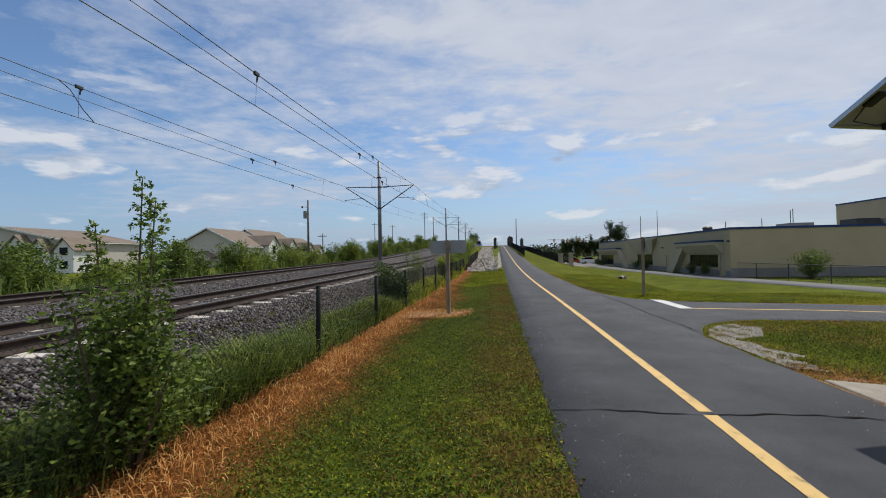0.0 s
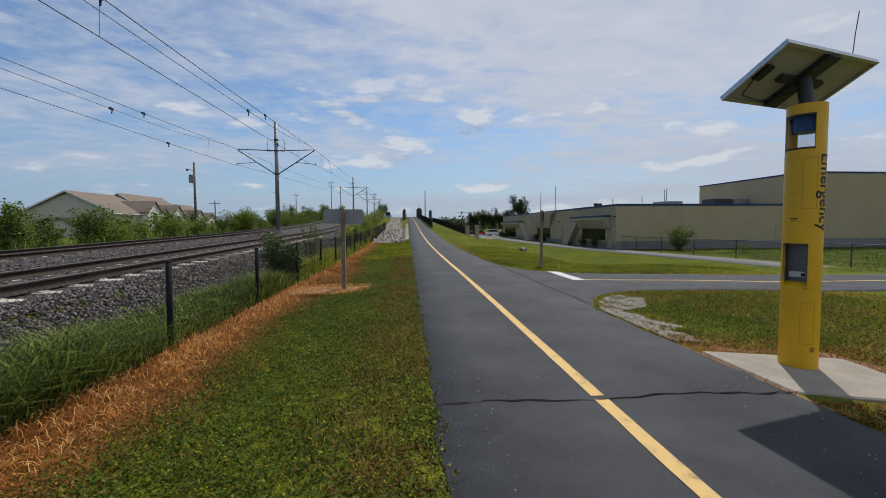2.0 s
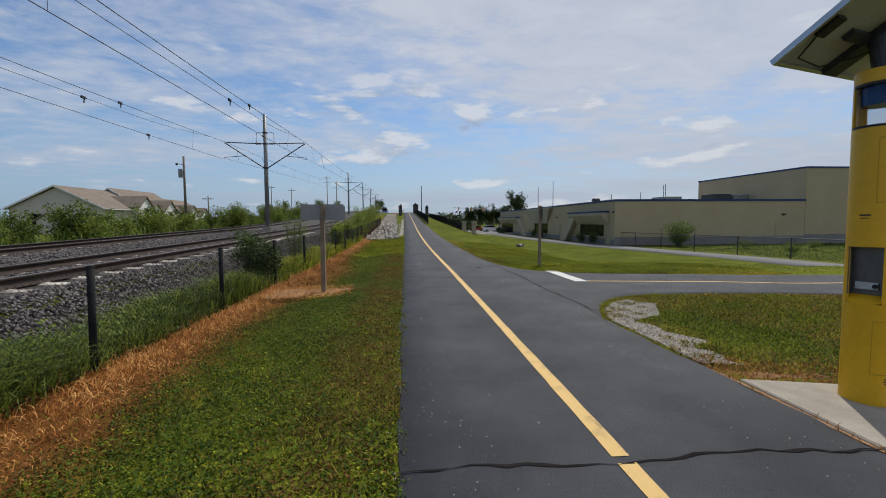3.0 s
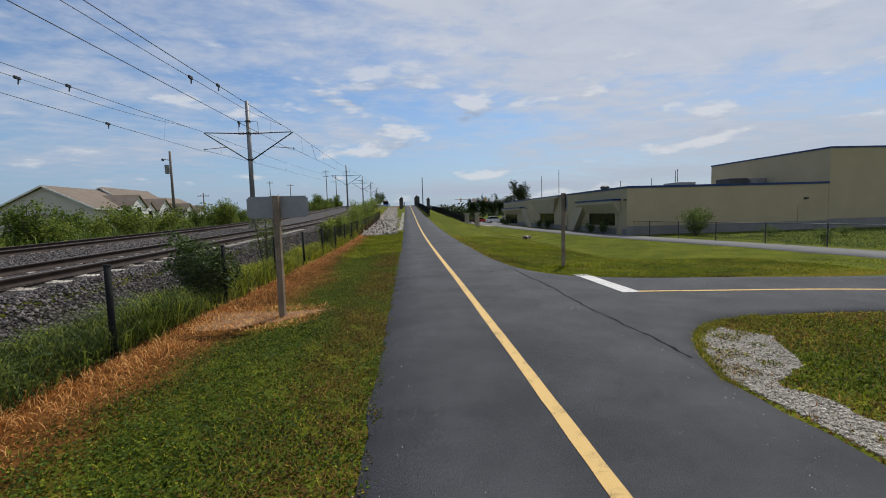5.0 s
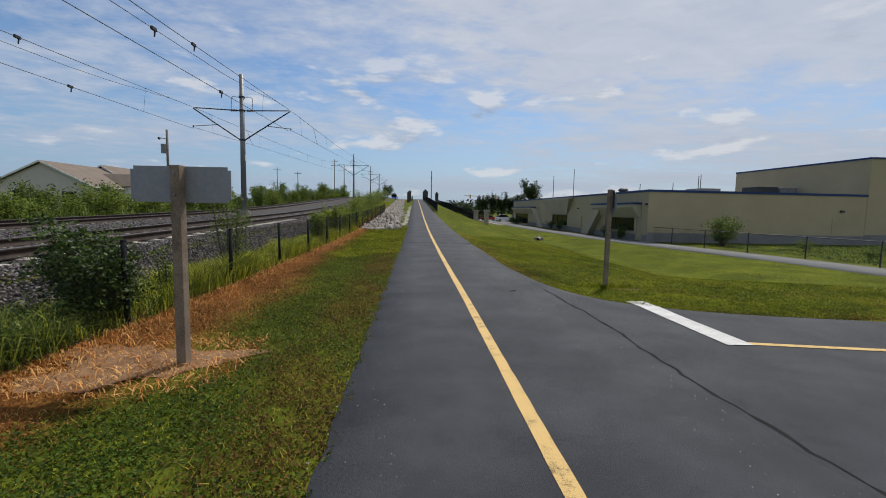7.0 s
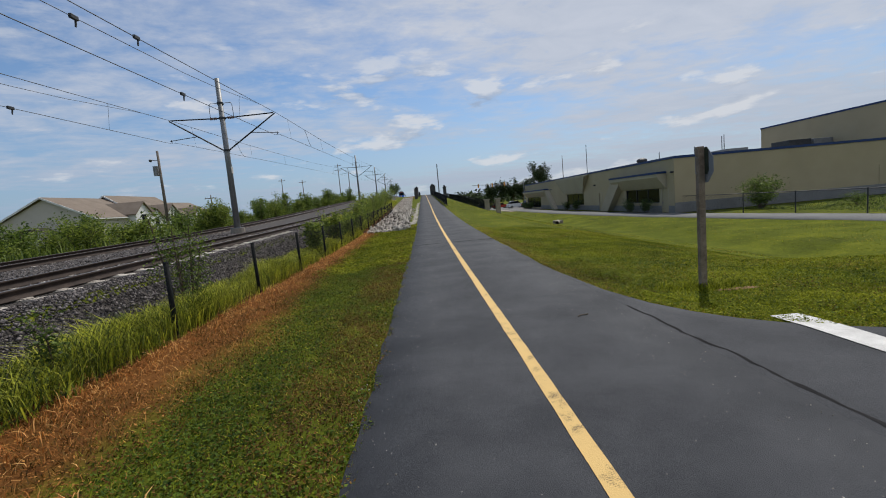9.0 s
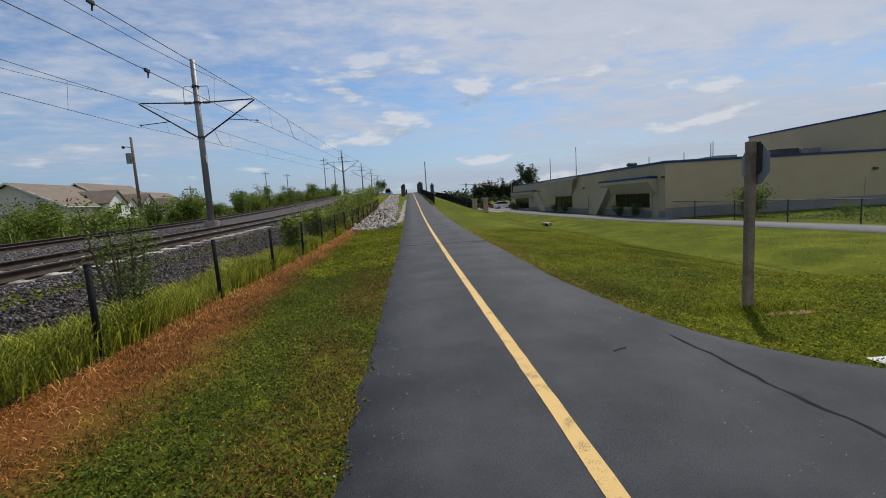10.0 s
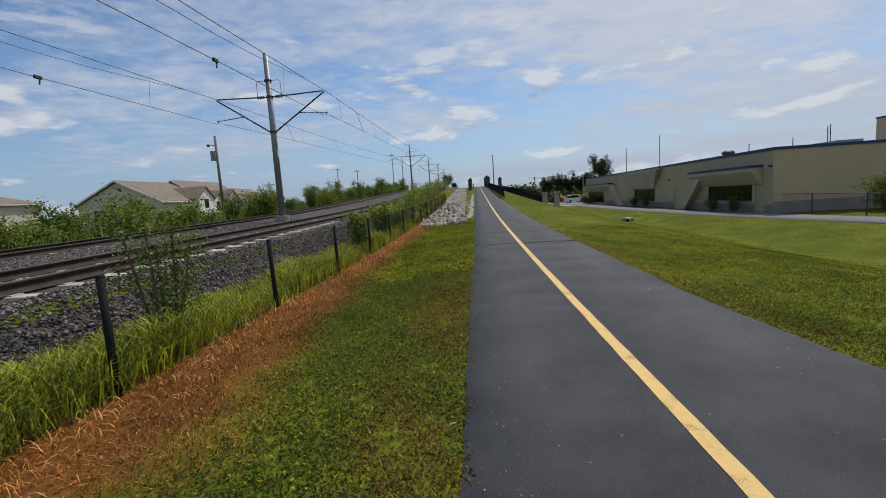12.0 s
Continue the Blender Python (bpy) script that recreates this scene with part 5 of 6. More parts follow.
for i, (x, hw, a) in enumerate(((-75.0, 2.4, 5.6), (-71.0, 2.0, 4.9), (-66.5, 1.7, 5.0))):
    root = thing("white_bay", pose(x, 58.6, -0.5), "white gabled bay of the apartment house", "house bay")
    bm = bmesh.new()
    prism(bm, [(-hw, 0, 0), (hw, 0, 0), (hw, 0, a - hw * 0.7), (0, 0, a + 0.5), (-hw, 0, a - hw * 0.7)], (0, 3, 0))
    part("wall", bm, SIDINGWHITE, root)
    bm = bmesh.new()
    for sx in (-1, 1):
        prism(bm, [(0, -0.3, a + 0.6), (sx * (hw + 0.3), -0.3, a - hw * 0.7 - 0.2), (sx * (hw + 0.3), -0.3, a - hw * 0.7), (0, -0.3, a + 0.8)], (0, 4, 0))
    part("roof", bm, SHINGLE, root)
    for z in (0.9, 3.0):
        bm = bmesh.new()
        box(bm, -0.7, -0.05, z, 0.7, -0.004, z + 1.2)
        part("window", bm, GLASSDARK, root)


# ---- poles ----
def utility_pole(x, y, z, h, arms=1, can=False, lean=0.0):
    root = thing("utility_pole", pose(x, y, z, 0, lean, 0), "weathered wooden utility pole" + (" with a transformer can" if can else " with a crossarm"), "utility pole", "utility poles")
    bm = bmesh.new()
    cyl(bm, (0, 0, -0.5), (0, 0, h), 0.15, 0.10, 10)
    part("shaft", bm, UTILWOOD, root, smooth=True)
    for i in range(arms):
        bm = bmesh.new()
        box(bm, -1.1, -0.16, h - 0.7 - i * 1.4, 1.1, -0.06, h - 0.58 - i * 1.4)
        arm = part("crossarm", bm, UTILWOOD, root)
        for xx in (-1.0, -0.5, 0.5, 1.0):
            bm = bmesh.new()
            cyl(bm, (xx, -0.11, h - 0.58 - i * 1.4), (xx, -0.11, h - 0.40 - i * 1.4), 0.05, 0.03, 8)
            part("insulator", bm, CERAMIC, arm)
    if can:
        bm = bmesh.new()
        cyl(bm, (-0.38, 0, h - 2.3), (-0.38, 0, h - 1.4), 0.22, 0.22, 12)
        part("transformer_can", bm, STEEL, root)
        bm = bmesh.new()
        cyl(bm, (-0.1, 0, h - 0.9), (-0.7, 0, h - 0.8), 0.03, 0.03, 6)
        bmesh.ops.create_uvsphere(bm, u_segments=8, v_segments=6, radius=0.14, matrix=Matrix.Translation((-0.75, 0, h - 0.85)))
        part("lamp_arm", bm, DARKSTEEL, root)


utility_pole(-23.7, 51.8, 1.6, 7.1, 0, True)
for x, y, z, h, a in ((-43.6, 150, 1, 12.7, 1), (-37.1, 150, 1, 11.7, 1), (-25.4, 150, 2, 14.9, 2), (-22.3, 150, 2, 13.2, 0), (-40, 95, 1, 6, 1), (50.5, 160, -1.4, 15.6, 0), (26, 100, -1.4, 6, 0)):
    if x != 26:
        utility_pole(x, y, z, h, a)

root = thing("tall_mast", pose(4.35, 101, 2.2), "tall plain grey mast beside the trail's crest", "pole")
bm = bmesh.new()
cyl(bm, (0, 0, -0.5), (0, 0, 7.4), 0.13, 0.09, 10)
part("shaft", bm, STEEL, root)
bm = bmesh.new()
cyl(bm, (0, 0, 7.4), (0, 0, 7.5), 0.1, 0.06, 10)
part("cap", bm, STEEL, root)


# ---- trail bridge, ramp and car park ----
def bridge_pillar(x, y, z, h):
    root = thing("bridge_pillar", pose(x, y, z), "dark square pillar with a lantern at the trail bridge", "pillar", "bridge pillars")
    bm = bmesh.new()
    box(bm, -0.34, -0.34, -0.3, 0.34, 0.34, h * 0.86, 0.03)
    part("shaft", bm, DARKPILLAR, root)
    bm = bmesh.new()
    box(bm, -0.44, -0.44, h * 0.86, 0.44, 0.44, h * 0.9, 0.02)
    part("cap", bm, DARKPILLAR, root)
    bm = bmesh.new()
    box(bm, -0.18, -0.18, h * 0.9, 0.18, 0.18, h, 0.04)
    part("lantern", bm, BLACKPOST, root)


for x, y, h in ((-0.55, 101, 2.4), (2.25 + 1.3, 125, 3.0), (-0.6, 128, 2.7), (3.6, 112, 2.7), (5.5, 100, 3.0), (2.8 + 0.7, 140, 2.7)):
    bridge_pillar(x, y, float(land(x, y)) if x < 4 else 2.1, h)


def railing(name, pts, h, label):
    root = thing(name, pose(0, 0, 0), label, "railing")
    for k in (0.12, 1.0):
        tube_along("rail", [(x, y, z + h * k) for x, y, z in pts], 0.03, BLACKPOST, root, 6)
    n = 0
    for (xa, ya, za), (xb, yb, zb) in zip(pts, pts[1:]):
        length = math.dist((xa, ya), (xb, yb))
        m = max(2, int(length / 2.0))
        for i in range(m):
            k = i / m
            bm = bmesh.new()
            x, y, z = xa + (xb - xa) * k, ya + (yb - ya) * k, za + (zb - za) * k
            box(bm, x - 0.03, y - 0.03, z - 0.2, x + 0.03, y + 0.03, z + h)
            part("post", bm, BLACKPOST, root)
    v, f = [], []
    for (xa, ya, za), (xb, yb, zb) in zip(pts, pts[1:]):
        m = int(math.dist((xa, ya), (xb, yb)) / 0.1)
        for i in range(m):
            k = i / m
            x, y, z = xa + (xb - xa) * k, ya + (yb - ya) * k, za + (zb - za) * k
            b = len(v)
            for q in ((-0.018, -0.018), (0.018, -0.018), (0.018, 0.018), (-0.018, 0.018)):
                v += [(x + q[0], y + q[1], z + h * 0.12), (x + q[0], y + q[1], z + h)]
            f += [(b + 2 * j, b + (2 * j + 2) % 8, b + (2 * j + 3) % 8, b + 2 * j + 1) for j in range(4)]
    raw("infill_panel", v, f, BLACKPOST, root)
    return root


railing("trail_railing", [(3.5, y, float(path_z(y))) for y in (58, 70, 85, 100, 115, 130, 150)], 1.15, "black metal railing along the trail to the bridge")
railing("trail_railing", [(0.0, y, float(path_z(y))) for y in (112, 125, 140, 155)], 1.15, "black metal railing along the trail to the bridge")
railing("ramp_railing", [(5.6, 101, 2.2), (8.0, 96, 1.4), (10.5, 91.5, 0.2), (12.2, 88.5, -0.7)], 1.3, "dark metal railing down the access ramp")
railing("ramp_railing", [(6.6, 106, 2.0), (9.5, 99, 1.2), (12.6, 93, 0.1), (14.4, 89, -0.7)], 1.3, "dark metal railing down the access ramp")
for x in (12.4, 14.4):
    root = thing("gate_pillar", pose(x, 88, -0.95), "stone gate pillar with a pale cap at the ramp's foot", "pillar", "gate pillars")
    bm = bmesh.new()
    box(bm, -0.4, -0.4, -0.6, 0.4, 0.4, 2.2, 0.03)
    part("shaft", bm, STONEWORK, root)
    bm = bmesh.new()
    box(bm, -0.55, -0.55, 2.2, 0.55, 0.55, 2.4, 0.04)
    part("cap", bm, CONCRETE, root)


def car(x, y, z, turn, paint, label, tall=False):
    root = thing("car", pose(x, y, z, 0, 0, turn), label, "car", "parked cars")
    h = 0.18 if tall else 0.0
    bm = bmesh.new()
    out = [(-2.2, 0.35), (-2.25, 0.7), (-2.05, 0.92 + h), (-1.05, 0.98 + h), (1.35, 0.98 + h), (2.1, 0.85 + h), (2.25, 0.6), (2.2, 0.3), (1.8, 0.28), (-1.8, 0.28)]
    prism(bm, [(a, -0.88, b) for a, b in out], (0, 1.76, 0))
    bmesh.ops.bevel(bm, geom=list(bm.edges), offset=0.06, segments=2, affect="EDGES")
    body = part("body", bm, paint, root)
    bm = bmesh.new()
    prism(bm, [(a, -0.74, b) for a, b in ((-1.9, 0.95 + h), (-1.35, 1.42 + h * 1.5), (0.35, 1.45 + h * 1.5), (1.15, 0.96 + h))], (0, 1.48, 0))
    part("cabin_glass", bm, GLASSDARK, root)
    bm = bmesh.new()
    prism(bm, [(a, -0.70, b) for a, b in ((-1.4, 1.42 + h * 1.5), (-1.2, 1.49 + h * 1.5), (0.2, 1.5 + h * 1.5), (0.4, 1.43 + h * 1.5))], (0, 1.40, 0))
    part("roof", bm, paint, root)
    for wx in (-1.4, 1.4):
        for wy in (-0.8, 0.8):
            bm = bmesh.new()
            cyl(bm, (wx, wy - 0.1, 0.33), (wx, wy + 0.1, 0.33), 0.33, 0.33, 18)
            wh = part("wheel", bm, RUBBER, root)
            bm = bmesh.new()
            cyl(bm, (wx, wy - 0.11, 0.33), (wx, wy + 0.11, 0.33), 0.2, 0.2, 12)
            part("rim", bm, STEEL, wh)
    for sy in (-0.6, 0.6):
        bm = bmesh.new()
        box(bm, -2.27, sy - 0.15, 0.68, -2.2, sy + 0.15, 0.84, 0.02)
        part("tail_light", bm, SIGNRED, body)


car(21.3, 125, -1.36, 8, CARRED, "dark red saloon car parked in the car park")
car(23.6, 116, -1.36, 12, CARWHITE, "white estate car parked in the car park", True)
car(26.8, 113, -1.36, 12, CARBLUE, "dark blue car parked in the car park", True)
car(30.5, 122, -1.36, 10, CARWHITE, "white saloon car parked in the car park")
car(17.8, 131, -1.36, 8, CARBLUE, "dark blue car parked in the car park")

root = thing("traffic_signal", pose(34, 150, -1.4), "traffic signal hung from a long mast arm over the far road", "traffic signal")
bm = bmesh.new()
cyl(bm, (0, 0, 0), (0, 0, 7.5), 0.16, 0.12, 8)
part("pole", bm, STEEL, root)
bm = bmesh.new()
cyl(bm, (0, 0, 7.0), (-17, -1, 7.6), 0.12, 0.07, 8)
arm = part("mast_arm", bm, STEEL, root)
for xx in (-6.5, -10.5, -15):
    bm = bmesh.new()
    box(bm, xx - 0.2, -1.2, 6.6, xx + 0.2, -0.8, 7.9, 0.03)
    part("signal_head", bm, mat("signal_yellow", (0.45, 0.2, 0.02), (0.55, 0.27, 0.03), 2, 20, 0.5, 0), arm)

# drain pipe end in the ditch
root = thing("drain_pipe", pose(14.2, 52.4, float(land(14.2, 52.4)) + 0.16, 0, 0, 70), "pale concrete drain pipe end lying in the grass ditch", "drain pipe")
bm = bmesh.new()
bmesh.ops.create_cone(bm, cap_ends=False, segments=18, radius1=0.22, radius2=0.22, depth=1.9, matrix=Matrix.Rotation(radians(90), 4, "Y"))
bmesh.ops.solidify(bm, geom=bm.faces[:], thickness=0.05)
part("pipe", bm, CONCRETE, root)
bm = bmesh.new()
box(bm, 0.7, -0.5, -0.3, 1.3, 0.5, 0.15, 0.05)
part("headwall", bm, CONCRETE, root)

# ---- grass ----
def patchy(x, y, s=0.9, seed=0.0):
    """A wandering value from 0 to 1 over the ground."""
    v = np.sin(x * s * 1.7 + seed) * np.sin(y * s * 1.3 + 2 * seed) + 0.6 * np.sin(x * s * 4.1 + y * s * 2.3 + seed) + 0.4 * np.sin(y * s * 6.7 - x * s * 3.1 + 3 * seed)
    return np.clip(0.5 + 0.28 * v, 0, 1)


def blades(name, x, y, h, w, bend, material, label, category, seed=0, joints=1, zf=land, z_add=0.0):
    """Grass leaves rooted at the given places, joined into one mesh."""
    r = np.random.RandomState(seed)
    n = len(x)
    a = r.rand(n) * 6.2832
    h, w = h * (0.6 + 0.8 * r.rand(n)), w * (0.7 + 0.6 * r.rand(n))
    dx, dy = np.cos(a), np.sin(a)
    b = a + 1.57 + (r.rand(n) - 0.5)
    lx, ly = np.cos(b), np.sin(b)
    lean = bend * (0.3 + r.rand(n)) * h
    z = zf(x, y) + z_add - 0.004
    p0 = np.stack([x - dx * w / 2, y - dy * w / 2, z], 1)
    p1 = np.stack([x + dx * w / 2, y + dy * w / 2, z], 1)
    if joints == 1:
        tip = np.stack([x + lx * lean, y + ly * lean, z + h], 1)
        v = np.stack([p0, p1, tip], 1).reshape(-1, 3)
        f = np.arange(3 * n).reshape(n, 3)
    else:
        mx, my, mz = x + lx * lean * 0.3, y + ly * lean * 0.3, z + h * 0.62
        q0 = np.stack([mx - dx * w * 0.42, my - dy * w * 0.42, mz], 1)
        q1 = np.stack([mx + dx * w * 0.42, my + dy * w * 0.42, mz], 1)
        tip = np.stack([x + lx * lean, y + ly * lean, z + h * (1 - 0.25 * np.minimum(bend, 1))], 1)
        v = np.stack([p0, p1, q1, q0, tip], 1).reshape(-1, 3)
        k = np.arange(n)[:, None, None] * 5
        f = (k + np.array([(0, 1, 2), (0, 2, 3), (3, 2, 4)])[None]).reshape(-1, 3)
    return tagged(raw(name, v, f, material), label, category, kind="stuff")


gr = np.random.RandomState(21)


def strew(n, x0, x1, y0, y1, power=1.0):
    return x0 + (x1 - x0) * gr.rand(n), y0 + (y1 - y0) * gr.rand(n) ** power


def lawn(n, x0, x1, y0, y1, h, w, dry, label, keep=None, power=1.0, seed=0, green=None):
    """Turf split into green and dry blades by wandering patches."""
    x, y = strew(n, x0, x1, y0, y1, power)
    if keep is not None:
        k = keep(x, y)
        x, y = x[k], y[k]
    d = dry(x, y) + 0.35 * (gr.rand(len(x)) - 0.5) > 0.5
    hh = h * (0.75 + 0.5 * patchy(x, y, 2.3, 1.0))
    blades("lawn_grass", x[~d], y[~d], hh[~d], w, 0.9, green or LAWN, "short green " + label, "grass", seed)
    blades("dry_grass", x[d], y[d], hh[d] * 0.85, w, 1.2, LAWNDRY, "short yellowed " + label, "grass", seed + 1)


def dead_edge(y):
    """Where the sprayed strip gives way to the turf."""
    return np.interp(y, [0, 4.7, 9.2, 10.0, 10.6, 11.2, 12, 13.2, 15, 16.2, 18, 36], [-1.75, -1.88, -1.9, -1.7, -0.98, -0.88, -1.3, -1.45, -1.22, -1.45, -1.75, -1.85]) + 0.10 * np.sin(y * 2.3) * np.sin(y * 0.9 + 1)


def leaflets(name, x, y, size, height, material, label, category, seed):
    """Small broad leaves lying at all heights in a low mat, joined into one mesh."""
    r = np.random.RandomState(seed)
    n = len(x)
    c = np.stack([x, y, land(x, y) + 0.003 + height * r.rand(n) ** 1.3 * (0.35 + 0.9 * patchy(x, y, 5.5, 2.2))], 1)
    ln = size * (0.55 + 0.9 * r.rand(n))
    a = r.rand(n) * 6.2832
    pitch = r.randn(n) * 0.5
    d = np.stack([np.cos(a) * np.cos(pitch), np.sin(a) * np.cos(pitch), np.sin(pitch)], 1)
    roll = r.randn(n) * 0.55
    side = np.stack([-np.sin(a) * np.cos(roll), np.cos(a) * np.cos(roll), np.sin(roll)], 1)
    h, w = d * (ln * 0.5)[:, None], side * (ln * 0.30)[:, None]
    v = np.stack([c - h, c + w + h * 0.15, c + h, c - w + h * 0.15], 1).reshape(-1, 3)
    return tagged(raw(name, v, np.arange(4 * n).reshape(n, 4), material), label, category, kind="stuff")


def verge_brown(x, y):
    """Share of browned leaves: patches along the asphalt, and towards the dead strip."""
    edge = np.exp(-((x - 0.02) / 0.50) ** 2) * (0.62 + 1.3 * (patchy(x, y, 1.25, 4.0) - 0.35))
    strip = 0.6 * np.exp(-np.maximum(x - dead_edge(y), 0) / 0.22)
    return np.clip(edge, 0, 0.85) + strip + 0.10 + 0.7 * np.clip(patchy(x, y, 1.9, 1.3) - 0.60, 0, 1)


def on_turf(x, y, soft):
    return (x > dead_edge(y) + soft * gr.randn(len(x))) & (x < 0.40 + 0.03 * np.sin(y * 9) + 0.02 * np.sin(y * 23))


x, y = strew(330000, -2.3, 0.46, 1.2, 21, 1.12)
k = on_turf(x, y, 0.17) & (patchy(x, y, 4.1, 8.0) + 0.5 * gr.rand(len(x)) > 0.42)
x, y = x[k], y[k]
b = gr.rand(len(x)) < verge_brown(x, y)
# share of lighter leaves varies along y: brightness put into the leaf colour
g = ~b & (gr.rand(len(x)) < np.interp(y, [1, 6, 9, 16, 21], [0.30, 0.22, 0.04, 0.25, 0.5]))
leaflets("clover", x[g], y[g], 0.024, 0.034, LITLIMEGRASS, "low mat of yellow-green leaves, lightened as if backlit, on the verge beside the trail", "clover", 8)
g = ~b & ~g
leaflets("clover", x[g], y[g], 0.024, 0.034, CLOVER, "low mat of small green leaves on the verge beside the trail", "clover", 1)
leaflets("browned_turf", x[b], y[b], 0.020, 0.026, OLIVELEAF, "browned low leaves in the verge beside the trail", "turf", 2)
x, y = strew(60000, -2.3, 0.44, 1.2, 23)
k = on_turf(x, y, 0.25)
lawn_x, lawn_y = x[k], y[k]
b = gr.rand(len(lawn_x)) < 0.10 + 0.5 * verge_brown(lawn_x, lawn_y)
blades("lawn_grass", lawn_x[~b], lawn_y[~b], np.full(int((~b).sum()), 0.036), 0.008, 1.2, LAWN, "short green turf on the verge beside the trail", "grass", 3)
blades("dry_grass", lawn_x[b], lawn_y[b], np.full(int(b.sum()), 0.030), 0.007, 1.5, LAWNDRY, "short yellowed turf on the verge beside the trail", "grass", 4)
x, y = strew(60000, -2.1, 0.42, 20, 36)
k = on_turf(x, y, 0.2)
x, y = x[k], y[k]
b = gr.rand(len(x)) < 0.25 * verge_brown(x, y)
# only lighter leaves here: backlight on the far verge put into the colour
leaflets("clover", x[~b], y[~b], 0.05, 0.04, LITLIMEGRASS, "low mat of small green leaves on the verge beside the trail", "clover", 5)
leaflets("browned_turf", x[b], y[b], 0.045, 0.035, OLIVELEAF, "browned low leaves in the verge beside the trail", "turf", 6)


def in_gravel(x, y):
    """The bare gravelly strip just inside the flared corner."""
    edge = side_y(x) - 1.6 - 2.6 * np.exp(-np.maximum(x - 3.15, 0) / 0.85)
    strip = (x > 3.2) & (x < 3.7 + 0.14 * np.sin(y * 5.1) + 0.1 * np.sin(y * 11)) & (y > 5.5) & (y < 7.8) & (edge - y > 0.02)
    return strip | ((edge - y > 0.03) & (edge - y < 0.95 + 0.3 * np.sin(x * 5)) & (y > 5.7) & (x < 4.55 + 0.2 * np.sin(y * 4)) & (x > 3.22))


def island_keep(x, y):
    near = side_y(x) - 1.6 - 2.6 * np.exp(-np.maximum(x - 3.15, 0) / 0.85)
    pad = (x > 3.15) & (x < 4.9) & (y > 3.6) & (y < 5.3)
    gravel = in_gravel(x, y) & (gr.rand(len(x)) < 0.97 - 0.75 * (patchy(x, y, 2.6, 1.7) > 0.66))
    return (y < near) & ~pad & ~gravel


def island_dry(x, y):
    near = side_y(x) - 1.6
    return 0.42 + 0.4 * np.exp(-np.abs(x - 3.3) / 0.35) + 0.4 * np.exp(-np.abs(near - y) / 0.5) + 0.4 * np.exp(-np.abs(y - 5.3) / 0.3) * (x < 6) + 0.5 * (patchy(x, y, 0.8, 2.0) - 0.5)


lawn(60000, 3.2, 9.5, 1.0, 9.8, 0.04, 0.014, island_dry, "turf on the corner between the two paths", island_keep, seed=5)


def bank_keep(x, y):
    far = side_y(x) + 1.47 + 2.2 * np.exp(-np.maximum(x - 3.15, 0) / 0.8) + 2.0 * np.exp(-np.maximum(x - 3.15, 0) / 0.1)
    return (y > far) & (x > 3.16)


def bank_dry(x, y):
    far = side_y(x) + 1.5
    return 0.39 + 0.42 * np.exp(-np.abs(x - 3.25) / 0.3) + 0.4 * np.exp(-np.abs(y - far) / 0.35) * (y < 16) + 0.5 * (patchy(x, y, 0.6, 5.0) - 0.5)


lawn(130000, 3.16, 10.5, 12.0, 30, 0.030, 0.012, bank_dry, "turf on the bank beside the trail", bank_keep, 1.35, seed=7, green=LITLIMEGRASS)
lawn(60000, 3.16, 26, 12.0, 75, 0.032, 0.035, bank_dry, "turf on the bank towards the service road", bank_keep, 1.2, seed=9, green=LITLIMEGRASS)
x, y = strew(280000, 3.14, 10.5, 12.4, 29, 1.5)
k = bank_keep(x, y) & (gr.rand(len(x)) < np.clip((10.5 - x) / 4, 0, 1) * np.clip((29 - y) / 7, 0, 1)) & (patchy(x, y, 3.6, 3.0) + 0.5 * gr.rand(len(x)) > 0.40)
x, y = x[k], y[k]
b = gr.rand(len(x)) < np.clip(0.95 * np.exp(-np.maximum(x - 3.16, 0) / 0.5) * (0.5 + patchy(x, y, 2.2, 0.4)) + 0.5 * np.exp(-np.abs(y - side_y(x) - 1.6) / 0.25) + 0.9 * (patchy(x, y, 0.9, 5.0) - 0.55), 0, 0.85)
g = ~b & (patchy(x, y, 0.7, 8.5) + 0.35 * gr.randn(len(x)) > 0.85)
leaflets("clover", x[g], y[g], 0.026, 0.034, CLOVER, "low mat of deep green leaves on the bank", "clover", 10)
g = ~b & ~g
leaflets("clover", x[g], y[g], 0.026, 0.034, LITLIMEGRASS, "low mat of yellow-green leaves on the bank", "clover", 11)
leaflets("browned_turf", x[b], y[b], 0.022, 0.026, OLIVELEAF, "browned low leaves along the trail's edge", "turf", 12)
x, y = strew(110000, 3.16, 8.5, 2.0, 9.6)
k = island_keep(x, y)
x, y = x[k], y[k]
b = gr.rand(len(x)) < island_dry(x, y) - 0.05
g = ~b & (gr.rand(len(x)) < 0.2 + 0.6 * patchy(x, y, 0.7, 4.4))
leaflets("clover", x[g], y[g], 0.026, 0.036, LITLIMEGRASS, "low mat of yellow-green leaves on the corner lawn", "clover", 16)
g = ~b & ~g
leaflets("clover", x[g], y[g], 0.026, 0.036, CLOVER, "low mat of green leaves on the corner lawn", "clover", 13)
leaflets("browned_turf", x[b], y[b], 0.024, 0.028, OLIVELEAF, "browned low leaves on the corner lawn", "turf", 14)
# weeds round the stop sign's foot
x, y = 4.76 + 0.30 * gr.randn(700), 15.3 + 0.14 * gr.randn(700)
blades("tall_grass", x, y, np.full(700, 0.10), 0.010, 1.0, LITLIMEGRASS, "bright tufts round the foot of the stop sign", "grass", 15, 2)

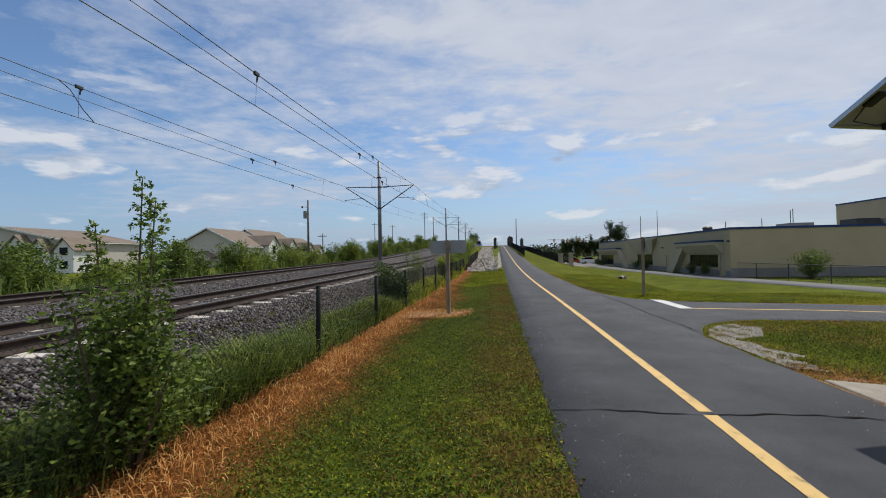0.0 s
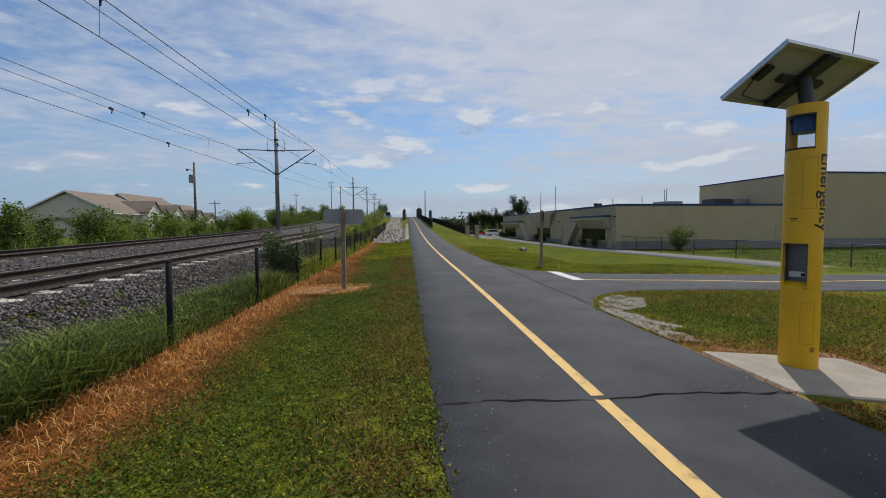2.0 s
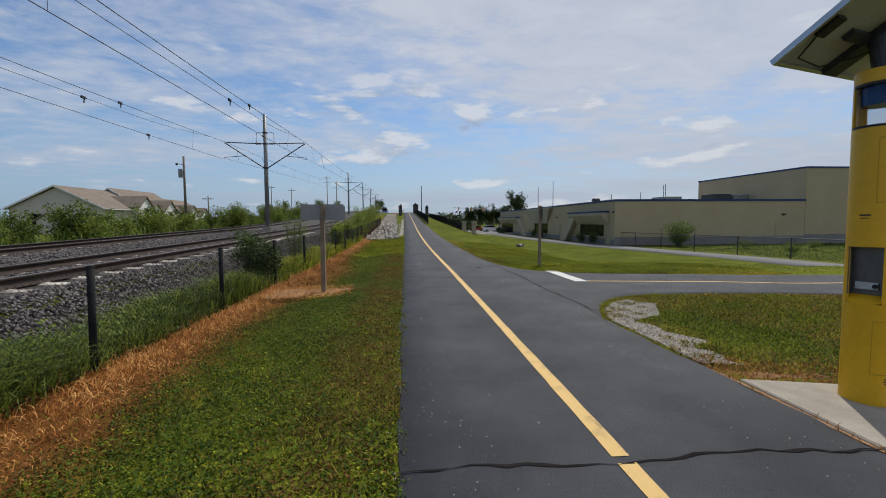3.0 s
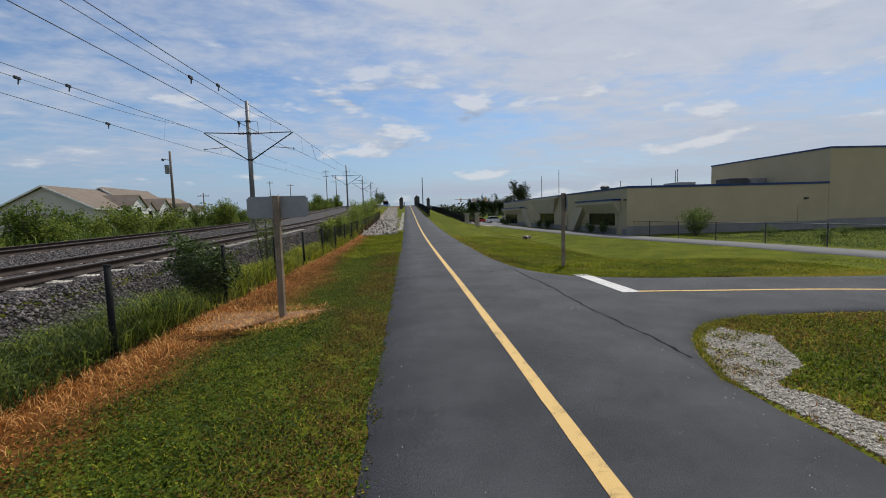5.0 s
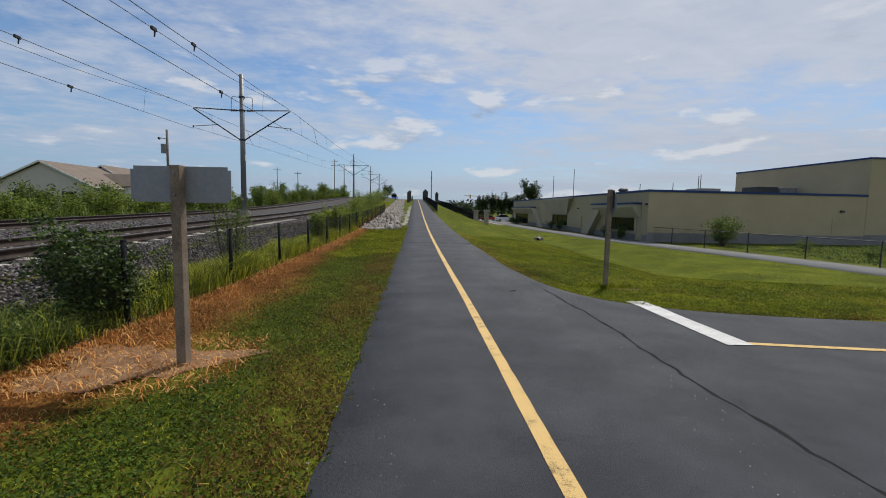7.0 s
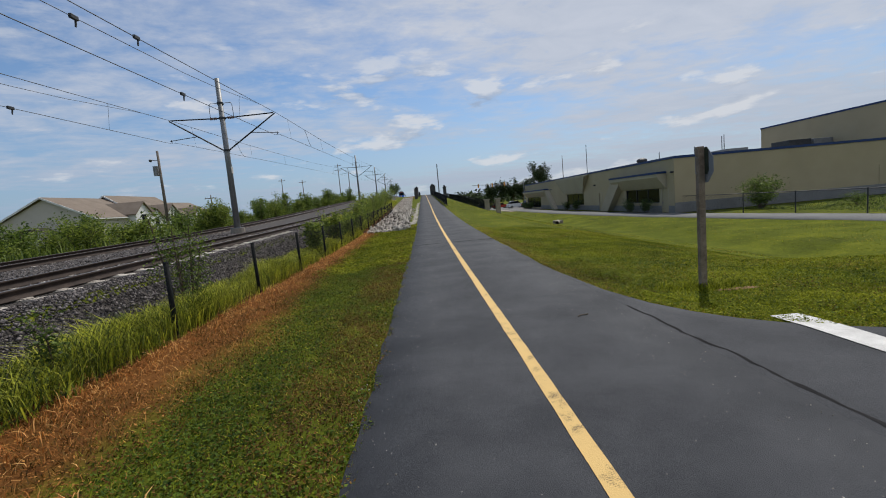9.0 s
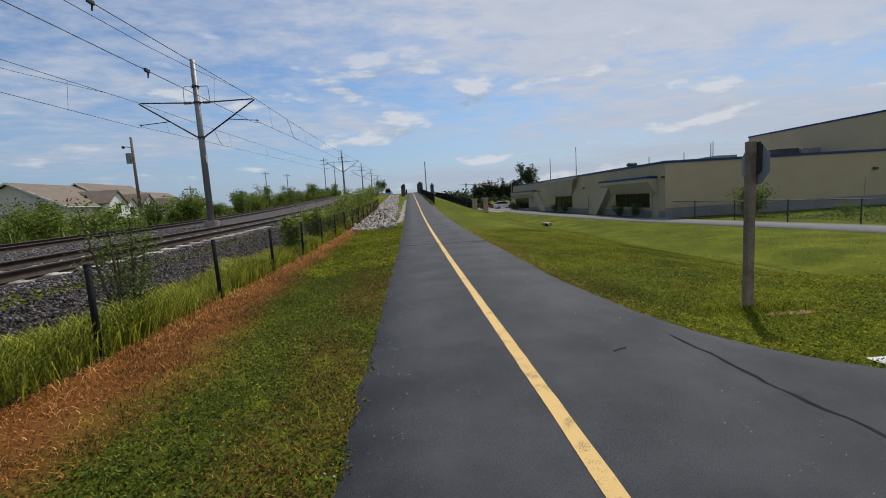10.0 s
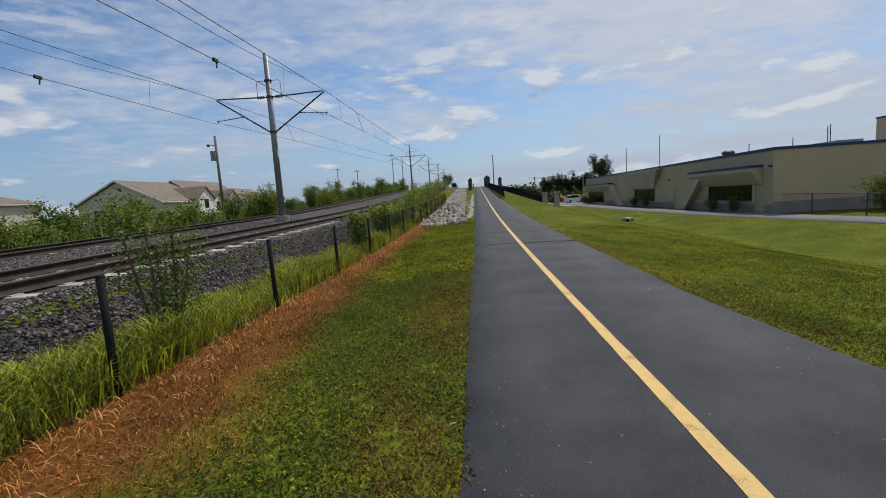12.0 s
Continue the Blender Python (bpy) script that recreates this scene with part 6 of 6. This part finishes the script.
# dead strip under the fence
RUSTGRASS = mat("rust_grass", (0.12, 0.046, 0.009), (0.50, 0.235, 0.058), 0.9, 8, 0.85, 0, island=0.45, mid=(0.255, 0.102, 0.021), translucent=0.3)
def curls(name, x, y, length, width, material, label, category, seed):
    """Dead leaves that rise and curl over, joined into one mesh."""
    r = np.random.RandomState(seed)
    n, steps = len(x), 5
    a = r.rand(n) * 6.2832
    dx, dy = np.cos(a), np.sin(a)
    ln = length * (0.5 + 0.9 * r.rand(n))
    w = width * (0.7 + 0.6 * r.rand(n))
    th, turn = 1.5 - 0.9 * r.rand(n), 0.45 + 0.55 * r.rand(n)
    px, py, pz = x.copy(), y.copy(), land(x, y) - 0.004
    rows = []
    for i in range(steps):
        k = w * (1 - 0.8 * i / (steps - 1)) * 0.5
        rows += [np.stack([px - dy * k, py + dx * k, pz], 1), np.stack([px + dy * k, py - dx * k, pz], 1)]
        step = ln / (steps - 1)
        px, py, pz = px + dx * np.cos(th) * step, py + dy * np.cos(th) * step, pz + np.sin(th) * step
        th = th - turn
    v = np.stack(rows, 1).reshape(-1, 3)
    f = (np.arange(n)[:, None, None] * (2 * steps) + np.array([(2 * i, 2 * i + 1, 2 * i + 3, 2 * i + 2) for i in range(steps - 1)])[None]).reshape(-1, 4)
    return tagged(raw(name, v, f, material), label, category, kind="stuff")


x, y = strew(26000, -3.0, -1.5, 1.0, 34)
x = np.where(gr.rand(len(x)) < 0.7, -2.5 + 0.26 * gr.randn(len(x)), x)
k = (x < dead_edge(y) - 0.05) & (x > -3.0) & ~((np.abs(y - 11) < 1.0) & (x > -2.3)) & (gr.rand(len(x)) < np.interp(y, [0, 9.5, 12.5, 34], [1.0, 1.0, 0.40, 0.40])) & (patchy(x, y, 1.9, 7.0) + 0.6 * gr.rand(len(x)) > 0.5)
x, y = x[k], y[k]
curls("dead_grass", x, y, 0.08 + 0.22 * patchy(x, y, 1.6, 7.0) * np.clip((-1.7 - x) / 0.6, 0.1, 1), 0.0065, STRAW, "curled dead straw-coloured grass along the fence foot", "dead grass", 31)
x, y = strew(110000, -2.85, -0.7, 1.0, 34)
k = (x < dead_edge(y) + 0.16 * gr.randn(len(x)) + 0.10) & ((np.hypot((x + 1.75) / 1.1, (y - 11.0) / 0.75) > 0.9) | (gr.rand(len(x)) < 0.25))
x, y = x[k], y[k]
half = gr.rand(len(x)) < 0.5
blades("dead_grass", x[half], y[half], np.full(int(half.sum()), 0.035), 0.008, 2.0, RUSTGRASS, "matted dead rust-brown grass along the fence foot", "dead grass", 32)
leaflets("dead_grass", x[~half], y[~half], 0.021, 0.03, RUSTGRASS, "matted dead rust-brown leaves along the fence foot", "dead grass", 39)
x, y = strew(14000, -2.6, -1.0, 12.0, 24)
k = (x < dead_edge(y) + 0.1) & (patchy(x, y, 1.1, 3.3) > 0.45)
blades("dry_grass", x[k], y[k], np.full(int(k.sum()), 0.05), 0.006, 1.4, OLIVELEAF, "thin olive regrowth in the dead strip", "grass", 44, 2)

# rank grass against the fence and on the ballast's foot
x, y = strew(56000, -3.85, -2.62, 0.5, 34)
t = patchy(x, y, 0.9, 9.0)
k = (gr.rand(len(x)) < 0.30 + 0.8 * t) & (gr.rand(len(x)) < np.clip((-2.5 - x) / 0.25, 0.15, 1))
x, y, t = x[k], y[k], t[k]
hh = (0.21 + 0.36 * t) * np.clip((x + 4.0) / 0.6, 0.3, 1) * np.clip((-2.35 - x) / 0.4, 0.5, 1)
k = y + 1.5 * gr.randn(len(y)) < 12.5
blades("tall_grass", x[k], y[k], hh[k], 0.011, 1.3, RANKGREEN, "rank green grass growing through the fence", "grass", 33, 2)
blades("tall_grass", x[~k], y[~k], hh[~k], 0.012, 0.8, TALLGRASS, "rank yellow-green grass growing through the fence", "grass", 45, 2)
x, y = strew(9000, -3.7, -2.66, 0.8, 12.5)
k = patchy(x, y, 1.1, 2.0) > 0.36
x, y = x[k], y[k]
leaflets("weed_leaves", x, y, 0.055, 0.42, LEAF, "broad weed leaves among the rank grass at the fence", "weeds", 46)
x, y = strew(9000, -4.6, -2.9, 33, 90, 1.5)
blades("tall_grass", x + shift(y), y, 0.35 + 0.35 * patchy(x, y, 0.8, 3.0), 0.03, 0.8, TALLGRASS, "rank green grass between the tracks and the riprap", "grass", 34, 2)
x, y = strew(26000, -24, -14.6, -5, 130, 1.4)
blades("field_grass", x + shift(y), y, 0.40 + 0.45 * patchy(x, y, 0.5, 6.0), 0.035, 0.7, FIELDGREEN, "tall weedy grass beyond the tracks", "grass", 35, 2)

# rough grass in the fenced yard
x, y = strew(30000, 28.5, 60, 12, 47)
k = x > 24.9 + np.interp(y, [12, 30, 47], [4.6, 2.6, 0.2])
x, y = x[k], y[k]
blades("yard_grass", x, y, 0.05 + 0.14 * patchy(x, y, 0.35, 3.0), 0.05, 1.2, FIELDGREEN, "rough uncut grass in the fenced yard", "grass", 49, 2)

# bare soil round the sign's foot
ring = []
for i in range(28):
    a = i * 6.2832 / 28
    rr_ = 0.62 + 0.16 * math.sin(a * 3 + 1) + random.uniform(-0.14, 0.14)
    px, py = -1.75 + rr_ * 1.35 * math.cos(a), 11.0 + rr_ * 0.85 * math.sin(a)
    ring.append((px, py))
SOIL = mat("bare_soil", (0.14, 0.070, 0.032), (0.33, 0.205, 0.11), 3, 50, 0.95, 0.8)
sv = [(-1.75, 11.0, float(land(-1.75, 11.0)) + 0.03)] + [(px, py, float(land(px, py)) + 0.012) for px, py in ring]
tagged(raw("bare_soil", sv, [(0, 1 + i, 1 + (i + 1) % 28) for i in range(28)], SOIL), "dry bare soil round the foot of the trail sign", "soil", kind="structure")

x, y = strew(2600, -3.0, -0.7, 10.1, 11.9)
k = np.hypot((x + 1.75) / 1.3, (y - 11.0) / 0.85) + 0.35 * gr.rand(len(x)) < 1.15
blades("dead_grass", x[k], y[k], np.full(int(k.sum()), 0.05), 0.008, 2.2, STRAW, "flattened dead straw over the bare soil", "dead grass", 36, 2, z_add=0.015)

# sandy soil washed up beside the stop sign
ring = []
for i in range(22):
    a = i * 6.2832 / 22
    k = 1 + random.uniform(-0.22, 0.22)
    ring.append((5.05 + 0.30 * k * math.cos(a), 15.00 + 0.07 * k * math.sin(a)))
sv = [(5.05, 15.0, float(land(5.05, 15.0)) + 0.02)] + [(px, py, float(land(px, py)) + 0.012) for px, py in ring]
tagged(raw("bare_soil", sv, [(0, 1 + i, 1 + (i + 1) % 22) for i in range(22)], SOIL), "pale sandy soil beside the foot of the stop sign", "soil", kind="structure")

# worn soil round the pad
ring = []
for i in range(36):
    a = i * 6.2832 / 36
    c, s = math.cos(a), math.sin(a)
    k = 1 / max(abs(c), abs(s))
    ring.append((max(3.17, 3.97 + c * k * (0.98 + random.uniform(-0.1, 0.12))), 4.42 + s * k * (0.92 + random.uniform(-0.1, 0.12))))
sv = [(3.97, 4.42, -0.14)] + [(px, py, float(land(px, py)) + 0.008) for px, py in ring]
tagged(raw("bare_soil", sv, [(0, 1 + i, 1 + (i + 1) % 36) for i in range(36)], SOIL), "reddish worn soil round the concrete pad", "soil", kind="structure")
x, y = strew(9000, 3.16, 5.2, 3.2, 5.7)
k = ~((x > 3.2) & (x < 4.7) & (y > 3.8) & (y < 5.06))
blades("dead_grass", x[k], y[k], np.full(int(k.sum()), 0.035), 0.010, 1.6, RUSTGRASS, "dead rust-brown grass round the concrete pad", "dead grass", 37)
x, y = strew(14000, 3.16, 9.0, 5.2, 9.7)
k = island_keep(x, y) & (island_dry(x, y) + 0.3 * gr.rand(len(x)) > 0.62)
blades("dead_grass", x[k], y[k], np.full(int(k.sum()), 0.035), 0.012, 1.6, RUSTGRASS, "dead rust-brown grass on the lawn's edge", "dead grass", 38)

# grit and gravel
flat_top = lambda x, y: path_z(y) + 0.022
stones("path_grit", 4200, (0.45, 3.1), (1.0, 24), (0.002, 0.0055), GRIT, "pale grit scattered on the asphalt", "grit", flat_top, 1.2, 41)
# bed of fine gravel under the loose stones, and the tufts along the asphalt's edge
cell = 0.035
gx, gy = np.meshgrid(np.arange(3.16, 4.9, cell), np.arange(5.4, 9.3, cell))
gx, gy = gx.ravel(), gy.ravel()
inside = in_gravel(gx, gy)
gx, gy = gx[inside], gy[inside]
bed = []
for ox, oy in ((0, 0), (cell, 0), (cell, cell), (0, cell)):
    bed.append(np.stack([gx + ox, gy + oy, land(gx + ox, gy + oy) + 0.006], 1))
tagged(raw("gravel_bed", np.stack(bed, 1).reshape(-1, 3), np.arange(4 * len(gx)).reshape(-1, 4), GRAVELBED), "pale fine gravel worn into the corner of the lawn", "gravel", kind="stuff")
x, y = strew(110000, 3.12, 5.2, 5.2, 9.7)
rim = side_y(x) - 1.6 - 2.6 * np.exp(-np.maximum(x - 3.15, 0) / 0.85) - y
k = (rim > -0.09) & (rim < 0.05 + 0.14 * patchy(x, y, 3.4, 0.6)) & (patchy(x, y, 2.9, 5.2) > 0.28)
half = k & (gr.rand(len(x)) < 0.5)
blades("dry_grass", x[half], y[half], np.full(int(half.sum()), 0.035), 0.008, 1.4, LAWNDRY, "yellowed tufts along the corner's edge", "grass", 47)
half = k & ~half
blades("lawn_grass", x[half], y[half], np.full(int(half.sum()), 0.04), 0.008, 1.2, LAWN, "green tufts along the corner's edge", "grass", 48)
stones("corner_gravel", 26000, (3.2, 4.7), (5.5, 9.2), (0.004, 0.013), GRIT, "pale gravel at the corner of the lawn", "gravel", lambda x, y: land(x, y) + 0.005, 1.0, 42, in_gravel)
stones("edge_gravel", 500, (0.28, 0.42), (1.5, 34), (0.006, 0.016), GRIT, "pale crumbs along the trail's edge", "gravel", land, 1.2, 43)


# ---- shrubs and trees ----
def foliage(name, tips, n, spread, size, material, parent, seed, flat=0.0):
    """Leaves scattered about the given points: folded diamonds, joined into one crown."""
    r = np.random.RandomState(seed)
    tips = np.asarray(tips, float)
    c = tips[r.randint(len(tips), size=n)] + r.randn(n, 3) * np.asarray(spread)
    ln = size * (0.6 + 0.8 * r.rand(n))
    d = r.randn(n, 3)
    d[:, 2] = d[:, 2] * 0.6 + flat
    d /= np.linalg.norm(d, axis=1)[:, None]
    s = np.cross(d, r.randn(n, 3))
    s /= np.linalg.norm(s, axis=1)[:, None] + 1e-9
    u = np.cross(d, s)
    mid = c + d * (ln * 0.45)[:, None]
    w = (ln * 0.26)[:, None]
    v = np.stack([c, mid + s * w + u * w * 0.3, c + d * ln[:, None], mid - s * w + u * w * 0.3], 1).reshape(-1, 3)
    return raw(name, v, np.arange(4 * n).reshape(n, 4), material, parent)


def shrub(m, height, width, leaves, size, label, seed, spires=(), material=None, category="shrub", group="", stems=7):
    r = random.Random(seed)
    root = thing("shrub", m, label, category, group)
    bm = bmesh.new()
    tips = []
    for i in range(stems):
        a, lean = r.uniform(0, 6.28), r.uniform(0.1, 0.9) * width * 0.5
        h = height * r.uniform(0.55, 0.95)
        top = Vector((math.cos(a) * lean, math.sin(a) * lean, h))
        cyl(bm, (0.1 * math.cos(a), 0.1 * math.sin(a), -0.08), top, 0.014 * height, 0.004 * height, 5)
        for k in range(9):
            t = 0.2 + 0.8 * k / 8
            base = Vector((top.x * t, top.y * t, h * t))
            b = r.uniform(0, 6.28)
            reach = width * r.uniform(0.12, 0.34) * (1.15 - 0.75 * t)
            tip = base + Vector((math.cos(b) * reach, math.sin(b) * reach, reach * 0.5))
            if k % 2:
                cyl(bm, base, tip, 0.005 * height, 0.002 * height, 4)
            tips += [tuple(tip), tuple((base + tip) / 2)]
    part("branch_frame", bm, BARK, root)
    foliage("crown", tips, leaves, (width * 0.08, width * 0.08, height * 0.05), size, material or LEAF, root, seed)
    for i, (bx, by, h) in enumerate(spires):
        bm = bmesh.new()
        cyl(bm, (bx * 0.6, by * 0.6, height * 0.5), (bx, by, h), 0.012, 0.004, 5)
        part("spire_stem", bm, BARK, root)
        pts = []
        for k in range(26):
            t = k / 25
            z = height * 0.75 + (h - height * 0.75) * t
            rad = 0.13 * (1 - 0.65 * t) * (0.5 + 0.5 * r.random())
            b = k * 2.4
            pts.append((bx + rad * math.cos(b), by + rad * math.sin(b), z))
        foliage("spire_crown", pts, 520, (0.018, 0.018, 0.012), size * 0.75, material or LEAF, root, seed + i + 1)
    return root


Z = lambda x, y: float(land(x, y))
shrub(pose(-2.8, 3.05, Z(-2.8, 3.05)), 1.32, 1.25, 7500, 0.05, "leafy green shrub with tall spires against the fence", 2, ((0.12, 0.05, 2.1), (0.27, 0.0, 1.93), (-0.28, 0.05, 1.75)), LEAF, stems=10)
shrub(pose(-3.3, 2.0, Z(-3.3, 2.0)), 0.75, 1.2, 4200, 0.045, "low leafy green weed clump against the fence", 3, (), LEAF, stems=8)
shrub(pose(-2.98, 12.35, Z(-2.98, 12.35)), 1.35, 1.3, 7500, 0.06, "dark green shrub growing against the fence post", 4, (), LEAFDARK)
shrub(pose(-3.35, 16.9, Z(-3.35, 16.9)), 1.95, 1.05, 2300, 0.05, "thin leafy sapling growing behind the fence", 5, (), LEAF, stems=5)
shrub(pose(-3.1, 14.0, Z(-3.1, 14.0)), 1.0, 0.5, 450, 0.05, "thin leafy sapling growing behind the fence", 6, (), LEAF, stems=3)
for i, (x, y, h, w) in enumerate(((-3.3, 25.5, 1.3, 1.1), (-3.3, 29, 1.5, 1.2), (-3.2, 31.5, 1.2, 1.3), (-3.1, 34, 1.5, 1.4), (-3.6, 38, 2.1, 2.0), (-3.3, 41, 2.0, 1.8), (-3.3, 44, 2.4, 2.2), (-3.8, 47, 2.0, 2.0), (-4.0, 50, 2.3, 2.4), (-3.6, 54, 2.2, 2.2), (-3.5, 58, 2.5, 2.4), (-3.7, 64, 2.3, 2.4), (-4.0, 70, 2.4, 2.4), (-4.0, 77, 2.4, 2.6), (-4.0, 86, 2.4, 2.8))):
    shrub(pose(x + float(shift(y)), y, Z(x + float(shift(y)), y)), h, w, 1700, 0.10, "bushy green shrub beside the riprap", 50 + i, (), BUSHLEAF)

variants = []
for i in range(5):
    h, w = (2.0, 2.4, 1.7, 2.6, 2.2)[i], (2.3, 2.2, 2.4, 2.0, 2.8)[i]
    variants.append(shrub(pose(-16.5 - i, 8 + 6 * i, Z(-16.5 - i, 8 + 6 * i)), h, w, 3000, 0.13, "wild green shrub in the scrub beyond the tracks", 70 + i, (), (BUSHLEAF, LEAF)[i % 2], group="scrub beyond the tracks", stems=9))
sr = random.Random(8)
y = 4.0
while y < 150:
    x = sr.uniform(-21, -15.6) + float(shift(y))
    s = sr.uniform(0.6, 1.0) * (1.12 if 18 < y < 40 else 0.95)
    copy_thing(sr.choice(variants), pose(x, y, Z(x, y), 0, 0, sr.uniform(0, 360)) @ Matrix.Diagonal((s, s, s * sr.uniform(0.85, 1.15), 1)))
    y += sr.uniform(0.5, 1.1) * (1 if y < 70 else 1.6)
for i in range(34):
    x, y = sr.uniform(-44, -23), sr.uniform(8, 120)
    s = sr.uniform(0.5, 0.8)
    copy_thing(sr.choice(variants), pose(x, y, Z(x, y), 0, 0, sr.uniform(0, 360)) @ Matrix.Diagonal((s * 1.2, s * 1.2, s, 1)))

y = 42.0
while y < 125:
    x = sr.uniform(-16.8, -14.9) + float(shift(y))
    s = sr.uniform(0.75, 1.15)
    copy_thing(sr.choice(variants), pose(x, y, Z(x, y), 0, 0, sr.uniform(0, 360)) @ Matrix.Diagonal((s, s, s * sr.uniform(0.9, 1.35), 1)))
    y += sr.uniform(1.2, 2.4)

# planting by the building
shrub(pose(29.2, 44.6, -1.42), 3.0, 3.4, 4200, 0.14, "bushy green shrub against the tan wall", 90, (), LEAF, stems=10)
for x, y in ((23.1, 51.9), (23.1, 55.3), (23.1, 71.8), (23.1, 76.0), (23.1, 99.0), (23.1, 101.5), (23.1, 104.0)):
    shrub(pose(x, y, -1.42), 1.45, 1.6, 2600, 0.08, "clipped round dark bush below the window", 91 + int(y), (), LEAFDARK, group="clipped bushes", stems=9)
for i, (x, y) in enumerate(((33, 40), (38, 38), (31, 33))):
    shrub(pose(x, y, -1.42), 1.0, 1.8, 900, 0.09, "pale weedy shrub in the fenced yard", 120 + i, (), LEAF)


def tree(x, y, z, h, w, trunk, leaves, size, label, seed, material):
    r = random.Random(seed)
    root = thing("tree", pose(x, y, z), label, "tree", "far trees")
    bm = bmesh.new()
    cyl(bm, (0, 0, -0.4), (0, 0, h * 0.6), trunk, trunk * 0.5, 8)
    tips = []
    for i in range(16):
        a, t = i * 2.4 + r.uniform(-0.3, 0.3), r.uniform(0.22, 0.62)
        reach = w * 0.5 * r.uniform(0.5, 1.0) * (1 - 0.5 * abs(t - 0.4))
        p0 = Vector((0, 0, h * t))
        p1 = Vector((math.cos(a) * reach, math.sin(a) * reach, min(h * 0.97, h * (t + r.uniform(0.15, 0.38)))))
        cyl(bm, p0, p1, trunk * 0.4, trunk * 0.1, 5)
        for k in (0.5, 0.75, 1.0):
            q = p0.lerp(p1, k)
            for _ in range(3):
                tips.append((q.x + r.gauss(0, w * 0.07), q.y + r.gauss(0, w * 0.07), q.z + r.gauss(0, h * 0.05)))
    part("trunk", bm, BARK, root)
    foliage("crown", tips, leaves, (w * 0.045, w * 0.045, h * 0.04), size, material, root, seed)
    return root


tree(41.5, 160, -1.4, 14.6, 8.0, 0.25, 5200, 0.5, "tall leafy tree beyond the car park", 1, FARLEAF)
for i, (x, h) in enumerate(((25.5, 8.6), (29.5, 9.2), (33.5, 9.4), (37.0, 8.8))):
    tree(x, 165, -1.4, h, 5.0, 0.2, 3600, 0.42, "dense dark green tree beyond the car park", 10 + i, FARLEAF)
tree(-66, 90, -0.5, 5.6, 6.0, 0.2, 2200, 0.3, "round green tree beside the beige house", 20, LEAFDARK)
tree(-8.2, 150, 4.0, 5.5, 4.5, 0.15, 2400, 0.25, "dense green tree beside the tracks' crest", 22, LEAFDARK)
tree(-31, 66, -0.4, 4.2, 4.0, 0.15, 2600, 0.16, "bushy green tree below the utility pole", 23, LEAFDARK)
for i, (x, y, h) in enumerate(((19, 150, 3.2), (15, 175, 3.6), (23, 180, 4.2), (10.5, 190, 3.8))):
    tree(x, y, -1.4, h, 5.0, 0.15, 1800, 0.4, "round green tree beyond the car park", 30 + i, FARLEAF)


def distant_trees():
    """Woods along the horizon, as one uneven belt of leaf clumps."""
    r = np.random.RandomState(77)
    tips = []
    for _ in range(900):
        x = r.uniform(-420, 520)
        y = 330 + 0.12 * abs(x) + r.uniform(-40, 60)
        h = r.uniform(3, 10) * (1 if x > 0 else 0.8)
        for _ in range(7):
            tips.append((x + r.randn() * 4, y + r.randn() * 3, -1.5 + h * r.rand() ** 0.7))
    ob = foliage("distant_trees", tips, 42000, (1.6, 1.6, 0.8), 2.2, FARLEAF, None, 78)
    tagged(ob, "dark green belt of woods along the horizon", "woods", kind="stuff")


distant_trees()

# a dark twig on the asphalt
root = thing("twig", pose(2.55, 14.0, float(path_z(14.0)) + 0.031, 0, 0, 20), "small dark twig lying on the asphalt", "twig")
tube_along("stick", [(-0.07, 0, 0), (-0.02, 0.012, 0.004), (0.03, 0.004, 0.003), (0.08, 0.015, 0)], 0.006, BARK, root, 6)
